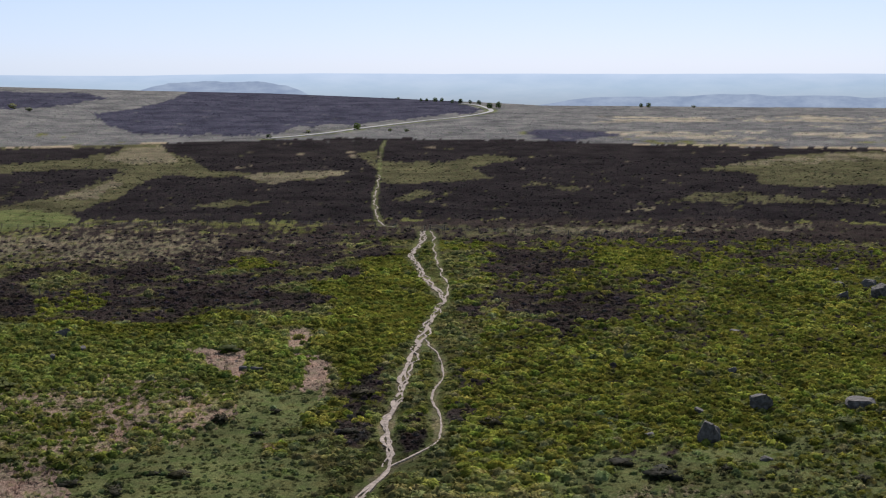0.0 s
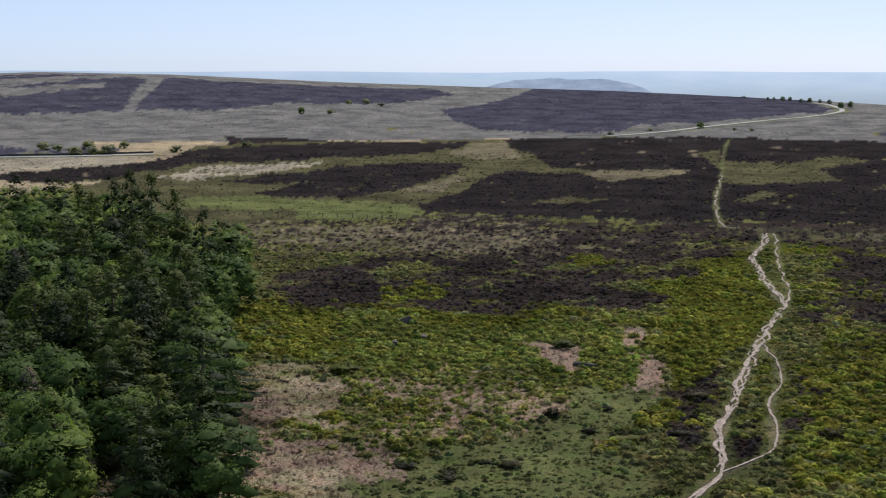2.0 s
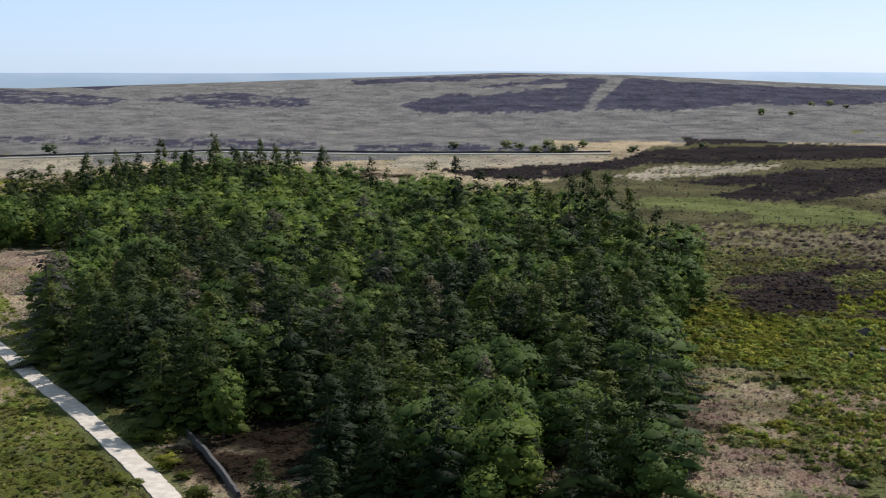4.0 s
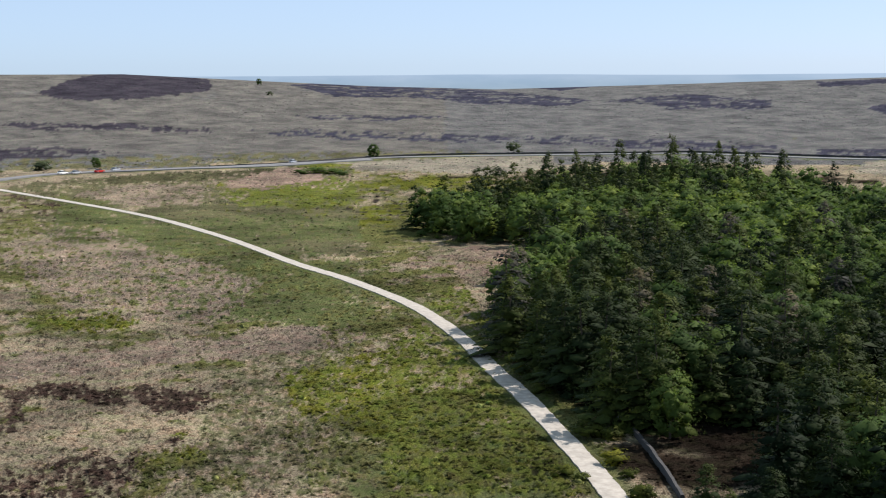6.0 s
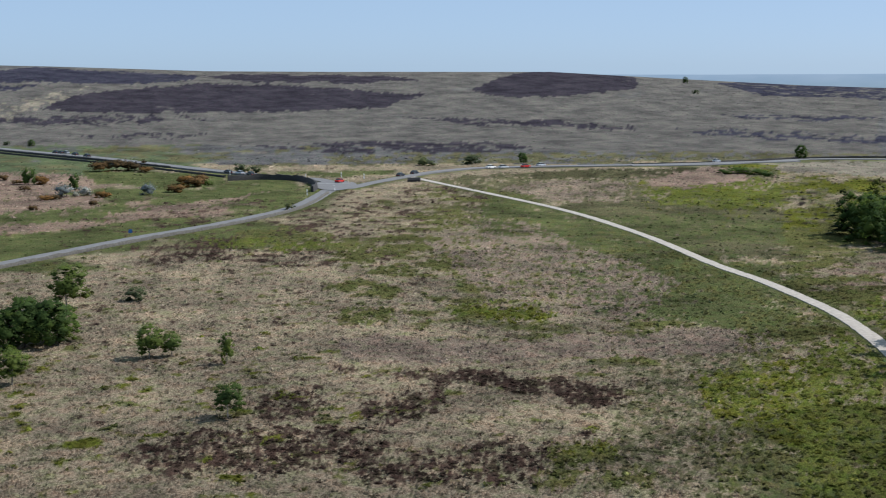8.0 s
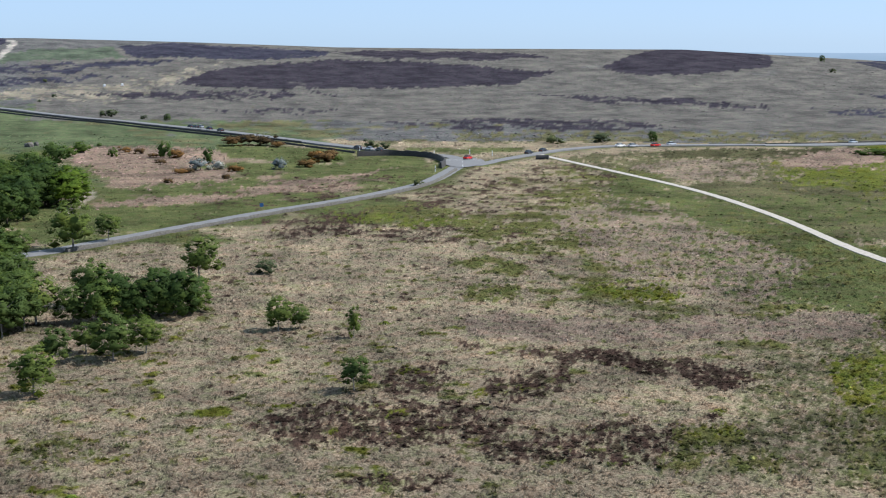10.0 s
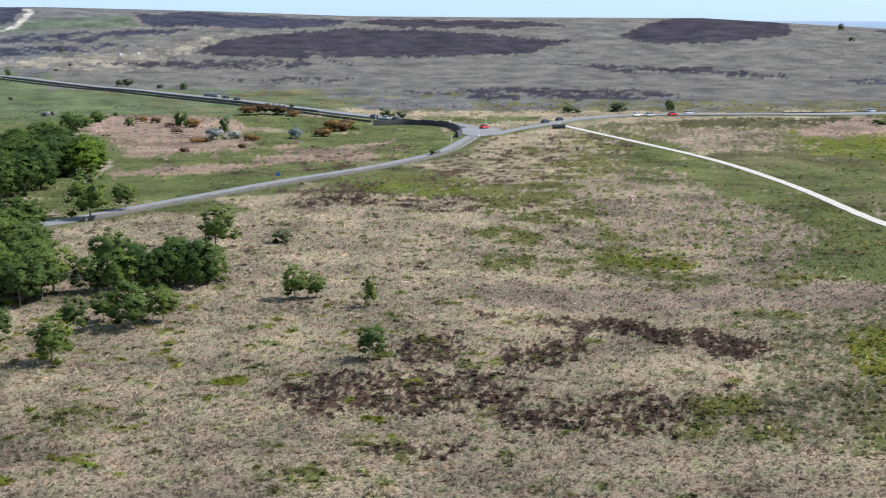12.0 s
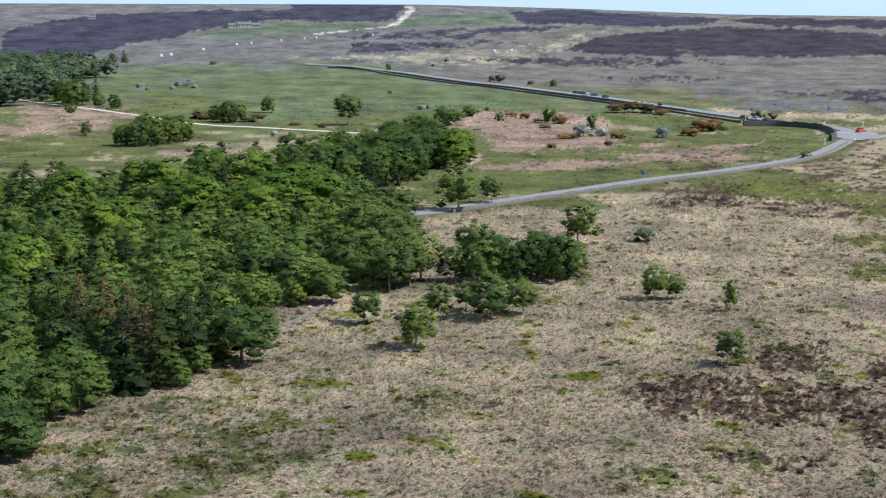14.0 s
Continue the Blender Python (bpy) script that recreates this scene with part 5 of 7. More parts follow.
def tufted(mid, size, turn, droop, out, leaves, leaf, rng, slim=False, dense=()):
    """Foliage: leaf sprays filling many small boughs. mid, size: place and half sizes (outwards, across, up) of each bough; turn: its
    bearing; droop: how its tip hangs; out: the way it faces; dense: place and half sizes of the leaf masses deep inside, which no light passes."""
    n = len(mid)
    c, s = np.cos(turn)[:, None], np.sin(turn)[:, None]
    d = rng.normal(size=(n, leaves, 3))
    d /= np.linalg.norm(d, axis=2, keepdims=True)
    d[..., 2] = np.where(d[..., 2] < -0.3, -d[..., 2], d[..., 2])
    d = d * size[:, None] * rng.uniform(0.62, 1.18, (n, leaves, 1))
    q = mid[:, None] + np.stack([d[..., 0] * c - d[..., 1] * s, d[..., 0] * s + d[..., 1] * c, d[..., 2] - droop[:, None] * d[..., 0]], -1)
    away = q - mid[:, None]
    away /= np.linalg.norm(away, axis=2, keepdims=True) + 1e-9
    soft = (away * 0.7 + out[:, None] * 0.9).reshape(-1, 3)
    face = soft + rng.normal(size=(n * leaves, 3)) * 0.4
    long = leaf * rng.uniform(0.6, 1.5, n * leaves)
    axis = np.repeat(np.stack([np.cos(turn), np.sin(turn), -droop], -1), leaves, axis=0) + rng.normal(size=(n * leaves, 3)) * 0.5 if slim else None
    made = [kites(q.reshape(-1, 3), face, long, long * rng.uniform(0.5, 0.9, n * leaves) * (0.6 if slim else 1.0), rng, axis, soft)]
    seg = 6
    a = np.arange(seg) * 2 * np.pi / seg
    ball = np.concatenate([[[0, 0, 0.9]], np.stack([np.cos(a), np.sin(a), np.zeros(seg)], -1), [[0, 0, -0.8]]])
    tri = np.array([q for j in range(seg) for q in ((0, 1 + j, 1 + (j + 1) % seg), (seg + 1, 1 + (j + 1) % seg, 1 + j))]).ravel()
    b = ball * size[:, None] * rng.uniform(0.55, 0.78, (n, seg + 2, 1)) * (0.7 if slim else 1.0)
    p = mid[:, None] + np.stack([b[..., 0] * c - b[..., 1] * s, b[..., 0] * s + b[..., 1] * c, b[..., 2] - droop[:, None] * b[..., 0]], -1)
    away = p - mid[:, None]
    away = away / (np.linalg.norm(away, axis=2, keepdims=True) + 1e-9) * 0.7 + out[:, None] * 0.9
    made.append(np.concatenate([p[:, tri], away[:, tri]], -1).reshape(-1, 6))
    for at, half in dense:
        p = np.array(at) + ball * half * rng.uniform(0.8, 1.1, (len(ball), 1))
        made.append(np.concatenate([p[tri], ball[tri]], -1))
    return np.concatenate(made)


def conifer_crown(h, seed, spread=0.26, levels=9, leaves=20, leaf=0.42, blunt=0.7):
    """Whorls of flat boughs that hang a little, wide below and short towards the tip, unevenly grown."""
    rng = np.random.default_rng(seed)
    mid, size, turn, droop, out = [], [], [], [], []
    for i in range(levels):
        s = 0.10 + 0.86 * (i + rng.uniform(-0.3, 0.3)) / (levels - 1)
        s = min(s, 0.965)
        reach = h * spread * (1 - s) ** blunt + 0.055 * h
        boughs = max(3, int(round(3 + 5 * (1 - s))))
        for j in range(boughs):
            a = 2 * np.pi * (j + rng.uniform(-0.35, 0.35)) / boughs + i * 1.1
            full = reach * rng.uniform(0.7, 1.2)
            z = s * h + rng.uniform(-0.4, 0.4) * h / levels
            mid.append((np.cos(a) * full * 0.55, np.sin(a) * full * 0.55, z - 0.12 * full))
            size.append((full * 0.55, full * 0.42, h * rng.uniform(0.05, 0.08)))
            turn.append(a), droop.append(rng.uniform(0.1, 0.45))
            out.append((np.cos(a) * 0.85, np.sin(a) * 0.85, 0.5))
    for z, r in ((0.91, 0.06), (0.965, 0.036)):
        mid.append((0, 0, h * z)), size.append((h * r, h * r, h * 0.05)), turn.append(0), droop.append(0), out.append((0, 0, 1))
    stem = [((0, 0, h * z), np.array([1, 1, 0]) * h * spread * 0.42 * (1 - z) ** 0.8 + np.array([0, 0, h * 0.13])) for z in (0.18, 0.36, 0.54)]
    return tufted(np.array(mid, float), np.array(size), np.array(turn, float), np.array(droop, float), np.array(out), leaves, leaf, rng, True, stem)


def broad_crown(h, wide, seed, boughs=30, leaves=22, leaf=0.36, low=0.12, rough=0.3, bough=0.36):
    """A domed crown of many leafy boughs pushed out to uneven lengths. low: where it begins; rough: how uneven; bough: size of one."""
    rng = np.random.default_rng(seed)
    k = np.arange(boughs)
    up = 1 - (k + rng.uniform(0.1, 0.9, boughs)) / boughs * 1.85
    a = k * 2.39996 + rng.uniform(-0.5, 0.5, boughs)
    flat = np.sqrt(np.maximum(0, 1 - np.abs(up) ** 2.6))
    d = np.stack([flat * np.cos(a), flat * np.sin(a), up], -1)
    half = np.array([wide, wide, h * (1 - low) * 0.5])
    lean = np.array([*rng.uniform(-0.12, 0.12, 2) * wide, 0])
    heads = rng.normal(size=(5, 3))
    heads /= np.linalg.norm(heads, axis=1, keepdims=True)
    lump = np.max(np.exp(-(1 - d @ heads.T) / 0.25), axis=1)
    far = (0.70 + rough * (lump - 0.5) + rng.uniform(-0.5, 0.5, boughs) * rough)[:, None]
    centre = np.array([0, 0, h * low + half[2]])
    big = wide * bough * rng.uniform(0.65, 1.3, boughs)
    size = np.stack([big, big, big * rng.uniform(0.7, 1.0, boughs)], -1)
    mid = centre + lean * (1 + up[:, None]) + d * half * far * np.array([1, 1, 1.12])
    mid[:, 2] = np.clip(mid[:, 2], h * low + size[:, 2] * 0.4, h - size[:, 2] * 0.8)
    return tufted(mid, size, a, np.full(boughs, 0.1), d + [0, 0, 0.15], leaves, leaf, rng, False, [(centre, half * 0.5)])


def leafy_crown(h, wide, seed, boughs=9, leaves=40, leaf=0.2):
    """A low bush that is leafy down to the ground."""
    return broad_crown(h, wide * 0.9, seed, boughs, leaves, leaf, -0.1, 0.3, 0.5)


def tree(name, crown, trunk, label, category, group=""):
    """A standing tree: an Empty at its foot with a trunk and a crown."""
    root = tagged(new(name), label, category, group)
    for part_name, me in (("trunk", trunk), ("crown", crown)):
        ob = new(part_name, me)
        ob.parent = root
    return root


CONIFER_SHAPES = ((1, 0.30, 9, 0.75), (2, 0.35, 8, 0.62), (3, 0.28, 9, 0.8), (4, 0.33, 8, 0.6), (5, 0.31, 9, 0.7), (6, 0.36, 8, 0.6))
CONIFER_CROWNS = [(kite_mesh("crown", conifer_crown(14, s, sp, lv, 46, 0.35, bl), NEEDLES), trunk_mesh("trunk", 13.2, 0.2, BARK, 0, s)) for s, sp, lv, bl in CONIFER_SHAPES]
BIRCHES = [(kite_mesh("crown", broad_crown(6, 2.3, s, 34, 50, 0.22, lo, 0.30, 0.30), BIRCH_LEAF), trunk_mesh("trunk", 4.6, 0.11, BIRCH_BARK, 5, s)) for s, lo in
           ((11, 0.08), (12, 0.02), (13, 0.14), (14, 0.05))]
BROADS = [(kite_mesh("crown", broad_crown(11, 4.2, s, 38, 38, 0.36, -0.06, 0.2, 0.32), OAK_LEAF), trunk_mesh("trunk", 8, 0.22, BARK, 6, s)) for s in (21, 22, 23, 24, 25)]
ROUNDS = [(kite_mesh("crown", broad_crown(11, 5.0, s, 52, 44, 0.36, -0.08, 0.18, 0.27), OAK_LEAF), trunk_mesh("trunk", 7, 0.22, BARK, 6, s)) for s in (26, 27, 28)]
BUSHES = [(leafy_crown(2.2, 1.5, s), trunk_mesh("trunk", 1.4, 0.06, BARK, 4, s)) for s in (31, 32, 33)]


def inside(poly, x, y):
    hit, j = False, len(poly) - 1
    for i in range(len(poly)):
        (xi, yi), (xj, yj) = poly[i], poly[j]
        if (yi > y) != (yj > y) and x < (xj - xi) * (y - yi) / (yj - yi) + xi:
            hit = not hit
        j = i
    return hit


def stand(poly, gap, seed):
    """Uneven planting over an outline in plan."""
    rng = random.Random(seed)
    xs, ys = [p[0] for p in poly], [p[1] for p in poly]
    spots = []
    y = min(ys)
    while y < max(ys):
        x = min(xs)
        while x < max(xs):
            px, py = x + rng.uniform(-0.48, 0.48) * gap, y + rng.uniform(-0.48, 0.48) * gap
            side, out = math.degrees(math.atan2(-px, py)), math.hypot(px, py)
            gap_here = (36.4 < side < 41 and 128 < out < 164) or (37.3 < side < 40.6 and 106 < out < 129)
            if not gap_here and inside(poly, px + rng.uniform(-2.5, 2.5), py + rng.uniform(-2.5, 2.5)) and math.hypot(px, py) > 85:
                spots.append((px, py, rng.random(), rng.random(), rng.random()))
            x += gap
        y += gap * 0.87
    return spots


FIRST = {}


def plant(kind, variants, k, x, y, size, label, category, group, turn, wide=1.0):
    """Places one more tree of a kind; the first of each shape is built, the others are copies that share its meshes."""
    key = (kind, k, label)
    m = pose(x, y, land_at(x, y) - 0.05, 0, 0, turn)
    if key not in FIRST:
        FIRST[key] = tree(kind, variants[k][0], variants[k][1], label, category, group)
        ob = FIRST[key]
        ob.matrix_basis = m
    else:
        ob = copy_thing(FIRST[key], m)
    ob.scale = (size * wide, size * wide, size)
    return ob


FAR_EDGE_A = [plan(b, r) for b, r in ((24.5, 275), (26.5, 335), (29, 345), (32, 375), (36, 415), (42, 480), (46, 435), (49, 395), (52, 352))]
WOODLAND_A = WOOD_A[::-1] + FAR_EDGE_A + WOOD_A2


def joined(name, spots, variants, mat, label, category):
    """The many trees deeper in a wood, too close together to count, as one mass of crowns."""
    parts_made, tones = [], []
    for x, y, size, wide, turn, k in spots:
        v = variants[k % len(variants)]
        c, s = math.cos(turn), math.sin(turn)
        w = np.stack([(v[:, 0] * c - v[:, 1] * s) * size * wide + x, (v[:, 0] * s + v[:, 1] * c) * size * wide + y, v[:, 2] * size + land_at(x, y),
                      v[:, 3] * c - v[:, 4] * s, v[:, 3] * s + v[:, 4] * c, v[:, 5]], -1)
        parts_made.append(w)
        tones.append(np.full(len(w), lattice(np.array(x * 10), np.array(y * 10), 5)))
    if parts_made:
        me = kite_mesh(name, np.concatenate(parts_made), mat, np.concatenate(tones))
        tagged(new(name, me), label, category, kind="stuff")


def fill_wood(spots, leafy, limit, names, seed):
    """Plants the outer trees one by one and the rest as masses. leafy(x, y, chance) tells broadleaf from conifer."""
    rng = random.Random(seed)
    count = {"conifer": 0, "leafy": 0}
    rest = {"conifer": [], "leafy": []}
    for x, y, a, b, c in spots:
        kind = "leafy" if leafy(x, y, c) else "conifer"
        turn = rng.uniform(0, 360)
        if kind == "conifer":
            size, wide, k = names["needle_size"] * (0.5 + 0.5 * a), names["needle_wide"] * (0.9 + 0.4 * b), int(c * 1000) % len(CONIFER_CROWNS)
        else:
            size, wide, k = names["leaf_size"] * (0.62 + 0.7 * a), names["leaf_wide"] * (0.9 + 0.35 * b), int(c * 1000) % 5
        count[kind] += 1
        if count[kind] <= limit[kind]:
            if kind == "conifer" and names["needle_size"] == 1.0 and int(c * 7919) % 17 == 0:
                plant("conifer", GREYS, k % 2, x, y, size, "grey-brown dying conifer among green ones", "conifer tree", names["group"], turn, wide * 0.85)
            elif kind == "conifer":
                plant("conifer", CONIFER_CROWNS, k, x, y, size, names["conifer"], "conifer tree", names["group"], turn, wide)
            else:
                plant("broadleaf_tree", BROADS, k, x, y, size, names["leafy"], "broadleaf tree", names["group"], turn, wide)
        else:
            rest[kind].append((x, y, size, wide, radians(turn), k))
    joined("conifer_crowns", rest["conifer"], THIN_CONIFERS, NEEDLES, "dark green conifers massed in the wood", "conifers")
    joined("broadleaf_crowns", rest["leafy"], THIN_BROADS, OAK_LEAF, "green broadleaf trees massed in the wood", "broadleaf trees")


GREYS = [(kite_mesh("crown", conifer_crown(14, s, 0.26, 9, 18, 0.5, 0.5), GREY_NEEDLES), trunk_mesh("trunk", 13.2, 0.2, BARK, 0, s)) for s in (75, 76)]
THIN_CONIFERS = [conifer_crown(14, 40 + q, sp, 7, 19, 0.54, bl) for q, (_, sp, _, bl) in enumerate(CONIFER_SHAPES)]
THIN_BROADS = [broad_crown(11, 4.2, 50 + q, 26, 24, 0.46, -0.06, 0.2, 0.36) for q in range(6)]
FAR_BROADS = [broad_crown(11, 4.4, 56 + q, 14, 14, 0.9, 0.0, 0.3, 0.42) for q in range(3)]


def plantation_leafy(x, y, c):
    """Broadleaf fringe along the near eastern corner and a paler belt at the back; scattered ones elsewhere."""
    b, r = math.degrees(math.atan2(-x, y)), math.hypot(x, y)
    if (b < 33 and r < 165) or (b < 32 and r > 255):
        return c < 0.62
    return c > 0.94 or (r > 165 and c * 0.55 + float(field(x, y, 45, 61, 2)) > 0.77)


spots = stand(WOODLAND_A, 5.7, 5)
spots.sort(key=lambda s: math.hypot(s[0], s[1]))
fill_wood(spots, plantation_leafy, {"conifer": 290, "leafy": 120},
          {"conifer": "dark green conifer in a dense plantation", "leafy": "fresh green broadleaf tree among the conifers", "group": "plantation trees", "leaf_size": 0.85, "leaf_wide": 0.95, "needle_size": 1.0, "needle_wide": 1.25}, 7)

for i, (b, r, h) in enumerate(((39.99, 410, 19.2), (39.38, 400, 17.4), (38.85, 395, 17.0), (37.44, 390, 17.7), (32.01, 335, 18.4), (35.47, 370, 15.4), (28.11, 255, 18.0), (27.29, 262, 19.9), (26.6, 268, 21.0), (25.78, 262, 20.7), (24.86, 250, 18.6), (23.81, 225, 17.2), (43.97, 400, 20.2), (41.83, 405, 20.7), (42.93, 395, 16.3), (39.32, 420, 16.2), (40.92, 410, 16.2), (46.92, 365, 18.3), (37.54, 430, 14.3), (45.7, 380, 17.7))):
    plant("conifer", CONIFER_CROWNS, i % 6, *plan(b, r), h / 14.0, "tall dark conifer at the back of the plantation", "conifer tree", "tall plantation pines", i * 67, 0.8)
for i, (b, r, h) in enumerate(((38.0, 112, 5.0), (39.2, 115, 5.6), (40.2, 120, 6.4), (37.5, 121, 6.0), (38.6, 158, 7.5), (40.1, 160, 8.0), (37.2, 161, 7.0))):
    plant("conifer", CONIFER_CROWNS, i % 6, *plan(b, r), h / 14.0, "young green conifer in a gap of the plantation", "conifer tree", "young plantation trees", i * 53, 1.5)

FAR_EDGE_B = [plan(b, r) for b, r in ((91.0, 285), (93, 300), (96, 318), (99, 320), (103, 316), (108, 312), (116, 300), (122, 200), (122, 140))]
WOODLAND_B = WOOD_B + FAR_EDGE_B
spots = stand(WOODLAND_B, 5.1, 8)
spots.sort(key=lambda s: math.hypot(s[0], s[1]))
fill_wood(spots, lambda x, y, c: c < 0.965, {"conifer": 30, "leafy": 110},
          {"conifer": "dark pine standing among birches", "leafy": "green broadleaf tree in the valley wood", "group": "valley wood trees", "leaf_size": 0.5, "leaf_wide": 1.22, "needle_size": 0.75, "needle_wide": 1.2}, 9)

# tall trees by the road bend, and the wood far up the valley
GROVE = [plan(b, r) for b, r in ((91.0, 326), (92.5, 318), (94.8, 312), (96, 330), (96, 362), (92, 392), (89.6, 398), (88.3, 392), (88.6, 372), (89.8, 352))]
for x, y, a, b, c in stand(GROVE, 7.0, 12):
    tall = 1.0 if 89.6 < math.degrees(math.atan2(-x, y)) < 92.3 else 0.72
    plant("broadleaf_tree", BROADS, int(c * 5), x, y, tall * (0.9 + 0.3 * a), "tall bright green broadleaf tree in a grove", "broadleaf tree", "grove trees", 360 * b, 1.15)
FAR_GROVE = [plan(b, r) for b, r in ((104.6, 640), (108, 590), (116, 600), (116, 900), (104, 950), (102.5, 860), (104, 760))]
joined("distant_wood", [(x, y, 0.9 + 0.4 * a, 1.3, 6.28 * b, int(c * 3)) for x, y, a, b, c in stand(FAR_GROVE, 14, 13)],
       FAR_BROADS, FAR_HAZE_LEAF, "distant green broadleaf wood up the valley", "wood")

BRIGHTS = [(kite_mesh("crown", broad_crown(11, 4.4, s, 42, 38, 0.36, 0.0, 0.2, 0.3), BRIGHT_LEAF), trunk_mesh("trunk", 8, 0.22, BARK, 6, s)) for s in (61, 62)]
RUSTY = [(kite_mesh("crown", conifer_crown(14, s, 0.24, 10, 18, 0.45, 0.7), RUSTY_NEEDLES), trunk_mesh("trunk", 13.2, 0.2, BARK, 0, s)) for s in (71, 72)]
for i, (b, r, h) in enumerate(((102.8, 238, 8.5), (99.8, 262, 8.5), (99.3, 268, 8), (95.6, 271, 9), (96.2, 268, 8.5), (97.1, 258, 8), (95.0, 279, 9), (97.3, 308, 9), (100.7, 296, 8.5),
                               (106.9, 203, 7.5), (99.1, 315, 9), (88.6, 368, 8), (88.9, 362, 7), (94.3, 274, 8), (101.5, 300, 8), (104.6, 280, 8.5))):
    plant("broadleaf_tree", BRIGHTS, i % 2, *plan(b, r), (h + 2.0) / 11.0, "bright yellow-green tree in fresh spring leaf", "broadleaf tree", "bright trees", i * 50, 1.45)
for i, (b, r, h) in enumerate(((103.2, 165, 9.5), (102.3, 160, 10), (101.6, 158, 8), (104.2, 172, 9))):
    plant("conifer", RUSTY, i % 2, *plan(b, r), h / 14.0, "rust-brown half-dead conifer in the valley wood", "conifer tree", "rusty conifers", i * 50, 1.25)
for i, (b, r, h) in enumerate(((101.0, 152, 9.5), (100.0, 158, 9), (99.2, 163, 8.5), (102.6, 150, 9), (105, 168, 9.5), (104.6, 158, 9), (97.0, 318, 11), (98.4, 322, 11), (99.3, 326, 10), (95.6, 305, 11), (94.6, 302, 11))):
    plant("conifer", CONIFER_CROWNS, i % 5, *plan(b, r), h / 14.0, "tall dark pine at the edge of the valley wood", "conifer tree", "edge pines", i * 50, 1.3)
SCRUBS = [(kite_mesh("crown", v, SCRUB_LEAF), t) for v, t in BUSHES]
tree_count = [0]


def birch(bearing, r, h):
    tree_count[0] += 1
    k = tree_count[0]
    plant("birch_tree", BIRCHES, k % 4, *plan(bearing, r), h / 5.2, "small green birch standing on pale grass", "birch tree", "scattered birches", k * 77 % 360, 1.25)


def slim(bearing, r, h):
    tree_count[0] += 1
    k = tree_count[0]
    plant("birch_tree", BIRCHES, k % 4, *plan(bearing, r), h / 5.2, "slim young birch in full leaf on pale grass", "birch tree", "scattered birches", k * 77 % 360, 0.6)


def oak(bearing, r, h):
    tree_count[0] += 1
    k = tree_count[0]
    plant("broadleaf_tree", ROUNDS, k % 3, *plan(bearing, r), h / 11.0, "dense green rounded tree on open moor", "broadleaf tree", "scattered trees", k * 77 % 360, 1.1)


def pine(bearing, r, h):
    tree_count[0] += 1
    k = tree_count[0]
    plant("conifer", CONIFER_CROWNS, k % 5, *plan(bearing, r), h / 14.0, "small dark conifer alone on the moor", "conifer tree", "scattered conifers", k * 77 % 360, 1.3)


def shrub(bearing, r, h):
    tree_count[0] += 1
    k = tree_count[0]
    plant("shrub", SCRUBS, k % 3, *plan(bearing, r), h / 2.3, "rounded dull green shrub on the moor", "shrub", "moor shrubs", k * 77 % 360, 1.3)


birch(90.45, 167, 5.4)
birch(92.61, 180, 4.1)
birch(80.53, 200, 4.6)
birch(79.63, 201, 3.4)
slim(77.40, 194, 4.3)
birch(77.42, 162, 3.9)
birch(83.71, 244, 6.9)
shrub(81.00, 250, 2.9)
birch(88.67, 288, 8.8)
birch(87.31, 300, 5.2)
birch(89.64, 184, 4.4)
birch(88.33, 189, 3.9)
birch(87.26, 184, 6.1)
birch(85.96, 188, 4.6)
oak(87.87, 210, 6.9)
oak(87.04, 212, 7.1)
oak(86.22, 212, 6.6)
oak(85.39, 213, 7.5)
oak(84.57, 213, 7.9)
oak(83.99, 216, 6.4)
oak(87.28, 220, 6.5)
oak(85.17, 224, 6.4)
birch(88.82, 210, 5.3)
birch(88.11, 224, 6.6)
birch(92.60, 204, 5.2)
birch(91.54, 202, 6.0)
birch(90.71, 206, 6.5)
birch(90.24, 210, 7.1)
birch(92.71, 238, 8.4)
birch(91.77, 234, 6.9)
birch(90.83, 237, 5.9)
birch(93.19, 210, 5.3)
birch(92.13, 214, 6.8)
birch(91.18, 219, 6.4)
birch(91.41, 276, 5.7)
birch(90.71, 276, 5.2)
birch(92.24, 252, 6.3)
birch(93.21, 498, 9.7)
oak(96.49, 551, 6.7)
oak(98.06, 512, 8.3)
oak(98.52, 516, 7.2)
oak(97.61, 516, 6.7)
oak(102.35, 430, 7.0)
oak(101.79, 426, 8.4)
oak(101.13, 428, 9.1)
oak(100.45, 434, 9.6)
oak(99.89, 442, 9.0)
oak(101.45, 444, 9.1)
shrub(99.19, 530, 3.5)
oak(104.25, 612, 11.4)
oak(103.82, 616, 10.5)
oak(104.57, 626, 11.2)
pine(103.26, 678, 7.2)
oak(103.17, 600, 6.4)
oak(102.51, 591, 6.3)
birch(104.21, 552, 4.5)
birch(103.71, 466, 4.2)
birch(99.78, 442, 3.6)
pine(102.12, 1004, 9.0)
oak(102.56, 1004, 7.3)
shrub(98.62, 976, 3.2)
shrub(92.98, 1208, 2.9)
shrub(89.51, 1196, 2.9)
oak(91.56, 922, 4.5)
shrub(89.21, 1012, 2.5)
shrub(89.76, 954, 1.9)
oak(84.87, 745, 4.2)
shrub(87.01, 795, 4.5)
shrub(87.36, 796, 3.9)
shrub(85.75, 768, 2.5)
shrub(90.24, 579, 1.9)
shrub(91.51, 678, 1.7)
oak(65.11, 598, 4.9)
shrub(67.17, 593, 4.3)
shrub(69.24, 588, 3.4)
shrub(76.65, 547, 4.0)
shrub(76.07, 542, 3.1)
shrub(74.75, 402, 2.3)
oak(54.01, 636, 6.7)
shrub(48.27, 666, 5.4)
oak(58.62, 1806, 8.8)
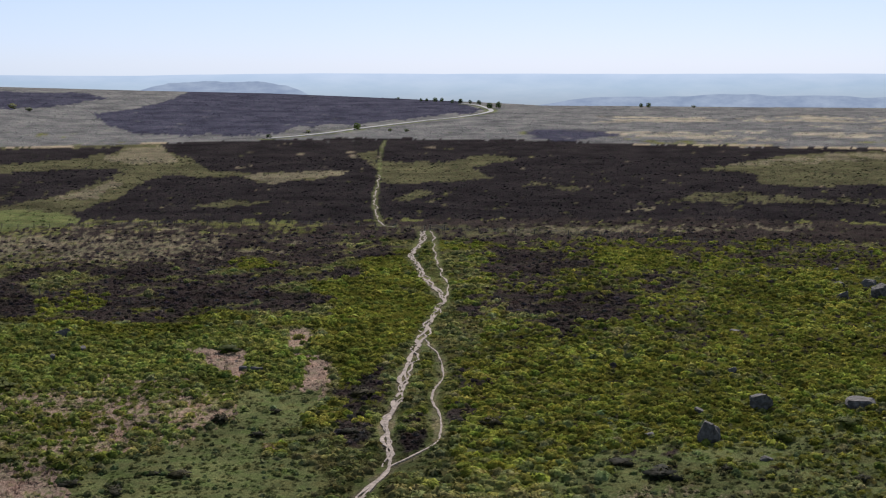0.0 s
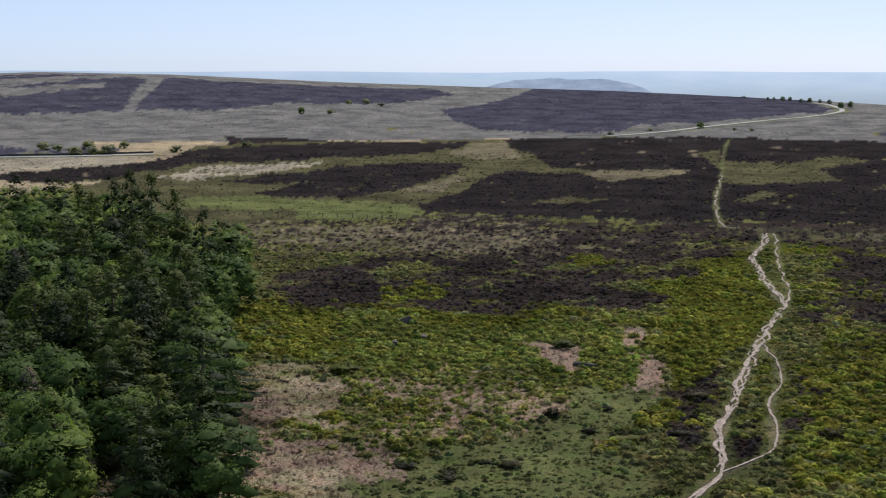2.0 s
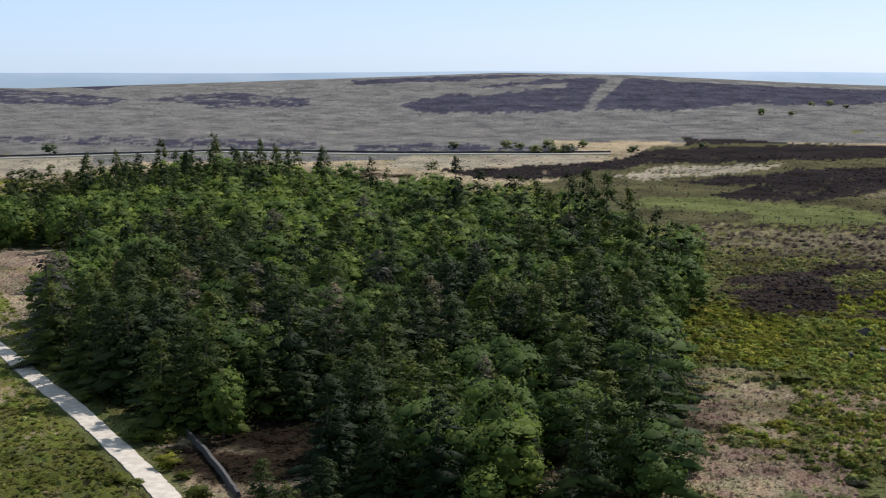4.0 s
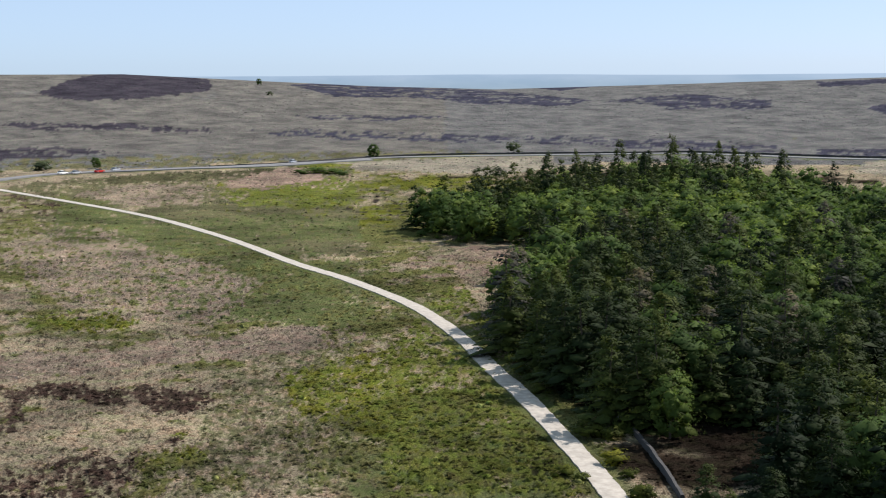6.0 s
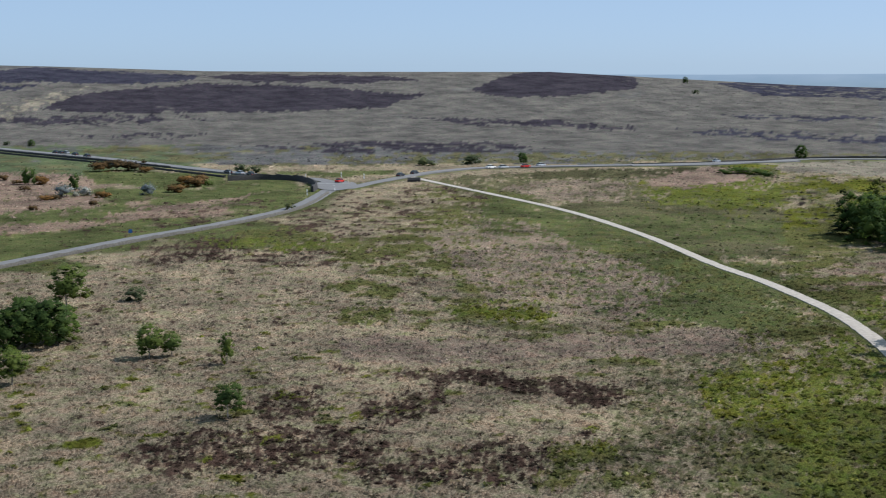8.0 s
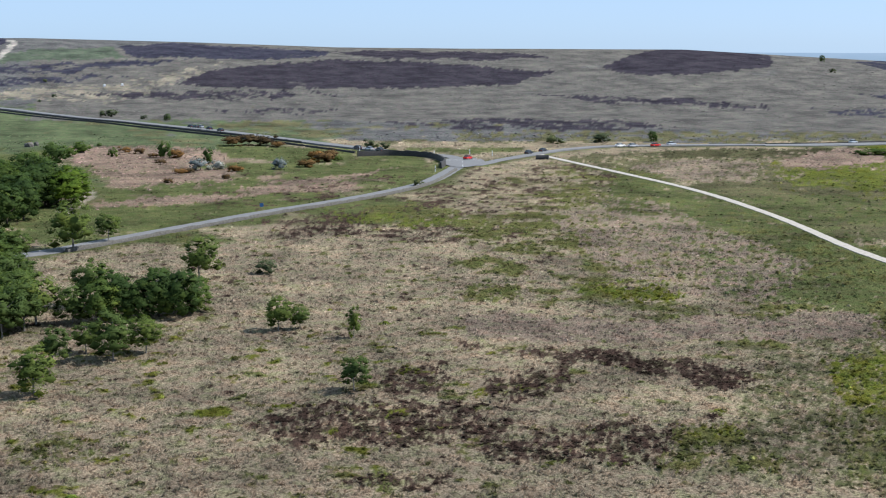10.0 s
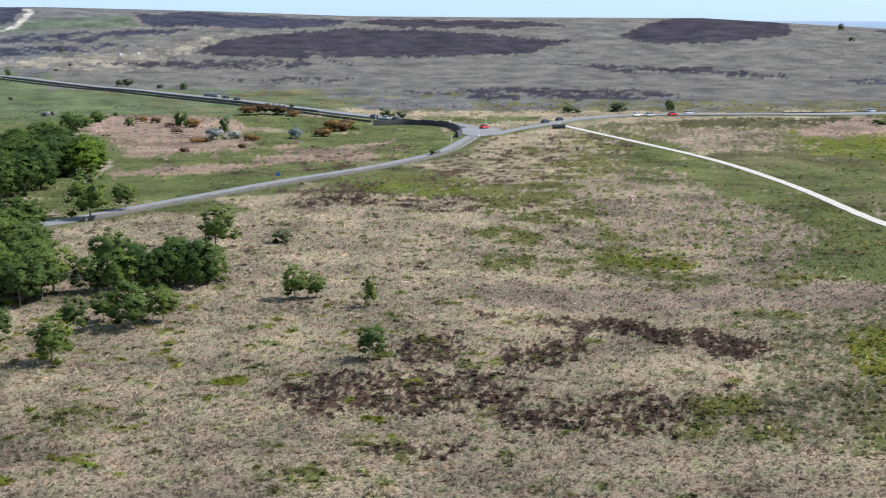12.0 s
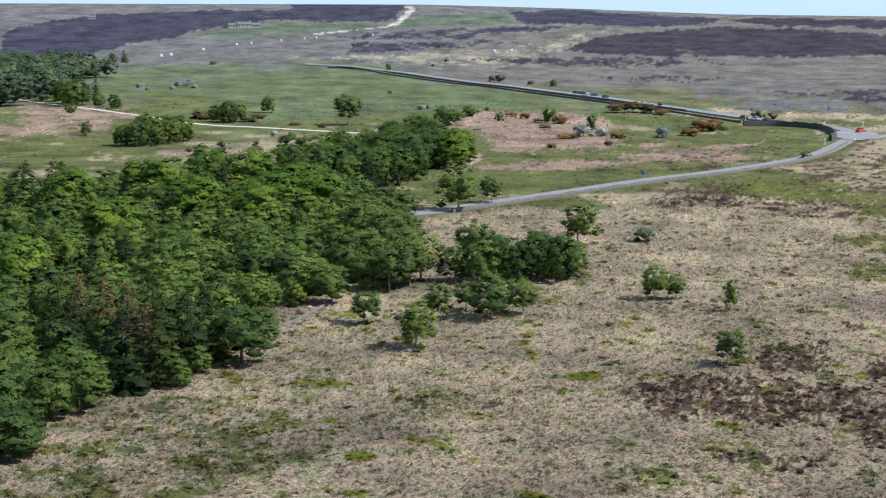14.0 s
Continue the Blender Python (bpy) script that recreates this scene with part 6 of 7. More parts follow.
shrub(58.23, 1504, 4.9)
shrub(67.28, 590, 4.3)
shrub(69.27, 584, 3.3)
shrub(68.90, 582, 2.8)
oak(19.72, 1078, 6.1)
shrub(18.55, 1078, 4.4)
shrub(27.40, 648, 4.7)
shrub(29.93, 676, 4.4)
shrub(29.36, 668, 3.8)
shrub(28.78, 644, 4.2)
shrub(28.20, 686, 4.5)
shrub(26.82, 687, 3.9)
shrub(27.98, 644, 4.2)
shrub(32.09, 670, 3.8)
shrub(22.00, 686, 3.3)
shrub(24.74, 652, 3.7)
shrub(17.09, 1312, 5.3)
shrub(16.45, 1252, 4.1)
shrub(17.82, 1300, 4.2)
oak(3.51, 900, 5.1)
shrub(2.17, 880, 2.1)
shrub(1.48, 876, 2.1)
shrub(5.51, 866, 2.1)
shrub(7.12, 801, 2.6)
oak(-8.06, 1330, 4.3)
oak(-8.36, 1330, 4.9)
shrub(-10.16, 1330, 2.7)
oak(0.89, 1548, 3.8)
oak(0.32, 1518, 5.5)
oak(0.04, 1514, 4.9)
oak(-0.38, 1466, 4.2)
oak(-0.72, 1460, 5.3)
oak(-1.12, 1434, 4.1)
oak(-1.49, 1392, 5.1)
oak(-1.92, 1282, 6.2)
oak(-2.27, 1292, 6.3)
oak(0.66, 1546, 3.8)
shrub(1.82, 1668, 2.7)


# ---- walls, fences, rocks, bushes, vehicles and buildings ----
def mesh_of(name, bm, mat):
    me = bpy.data.meshes.new(name)
    bm.to_mesh(me)
    bm.free()
    me.materials.append(mat)
    return me


def part(name, bm, mat, parent, label=""):
    ob = new(name, mesh_of(name, bm, mat) if isinstance(bm, bmesh.types.BMesh) else bm)
    ob.parent = parent
    return tagged(ob, label)


def box(bm, x0, x1, y0, y1, z0, z1, taper=0.0):
    """A block; taper draws its top in by that share."""
    mx, my = (x0 + x1) / 2, (y0 + y1) / 2
    k = 1 - taper
    low = [bm.verts.new(v) for v in ((x0, y0, z0), (x1, y0, z0), (x1, y1, z0), (x0, y1, z0))]
    top = [bm.verts.new((mx + (x - mx) * k, my + (y - my) * k, z1)) for x, y in ((x0, y0), (x1, y0), (x1, y1), (x0, y1))]
    bm.faces.new(low[::-1]), bm.faces.new(top)
    for i in range(4):
        j = (i + 1) % 4
        bm.faces.new((low[i], low[j], top[j], top[i]))


def stone_wall(name, points, high, thick, mat, label):
    """A drystone wall along a line: battered sides, an uneven top and coping stones that stick up."""
    rng = random.Random(len(points) * 7 + int(high * 10))
    line = rounded(points, 1.6)
    verts, faces = [], []
    for i, (x, y) in enumerate(line):
        a, b = line[max(0, i - 1)], line[min(len(line) - 1, i + 1)]
        dx, dy = b[0] - a[0], b[1] - a[1]
        n = math.hypot(dx, dy) or 1.0
        nx, ny = -dy / n, dx / n
        z = land_at(x, y)
        h = high * rng.uniform(0.86, 1.12)
        for k, zz in ((-0.55, -0.4), (-0.5 + rng.uniform(-.05, .05), h * 0.5), (-0.34, h), (0.34, h * rng.uniform(0.95, 1.03)), (0.5 + rng.uniform(-.05, .05), h * 0.5), (0.55, -0.4)):
            verts.append((x + nx * thick * k, y + ny * thick * k, z + zz))
    for i in range(len(line) - 1):
        for k in range(5):
            faces.append((6 * i + k, 6 * i + 6 + k, 6 * i + 7 + k, 6 * i + k + 1))
    e = 6 * (len(line) - 1)
    faces += [(0, 1, 2, 3, 4, 5), (e + 5, e + 4, e + 3, e + 2, e + 1, e)]
    me = bpy.data.meshes.new(name)
    me.from_pydata(verts, [], faces)
    me.materials.append(mat)
    return tagged(new(name, me), label, "stone wall", kind="structure")


stone_wall("wall_road_near", WALL_B1, 0.8, 0.5, WALL_STONE, "dark drystone wall beside the moor road")
stone_wall("wall_junction", WALL_B2, 2.0, 0.8, WALL_STONE, "dark curved retaining wall at the road junction")
stone_wall("wall_valley_road", WALL_A, 0.8, 0.6, PALE_WALL, "low grey stone wall along the valley road")
stone_wall("wall_ridge", WALL_C, 0.8, 0.5, WALL_STONE, "dark drystone wall along the ridge road")
stone_wall("wall_layby", WALL_D, 1.7, 2.5, WALL_STONE, "short dark stone parapet by the lay-by")
stone_wall("wall_wood", WALL_W, 0.45, 0.4, PALE_WALL, "low lichened drystone wall at the edge of the wood")
stone_wall("wall_path", WALLP, 0.8, 0.5, WALL_STONE, "dark drystone wall between footpath and plantation")
far_side = [(x - 9, y + 5) for x, y in WALL_B1[1:]]
stone_wall("wall_road_far", far_side, 0.8, 0.5, WALL_STONE, "dark drystone wall on the far side of the road")

post_bm = bmesh.new()
box(post_bm, -0.06, 0.06, -0.06, 0.06, -0.3, 1.25, 0.12)
POST_MESH = mesh_of("post", post_bm, WOOD_POST)


def fence(points, gap, label):
    root = tagged(new("fence"), label, "fence")
    line = rounded(points, 1.0)
    walked, last, tops = gap, line[0], []
    for x, y in line:
        walked += math.hypot(x - last[0], y - last[1])
        last = (x, y)
        if walked >= gap:
            walked = 0.0
            p = part("post", POST_MESH, None, root)
            p.location = (x, y, land_at(x, y))
            p.rotation_euler = (random.uniform(-.05, .05), random.uniform(-.05, .05), random.uniform(0, 1))
            p.scale = (1.3, 1.3, random.uniform(0.9, 1.15))
            tops.append(Vector((x, y, land_at(x, y))))
    for h in (0.45, 0.8, 1.1):
        bm = bmesh.new()
        for a, b in zip(tops, tops[1:]):
            vs = [bm.verts.new(q) for q in (a + Vector((0, 0, h)), b + Vector((0, 0, h)), b + Vector((0, 0, h + 0.02)), a + Vector((0, 0, h + 0.02)))]
            bm.faces.new(vs)
        part("wire", bm, WIRE, root)
    return root


fence(FENCE_A, 4.0, "post and wire fence across the heather moor")
fence(FENCE_W, 2.5, "post and wire fence along the plantation edge")
fence(FENCE_H, 4.0, "old post and wire fence through dark heather")


def gate(points):
    (ax, ay), (bx, by) = points
    root = tagged(new("gate"), "weathered timber gate in the moor fence by the trail", "gate")
    for x, y in points:
        p = part("gate_post", POST_MESH, None, root)
        p.location, p.scale = (x, y, land_at(x, y)), (2.2, 2.2, 1.2)
    z = land_at((ax + bx) / 2, (ay + by) / 2)
    for h in (0.35, 0.65, 0.95, 1.2):
        bm = bmesh.new()
        box(bm, ax, bx, (ay + by) / 2 - 0.04, (ay + by) / 2 + 0.04, z + h, z + h + 0.1)
        part("bar", bm, WOOD_POST, root)


gate([(-3.2, 343.5), (0.4, 343.5)])


def boulder(bearing, r, wide, high):
    """A gritstone block broken along flat joints."""
    rng = random.Random(int(bearing * 100 + r))
    x, y = plan(bearing, r)
    bm = bmesh.new()
    bmesh.ops.create_icosphere(bm, subdivisions=3, radius=1.0)
    cuts = [Vector((rng.gauss(0, 1), rng.gauss(0, 1), rng.gauss(0.2, 0.5))).normalized() for _ in range(9)] + [Vector((rng.uniform(-.25, .25), rng.uniform(-.25, .25), 1)).normalized()]
    for v in bm.verts:
        for c in cuts:
            over = v.co.dot(c) - (0.55 if c.z > 0.9 else 0.68)
            if over > 0:
                v.co -= c * over
        v.co += v.co.normalized() * (0.10 * noise.noise(v.co * 3 + Vector((r, 0, 0))) + 0.06 * noise.noise(v.co * 8 + Vector((0, r, 0))))
        v.co.x *= wide * 0.64
        v.co.y *= wide * 0.55
        v.co.z = (v.co.z + 0.4) * high * 1.05
    ob = new("boulder", mesh_of("boulder", bm, PALE_WALL if bearing > 80 else ROCK))
    ob.matrix_basis = pose(x, y, land_at(x, y) - 0.05 * high, rng.uniform(-10, 10), rng.uniform(-10, 10), rng.uniform(0, 360))
    return tagged(ob, "pale lichened boulder on green pasture" if bearing > 80 else "dark weathered gritstone boulder on rough grass", "boulder", "boulders")


def bush_set(mat, seed):
    return [(kite_mesh("crown", leafy_crown(2.0, 1.5, seed + s), mat), trunk_mesh("stems", 1.0, 0.05, BARK, 5, s)) for s in range(3)]


SETS = {"gorse": bush_set(GORSE_LEAF, 80), "blossom": bush_set(BLOSSOM, 84), "thicket": bush_set(OAK_LEAF, 88), "cushion": bush_set(CUSHION_LEAF, 92), "heath": bush_set(HEATH_LEAF, 96)}
TOLD = {"gorse": ("rusty brown gorse bush on the bracken bank", "gorse bush"), "blossom": ("hawthorn bush covered in pale blossom", "hawthorn"),
        "thicket": ("dense green bush on the bank", "bush"), "cushion": ("low yellow-green bilberry cushion", "bilberry bush"), "heath": ("low dark heather bush on the grass", "heather bush")}


def bush(kind, bearing, r, wide, high):
    x, y = plan(bearing, r)
    label, category = TOLD[kind]
    k = int(bearing * 37 + r) % 3
    ob = plant(kind + "_bush", SETS[kind], k, x, y, 1.0, label, category, kind + " bushes", (bearing * 97) % 360)
    ob.scale = (wide / 2.4, wide / 2.4, high / 1.9)


def gorse(*a):
    bush("gorse", *a)


def blossom(*a):
    bush("blossom", *a)


def thicket(*a):
    bush("thicket", *a)


def cushion(*a):
    bush("cushion", *a)


def heath(*a):
    bush("heath", *a)


def loft(bm, sections):
    """Joins cross-sections (each: position along x, half width, low and high) into a closed body with a slight tumblehome."""
    rings = []
    for x, w, z0, z1 in sections:
        rings.append([bm.verts.new(v) for v in ((x, -w, z0), (x, -w * 1.02, z0 + (z1 - z0) * 0.5), (x, -w * 0.86, z1), (x, w * 0.86, z1), (x, w * 1.02, z0 + (z1 - z0) * 0.5), (x, w, z0))])
    for a, b in zip(rings, rings[1:]):
        for i in range(6):
            j = (i + 1) % 6
            bm.faces.new((a[i], b[i], b[j], a[j]))
    bm.faces.new(rings[0]), bm.faces.new(rings[-1][::-1])
    bmesh.ops.recalc_face_normals(bm, faces=bm.faces)


def wheel_mesh():
    bm = bmesh.new()
    bmesh.ops.create_cone(bm, cap_ends=True, segments=14, radius1=0.32, radius2=0.32, depth=0.22, matrix=Matrix.Rotation(radians(90), 4, "X"))
    return mesh_of("wheel", bm, TYRE)


def rim_mesh():
    bm = bmesh.new()
    bmesh.ops.create_cone(bm, cap_ends=True, segments=10, radius1=0.2, radius2=0.16, depth=0.25, matrix=Matrix.Rotation(radians(90), 4, "X"))
    return mesh_of("rim", bm, SILVER)


def lamp_mesh(name, mat):
    bm = bmesh.new()
    box(bm, -0.04, 0.04, -0.16, 0.16, -0.07, 0.07, 0.1)
    return mesh_of(name, bm, mat)


WHEEL, RIM = wheel_mesh(), rim_mesh()
HEADLIGHT, TAIL_LIGHT = lamp_mesh("headlight", WHITE), lamp_mesh("tail_light", RED)
PAINT_WORDS = {"red_paint": "red", "dark_paint": "dark", "silver_paint": "silver", "white_paint": "white"}


def vehicle(kind, bearing, r, heading, paint, body, glass, axles, lift):
    x, y = plan(bearing, r)
    root = new(kind)
    word = PAINT_WORDS[paint.name]
    tagged(root, word + (" van parked on the moor" if kind == "van" else " car on the grey moor road"), kind, kind + "s")
    bm = bmesh.new()
    loft(bm, body)
    shell = part("body", bm, paint, root)
    for k, me, label in ((-1, HEADLIGHT, "clear headlight"), (0, TAIL_LIGHT, "red tail light")):
        x_end, half, low, high = body[k]
        for side in (-1, 1):
            lamp = part(me.name, me, None, shell, label)
            lamp.location = (x_end, side * half * 0.72, low + (high - low) * 0.55)
    bm = bmesh.new()
    loft(bm, glass)
    part("windows", bm, CAR_GLASS, root, "dark glazed windows")
    bm = bmesh.new()
    loft(bm, [(q[0] * 0.72, q[1] * 0.9, glass[1][3] - 0.02, glass[1][3] + 0.05) for q in glass[1:3]])
    part("roof", bm, paint, root)
    for wx in axles:
        for wy in (-0.8, 0.8):
            w = part("wheel", WHEEL, None, root)
            w.location = (wx, wy, 0.32)
            part("rim", RIM, None, w, "pale metal rim")
    root.matrix_basis = pose(x, y, land_at(x, y) + lift, 0, 0, heading + 90)
    if kind == "van":
        root.scale = (0.85, 0.85, 0.85)
    return root


def car(bearing, r, heading, paint, lift=0.26):
    return vehicle("car", bearing, r, heading, paint,
                   [(-2.1, 0.75, 0.35, 0.8), (-1.9, 0.86, 0.25, 0.95), (-0.8, 0.88, 0.22, 0.98), (0.9, 0.88, 0.22, 0.95), (1.8, 0.84, 0.25, 0.82), (2.1, 0.7, 0.35, 0.68)],
                   [(-1.75, 0.78, 0.93, 1.0), (-1.1, 0.76, 0.93, 1.45), (0.35, 0.76, 0.93, 1.45), (1.15, 0.78, 0.9, 0.97)], (-1.3, 1.35), lift)


def van(bearing, r, heading, paint, lift=0.05):
    return vehicle("van", bearing, r, heading, paint,
                   [(-2.5, 0.92, 0.4, 2.2), (-2.4, 0.98, 0.3, 2.4), (0.9, 0.98, 0.3, 2.4), (1.5, 0.96, 0.3, 1.6), (2.3, 0.9, 0.3, 1.15), (2.5, 0.8, 0.4, 0.9)],
                   [(0.8, 0.95, 1.4, 1.5), (0.95, 0.94, 1.4, 2.2), (1.1, 0.94, 1.4, 2.15), (1.75, 0.9, 1.35, 1.45)], (-1.5, 1.6), lift)


def marker_post(bearing, r):
    x, y = plan(bearing, r)
    root = tagged(new("marker_post"), "white painted marker post at the road junction", "marker post", "marker posts")
    bm = bmesh.new()
    box(bm, -0.12, 0.12, -0.12, 0.12, -0.2, 1.9, 0.1)
    part("post", bm, WHITE, root)
    bm = bmesh.new()
    box(bm, -0.125, 0.125, -0.125, 0.125, 0.9, 1.1, 0.0)
    part("band", bm, DARK, root, "dark painted band")
    root.location = (x, y, land_at(x, y))


def road_sign(bearing, r):
    x, y = plan(bearing, r)
    root = tagged(new("road_sign"), "blue rectangular sign on a post beside the road", "road sign")
    bm = bmesh.new()
    box(bm, -0.06, 0.06, -0.06, 0.06, -0.2, 1.6)
    part("post", bm, WIRE, root)
    bm = bmesh.new()
    box(bm, -0.65, 0.65, -0.1, -0.06, 0.7, 1.8)
    part("plate", bm, BLUE, root, "plain blue plate")
    root.matrix_basis = pose(x, y, land_at(x, y), 0, 0, bearing)
    root.scale = (0.7, 0.7, 0.8)


def farmhouse(bearing, r, size):
    x, y = plan(bearing, r)
    root = tagged(new("farmhouse"), "long pale farm building with a slate roof", "farmhouse", "farm buildings")
    for i, (ox, w, d, h) in enumerate(((0, 15, 7, 3.4), (-12.5, 9, 6, 2.4), (12.5, 9, 6, 2.8))[:3 if size == 1.0 else 1]):
        w, d, h = w * size, d * size, h * size
        bm = bmesh.new()
        box(bm, ox - w / 2, ox + w / 2, -d / 2, d / 2, -1, h)
        wall = part("wall", bm, RENDER_WALL, root)
        bm = bmesh.new()
        a = [bm.verts.new((ox + sx * (w / 2 + 0.3), sy * (d / 2 + 0.4), h - 0.1)) for sx, sy in ((-1, -1), (1, -1), (1, 1), (-1, 1))]
        b = [bm.verts.new((ox + sx * (w / 2 + 0.3), 0, h + d * 0.38)) for sx in (-1, 1)]
        for f in ((a[0], a[1], b[1], b[0]), (a[2], a[3], b[0], b[1]), (a[1], a[2], b[1]), (a[3], a[0], b[0]), (a[3], a[2], a[1], a[0])):
            bm.faces.new(f)
        roof = part("roof", bm, SLATE, root, "grey slate roof")
        bm = bmesh.new()
        box(bm, ox + w * 0.4 - 0.5, ox + w * 0.4 + 0.5, -0.5, 0.5, h + d * 0.25, h + d * 0.38 + 1.2)
        part("chimney", bm, RENDER_WALL, roof, "stone chimney")
        for k in range(int(w // 4)):
            bm = bmesh.new()
            wx = ox - w / 2 + 2 + k * 4
            box(bm, wx - 0.6, wx + 0.6, -d / 2 - 0.03, -d / 2 + 0.1, h * 0.35, h * 0.35 + 1.3)
            part("window", bm, CAR_GLASS, wall, "dark window")
    root.matrix_basis = pose(x, y, land_at(x, y), 0, 0, bearing + 8)


def fallen_log(bearing, r, length):
    x, y = plan(bearing, r)
    bm = bmesh.new()
    bmesh.ops.create_cone(bm, cap_ends=True, segments=10, radius1=0.42, radius2=0.28, depth=length)
    bmesh.ops.subdivide_edges(bm, edges=[e for e in bm.edges if abs(e.verts[0].co.z - e.verts[1].co.z) > 1], cuts=5)
    for v in bm.verts:
        v.co += Vector((noise.noise(v.co * 1.5), noise.noise(v.co * 1.5 + Vector((5, 0, 0))), 0)) * 0.16
    ob = new("fallen_log", mesh_of("fallen_log", bm, ROCK))
    ob.matrix_basis = pose(x, y, land_at(x, y) + 0.45, 90, 0, bearing + 70)
    tagged(ob, "grey weathered fallen log on dead bracken", "log")


car(72.66, 496.5, 40, RED)
car(77.20, 534.0, 110, DARK, 0.7)
car(76.72, 529.0, 110, SILVER, 0.7)
car(76.30, 524.0, 110, DARK, 0.7)
car(83.93, 671.0, 112, DARK, 1.2)
car(83.73, 666.5, 112, DARK, 1.2)
car(83.53, 666.0, 112, SILVER, 1.2)
car(83.19, 652.5, 112, DARK, 1.2)
car(82.74, 639.0, 112, DARK, 1.2)
car(66.45, 556.0, 15, WHITE)
car(65.93, 556.5, 15, SILVER)
car(65.02, 561.5, 15, RED)
car(64.39, 569.5, 15, SILVER)
car(70.16, 514.5, 38, DARK)
car(69.58, 524.0, 38, DARK)
van(100.66, 1072.0, 95, WHITE)
van(100.28, 1084.0, 95, WHITE)
van(99.01, 1146.0, 95, WHITE)
van(97.68, 1214.0, 95, WHITE)
van(97.09, 1228.0, 95, WHITE)
van(95.89, 1274.0, 95, WHITE)
van(94.96, 1300.0, 95, WHITE)
van(94.48, 1314.0, 95, WHITE)
van(86.57, 1142.0, 95, WHITE)
van(87.26, 1130.0, 95, WHITE)
van(92.20, 1358.0, 95, WHITE)
car(57.31, 594.0, 20, SILVER)
boulder(-13.10, 167.0, 2.8, 1.8)
boulder(-11.02, 151.0, 2.5, 2.2)
boulder(-10.67, 162.5, 1.4, 0.8)
boulder(-17.13, 171.0, 3.7, 1.2)
boulder(-17.72, 253.0, 3.1, 2.5)
boulder(-17.17, 266.5, 2.8, 1.5)
boulder(-16.24, 249.5, 2.0, 1.4)
boulder(-16.04, 265.0, 1.7, 0.9)
boulder(-8.65, 151.5, 1.4, 0.6)
boulder(-11.93, 185.5, 1.4, 0.8)
boulder(-13.39, 145.0, 1.2, 0.5)
boulder(15.53, 216.5, 2.3, 1.1)
boulder(14.71, 205.0, 1.5, 0.7)
boulder(15.94, 199.0, 1.0, 1.0)
boulder(-15.91, 286.0, 1.6, 0.6)
boulder(-12.00, 214.0, 1.8, 0.6)
boulder(99.94, 749.0, 6.2, 2.6)
boulder(99.60, 760.0, 4.4, 2.6)
boulder(99.38, 726.5, 3.2, 1.8)
boulder(101.50, 738.5, 4.0, 2.2)
boulder(101.23, 711.0, 2.8, 1.4)
boulder(100.28, 719.0, 2.8, 1.4)
boulder(90.25, 571.5, 3.3, 1.7)
boulder(89.95, 578.0, 2.3, 1.4)
boulder(92.33, 577.5, 2.0, 0.8)
boulder(90.24, 579.0, 2.8, 1.0)
gorse(82.27, 562.0, 9.6, 4.1)
gorse(81.59, 565.5, 10.6, 4.6)
gorse(80.90, 563.0, 9.1, 4.1)
gorse(80.45, 557.0, 6.8, 2.3)
gorse(78.96, 498.5, 6.1, 3.2)
gorse(78.62, 488.0, 7.1, 3.6)
gorse(78.34, 498.0, 5.3, 3.6)
gorse(79.31, 468.0, 6.5, 2.7)
gorse(84.48, 510.5, 5.4, 3.3)
gorse(84.87, 418.0, 3.1, 1.5)
gorse(82.58, 428.5, 2.8, 1.6)
gorse(84.34, 449.5, 4.8, 1.6)
gorse(83.98, 451.0, 3.3, 1.5)
gorse(82.30, 453.0, 3.7, 2.2)
gorse(81.98, 452.5, 2.6, 1.8)
gorse(85.16, 485.0, 3.9, 2.0)
gorse(85.44, 513.0, 3.8, 1.7)
blossom(83.59, 458.5, 6.0, 4.1)
blossom(82.91, 461.5, 4.9, 3.0)
blossom(80.42, 459.5, 4.5, 3.7)
thicket(85.00, 510.5, 4.6, 5.8)
thicket(83.29, 484.5, 3.5, 5.5)
thicket(77.99, 494.0, 2.8, 1.6)
thicket(89.40, 524.0, 6.4, 5.1)
thicket(88.75, 518.0, 6.3, 4.2)
thicket(88.14, 537.0, 7.4, 3.9)
thicket(87.04, 515.5, 3.4, 3.4)
thicket(87.53, 568.0, 2.3, 1.4)
gorse(86.55, 537.0, 5.2, 2.2)
gorse(86.00, 529.5, 4.3, 2.2)
blossom(90.82, 433.5, 3.5, 1.8)
blossom(96.25, 453.5, 2.6, 2.2)
gorse(99.08, 530.0, 12.9, 3.0)
gorse(97.27, 515.0, 6.3, 1.7)
gorse(96.92, 527.5, 5.6, 1.7)
gorse(95.44, 499.0, 4.5, 1.2)
gorse(94.29, 489.5, 3.2, 1.2)
thicket(89.20, 497.0, 7.3, 6.1)
thicket(88.27, 539.0, 4.4, 3.1)
thicket(92.33, 447.5, 3.6, 3.3)
thicket(94.99, 434.0, 2.8, 2.1)
thicket(95.56, 446.5, 2.5, 2.2)
cushion(47.98, 182.5, 2.3, 1.5)
cushion(47.04, 171.5, 2.7, 1.4)
cushion(45.08, 151.0, 3.8, 1.6)
cushion(44.20, 150.0, 2.5, 1.5)
cushion(43.90, 141.0, 3.0, 1.5)
cushion(42.87, 129.0, 2.7, 1.6)
cushion(43.42, 136.0, 1.7, 1.0)
cushion(46.05, 136.0, 2.3, 1.2)
cushion(45.46, 134.5, 1.7, 0.9)
thicket(56.99, 536.5, 6.5, 2.2)
thicket(56.41, 540.5, 8.8, 2.6)
thicket(55.71, 537.0, 7.4, 2.2)
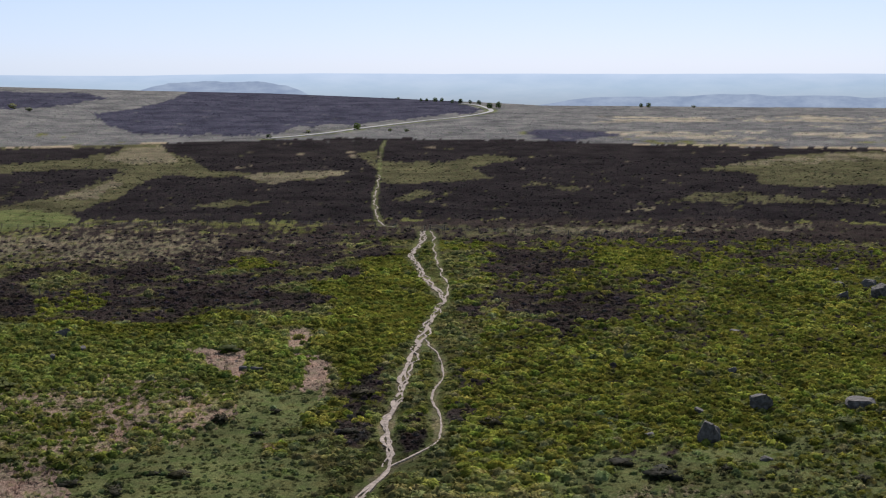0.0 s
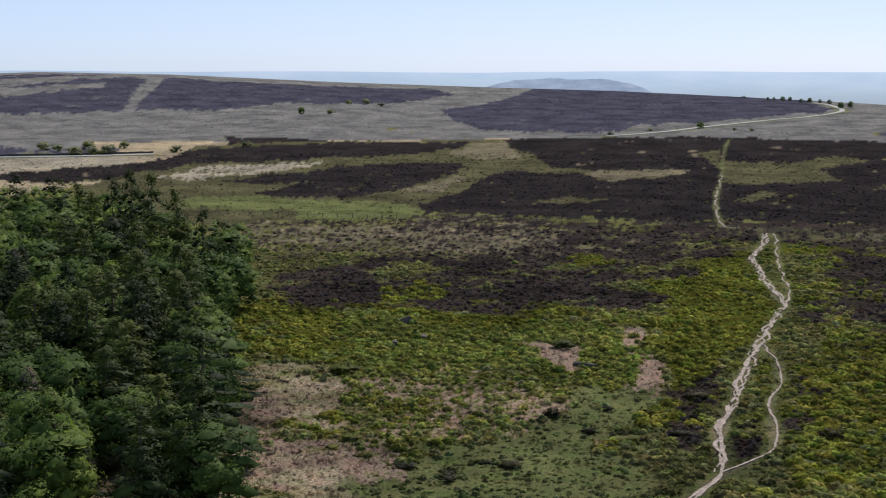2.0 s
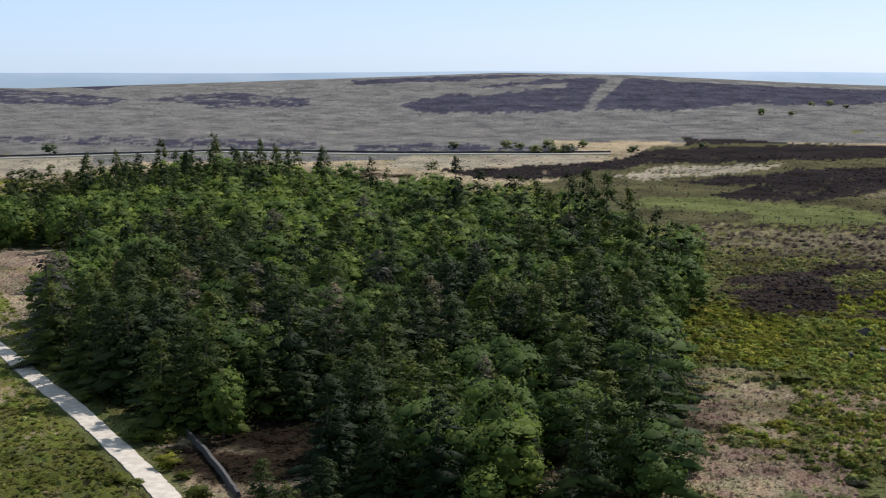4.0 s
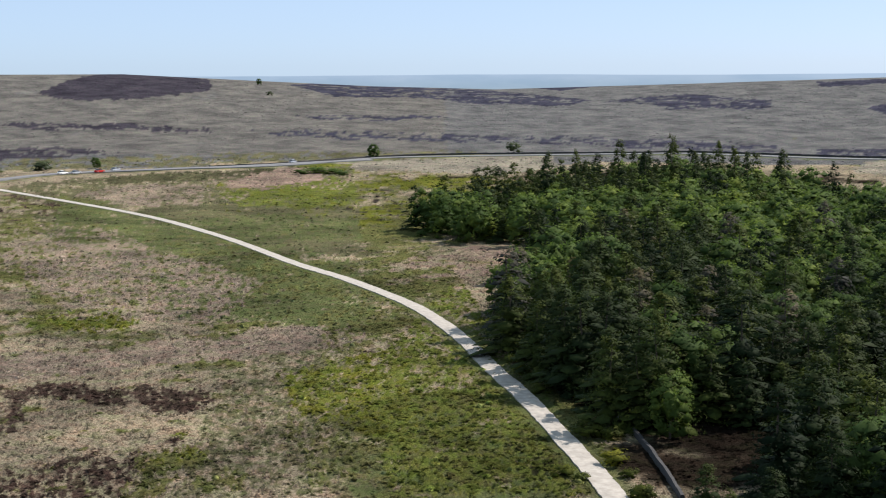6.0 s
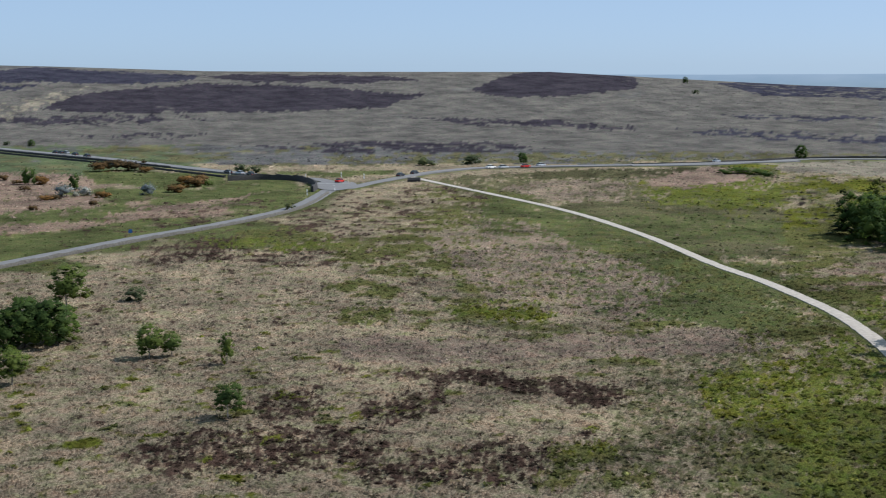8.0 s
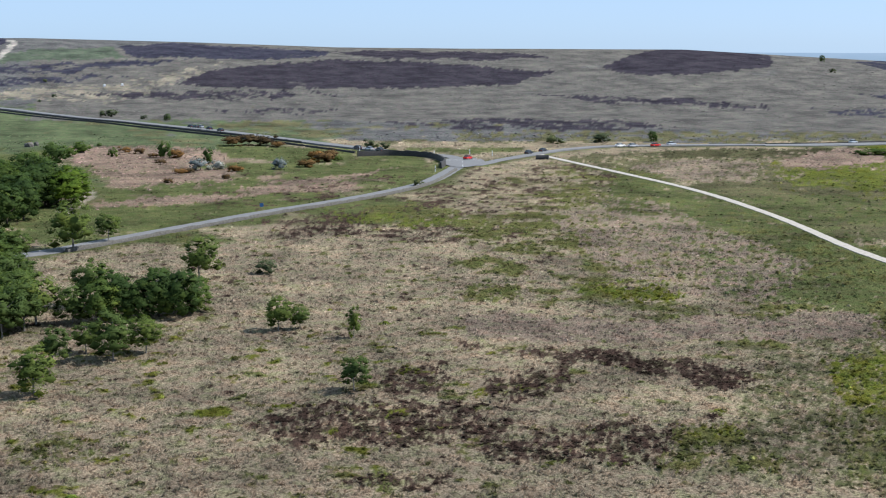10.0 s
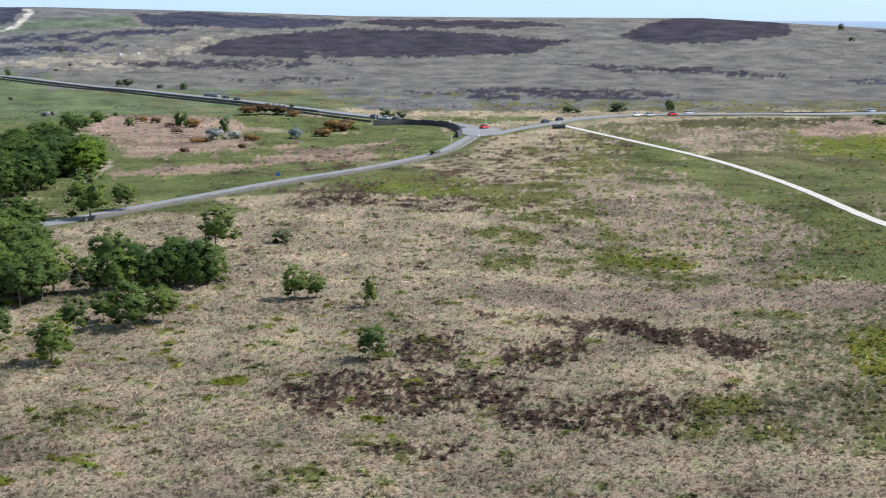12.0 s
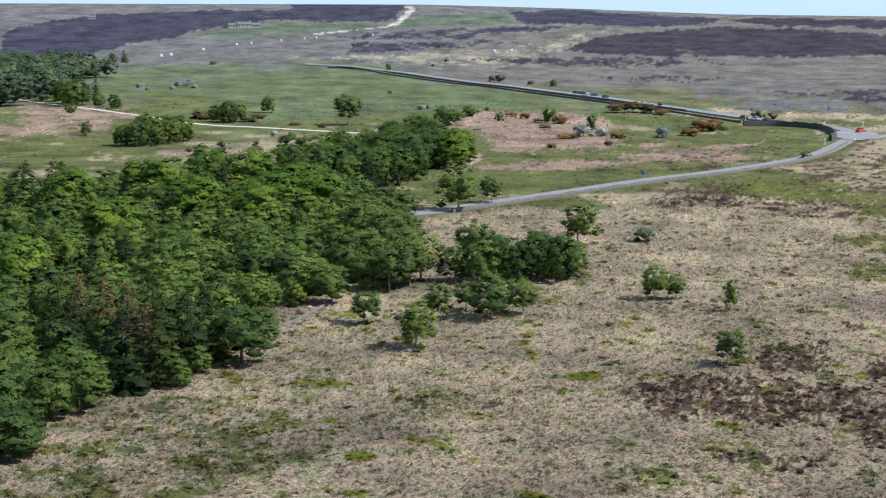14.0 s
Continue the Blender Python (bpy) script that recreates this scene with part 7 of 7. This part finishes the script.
thicket(55.25, 529.0, 4.3, 1.7)
thicket(52.10, 338.0, 2.8, 1.7)
heath(9.36, 158.0, 1.6, 1.2)
heath(11.05, 137.5, 1.9, 0.8)
heath(6.97, 162.0, 1.4, 0.8)
heath(10.70, 157.0, 0.9, 0.5)
heath(12.13, 139.0, 1.2, 0.5)
heath(13.64, 132.5, 1.7, 0.8)
cushion(-13.93, 152.5, 2.9, 1.5)
cushion(-16.46, 161.0, 3.4, 1.3)
heath(-11.81, 140.0, 1.2, 0.8)
heath(-17.31, 140.0, 1.7, 0.9)
heath(-9.15, 136.5, 3.5, 1.2)
heath(-7.50, 141.0, 2.7, 0.8)
heath(-2.04, 154.0, 2.2, 1.4)
heath(3.42, 169.0, 2.8, 1.3)
cushion(8.90, 198.5, 3.6, 1.3)
heath(3.91, 152.0, 2.3, 1.0)
heath(7.81, 152.0, 1.5, 0.8)
heath(15.31, 137.0, 1.4, 0.7)
heath(9.29, 158.5, 1.5, 1.3)
heath(11.15, 138.0, 2.0, 0.8)
heath(15.68, 137.0, 1.5, 0.6)
heath(13.68, 134.0, 1.4, 0.7)
cushion(11.98, 147.5, 1.4, 0.5)
cushion(18.53, 144.5, 1.6, 0.6)
cushion(17.83, 148.0, 2.5, 0.9)
cushion(18.11, 182.0, 4.5, 1.4)
marker_post(74.05, 513.0)
marker_post(72.59, 520.0)
marker_post(71.66, 512.0)
marker_post(74.00, 448.0)
marker_post(77.11, 531.5)
road_sign(81.14, 347.0)
farmhouse(97.37, 1494.0, 1.0)
farmhouse(103.32, 1660.0, 0.6)
fallen_log(7.99, 185.0, 3.2)


# road markings and the wide mouth of the junction
apron = bpy.data.meshes.new("road_junction")
cx, cy = ROAD_A[0]
ring_points = []
away = math.radians(73.5)
for i in range(28):
    a = 2 * math.pi * i / 28
    u, v = 20 * math.cos(a) + 4, (7.5 + 2.5 * math.cos(a)) * math.sin(a)
    px, py = cx - u * math.sin(away) + v * math.cos(away), cy + u * math.cos(away) + v * math.sin(away)
    ring_points.append((px, py, land_at(px, py) + 0.24))
apron.from_pydata(ring_points, [], [tuple(range(28))])
apron.materials.append(ASPHALT)
junction = tagged(new("road_junction", apron), "wide grey asphalt mouth of the road junction", "road", kind="structure")
for i, (u, v, turn) in enumerate([(-14 + 4 * k, 0, 0) for k in range(6)] + [(14, -5 + 2 * k, 90) for k in range(6)]):
    px, py = cx - u * math.sin(away) + v * math.cos(away), cy + u * math.cos(away) + v * math.sin(away)
    bm = bmesh.new()
    box(bm, -1.1, 1.1, -0.12, 0.12, 0.0, 0.012)
    dash = part("dash", bm, MARKING, junction, "white painted road dash")
    dash.matrix_basis = pose(px, py, land_at(px, py) + 0.262, 0, 0, math.degrees(away) + 90 + turn)
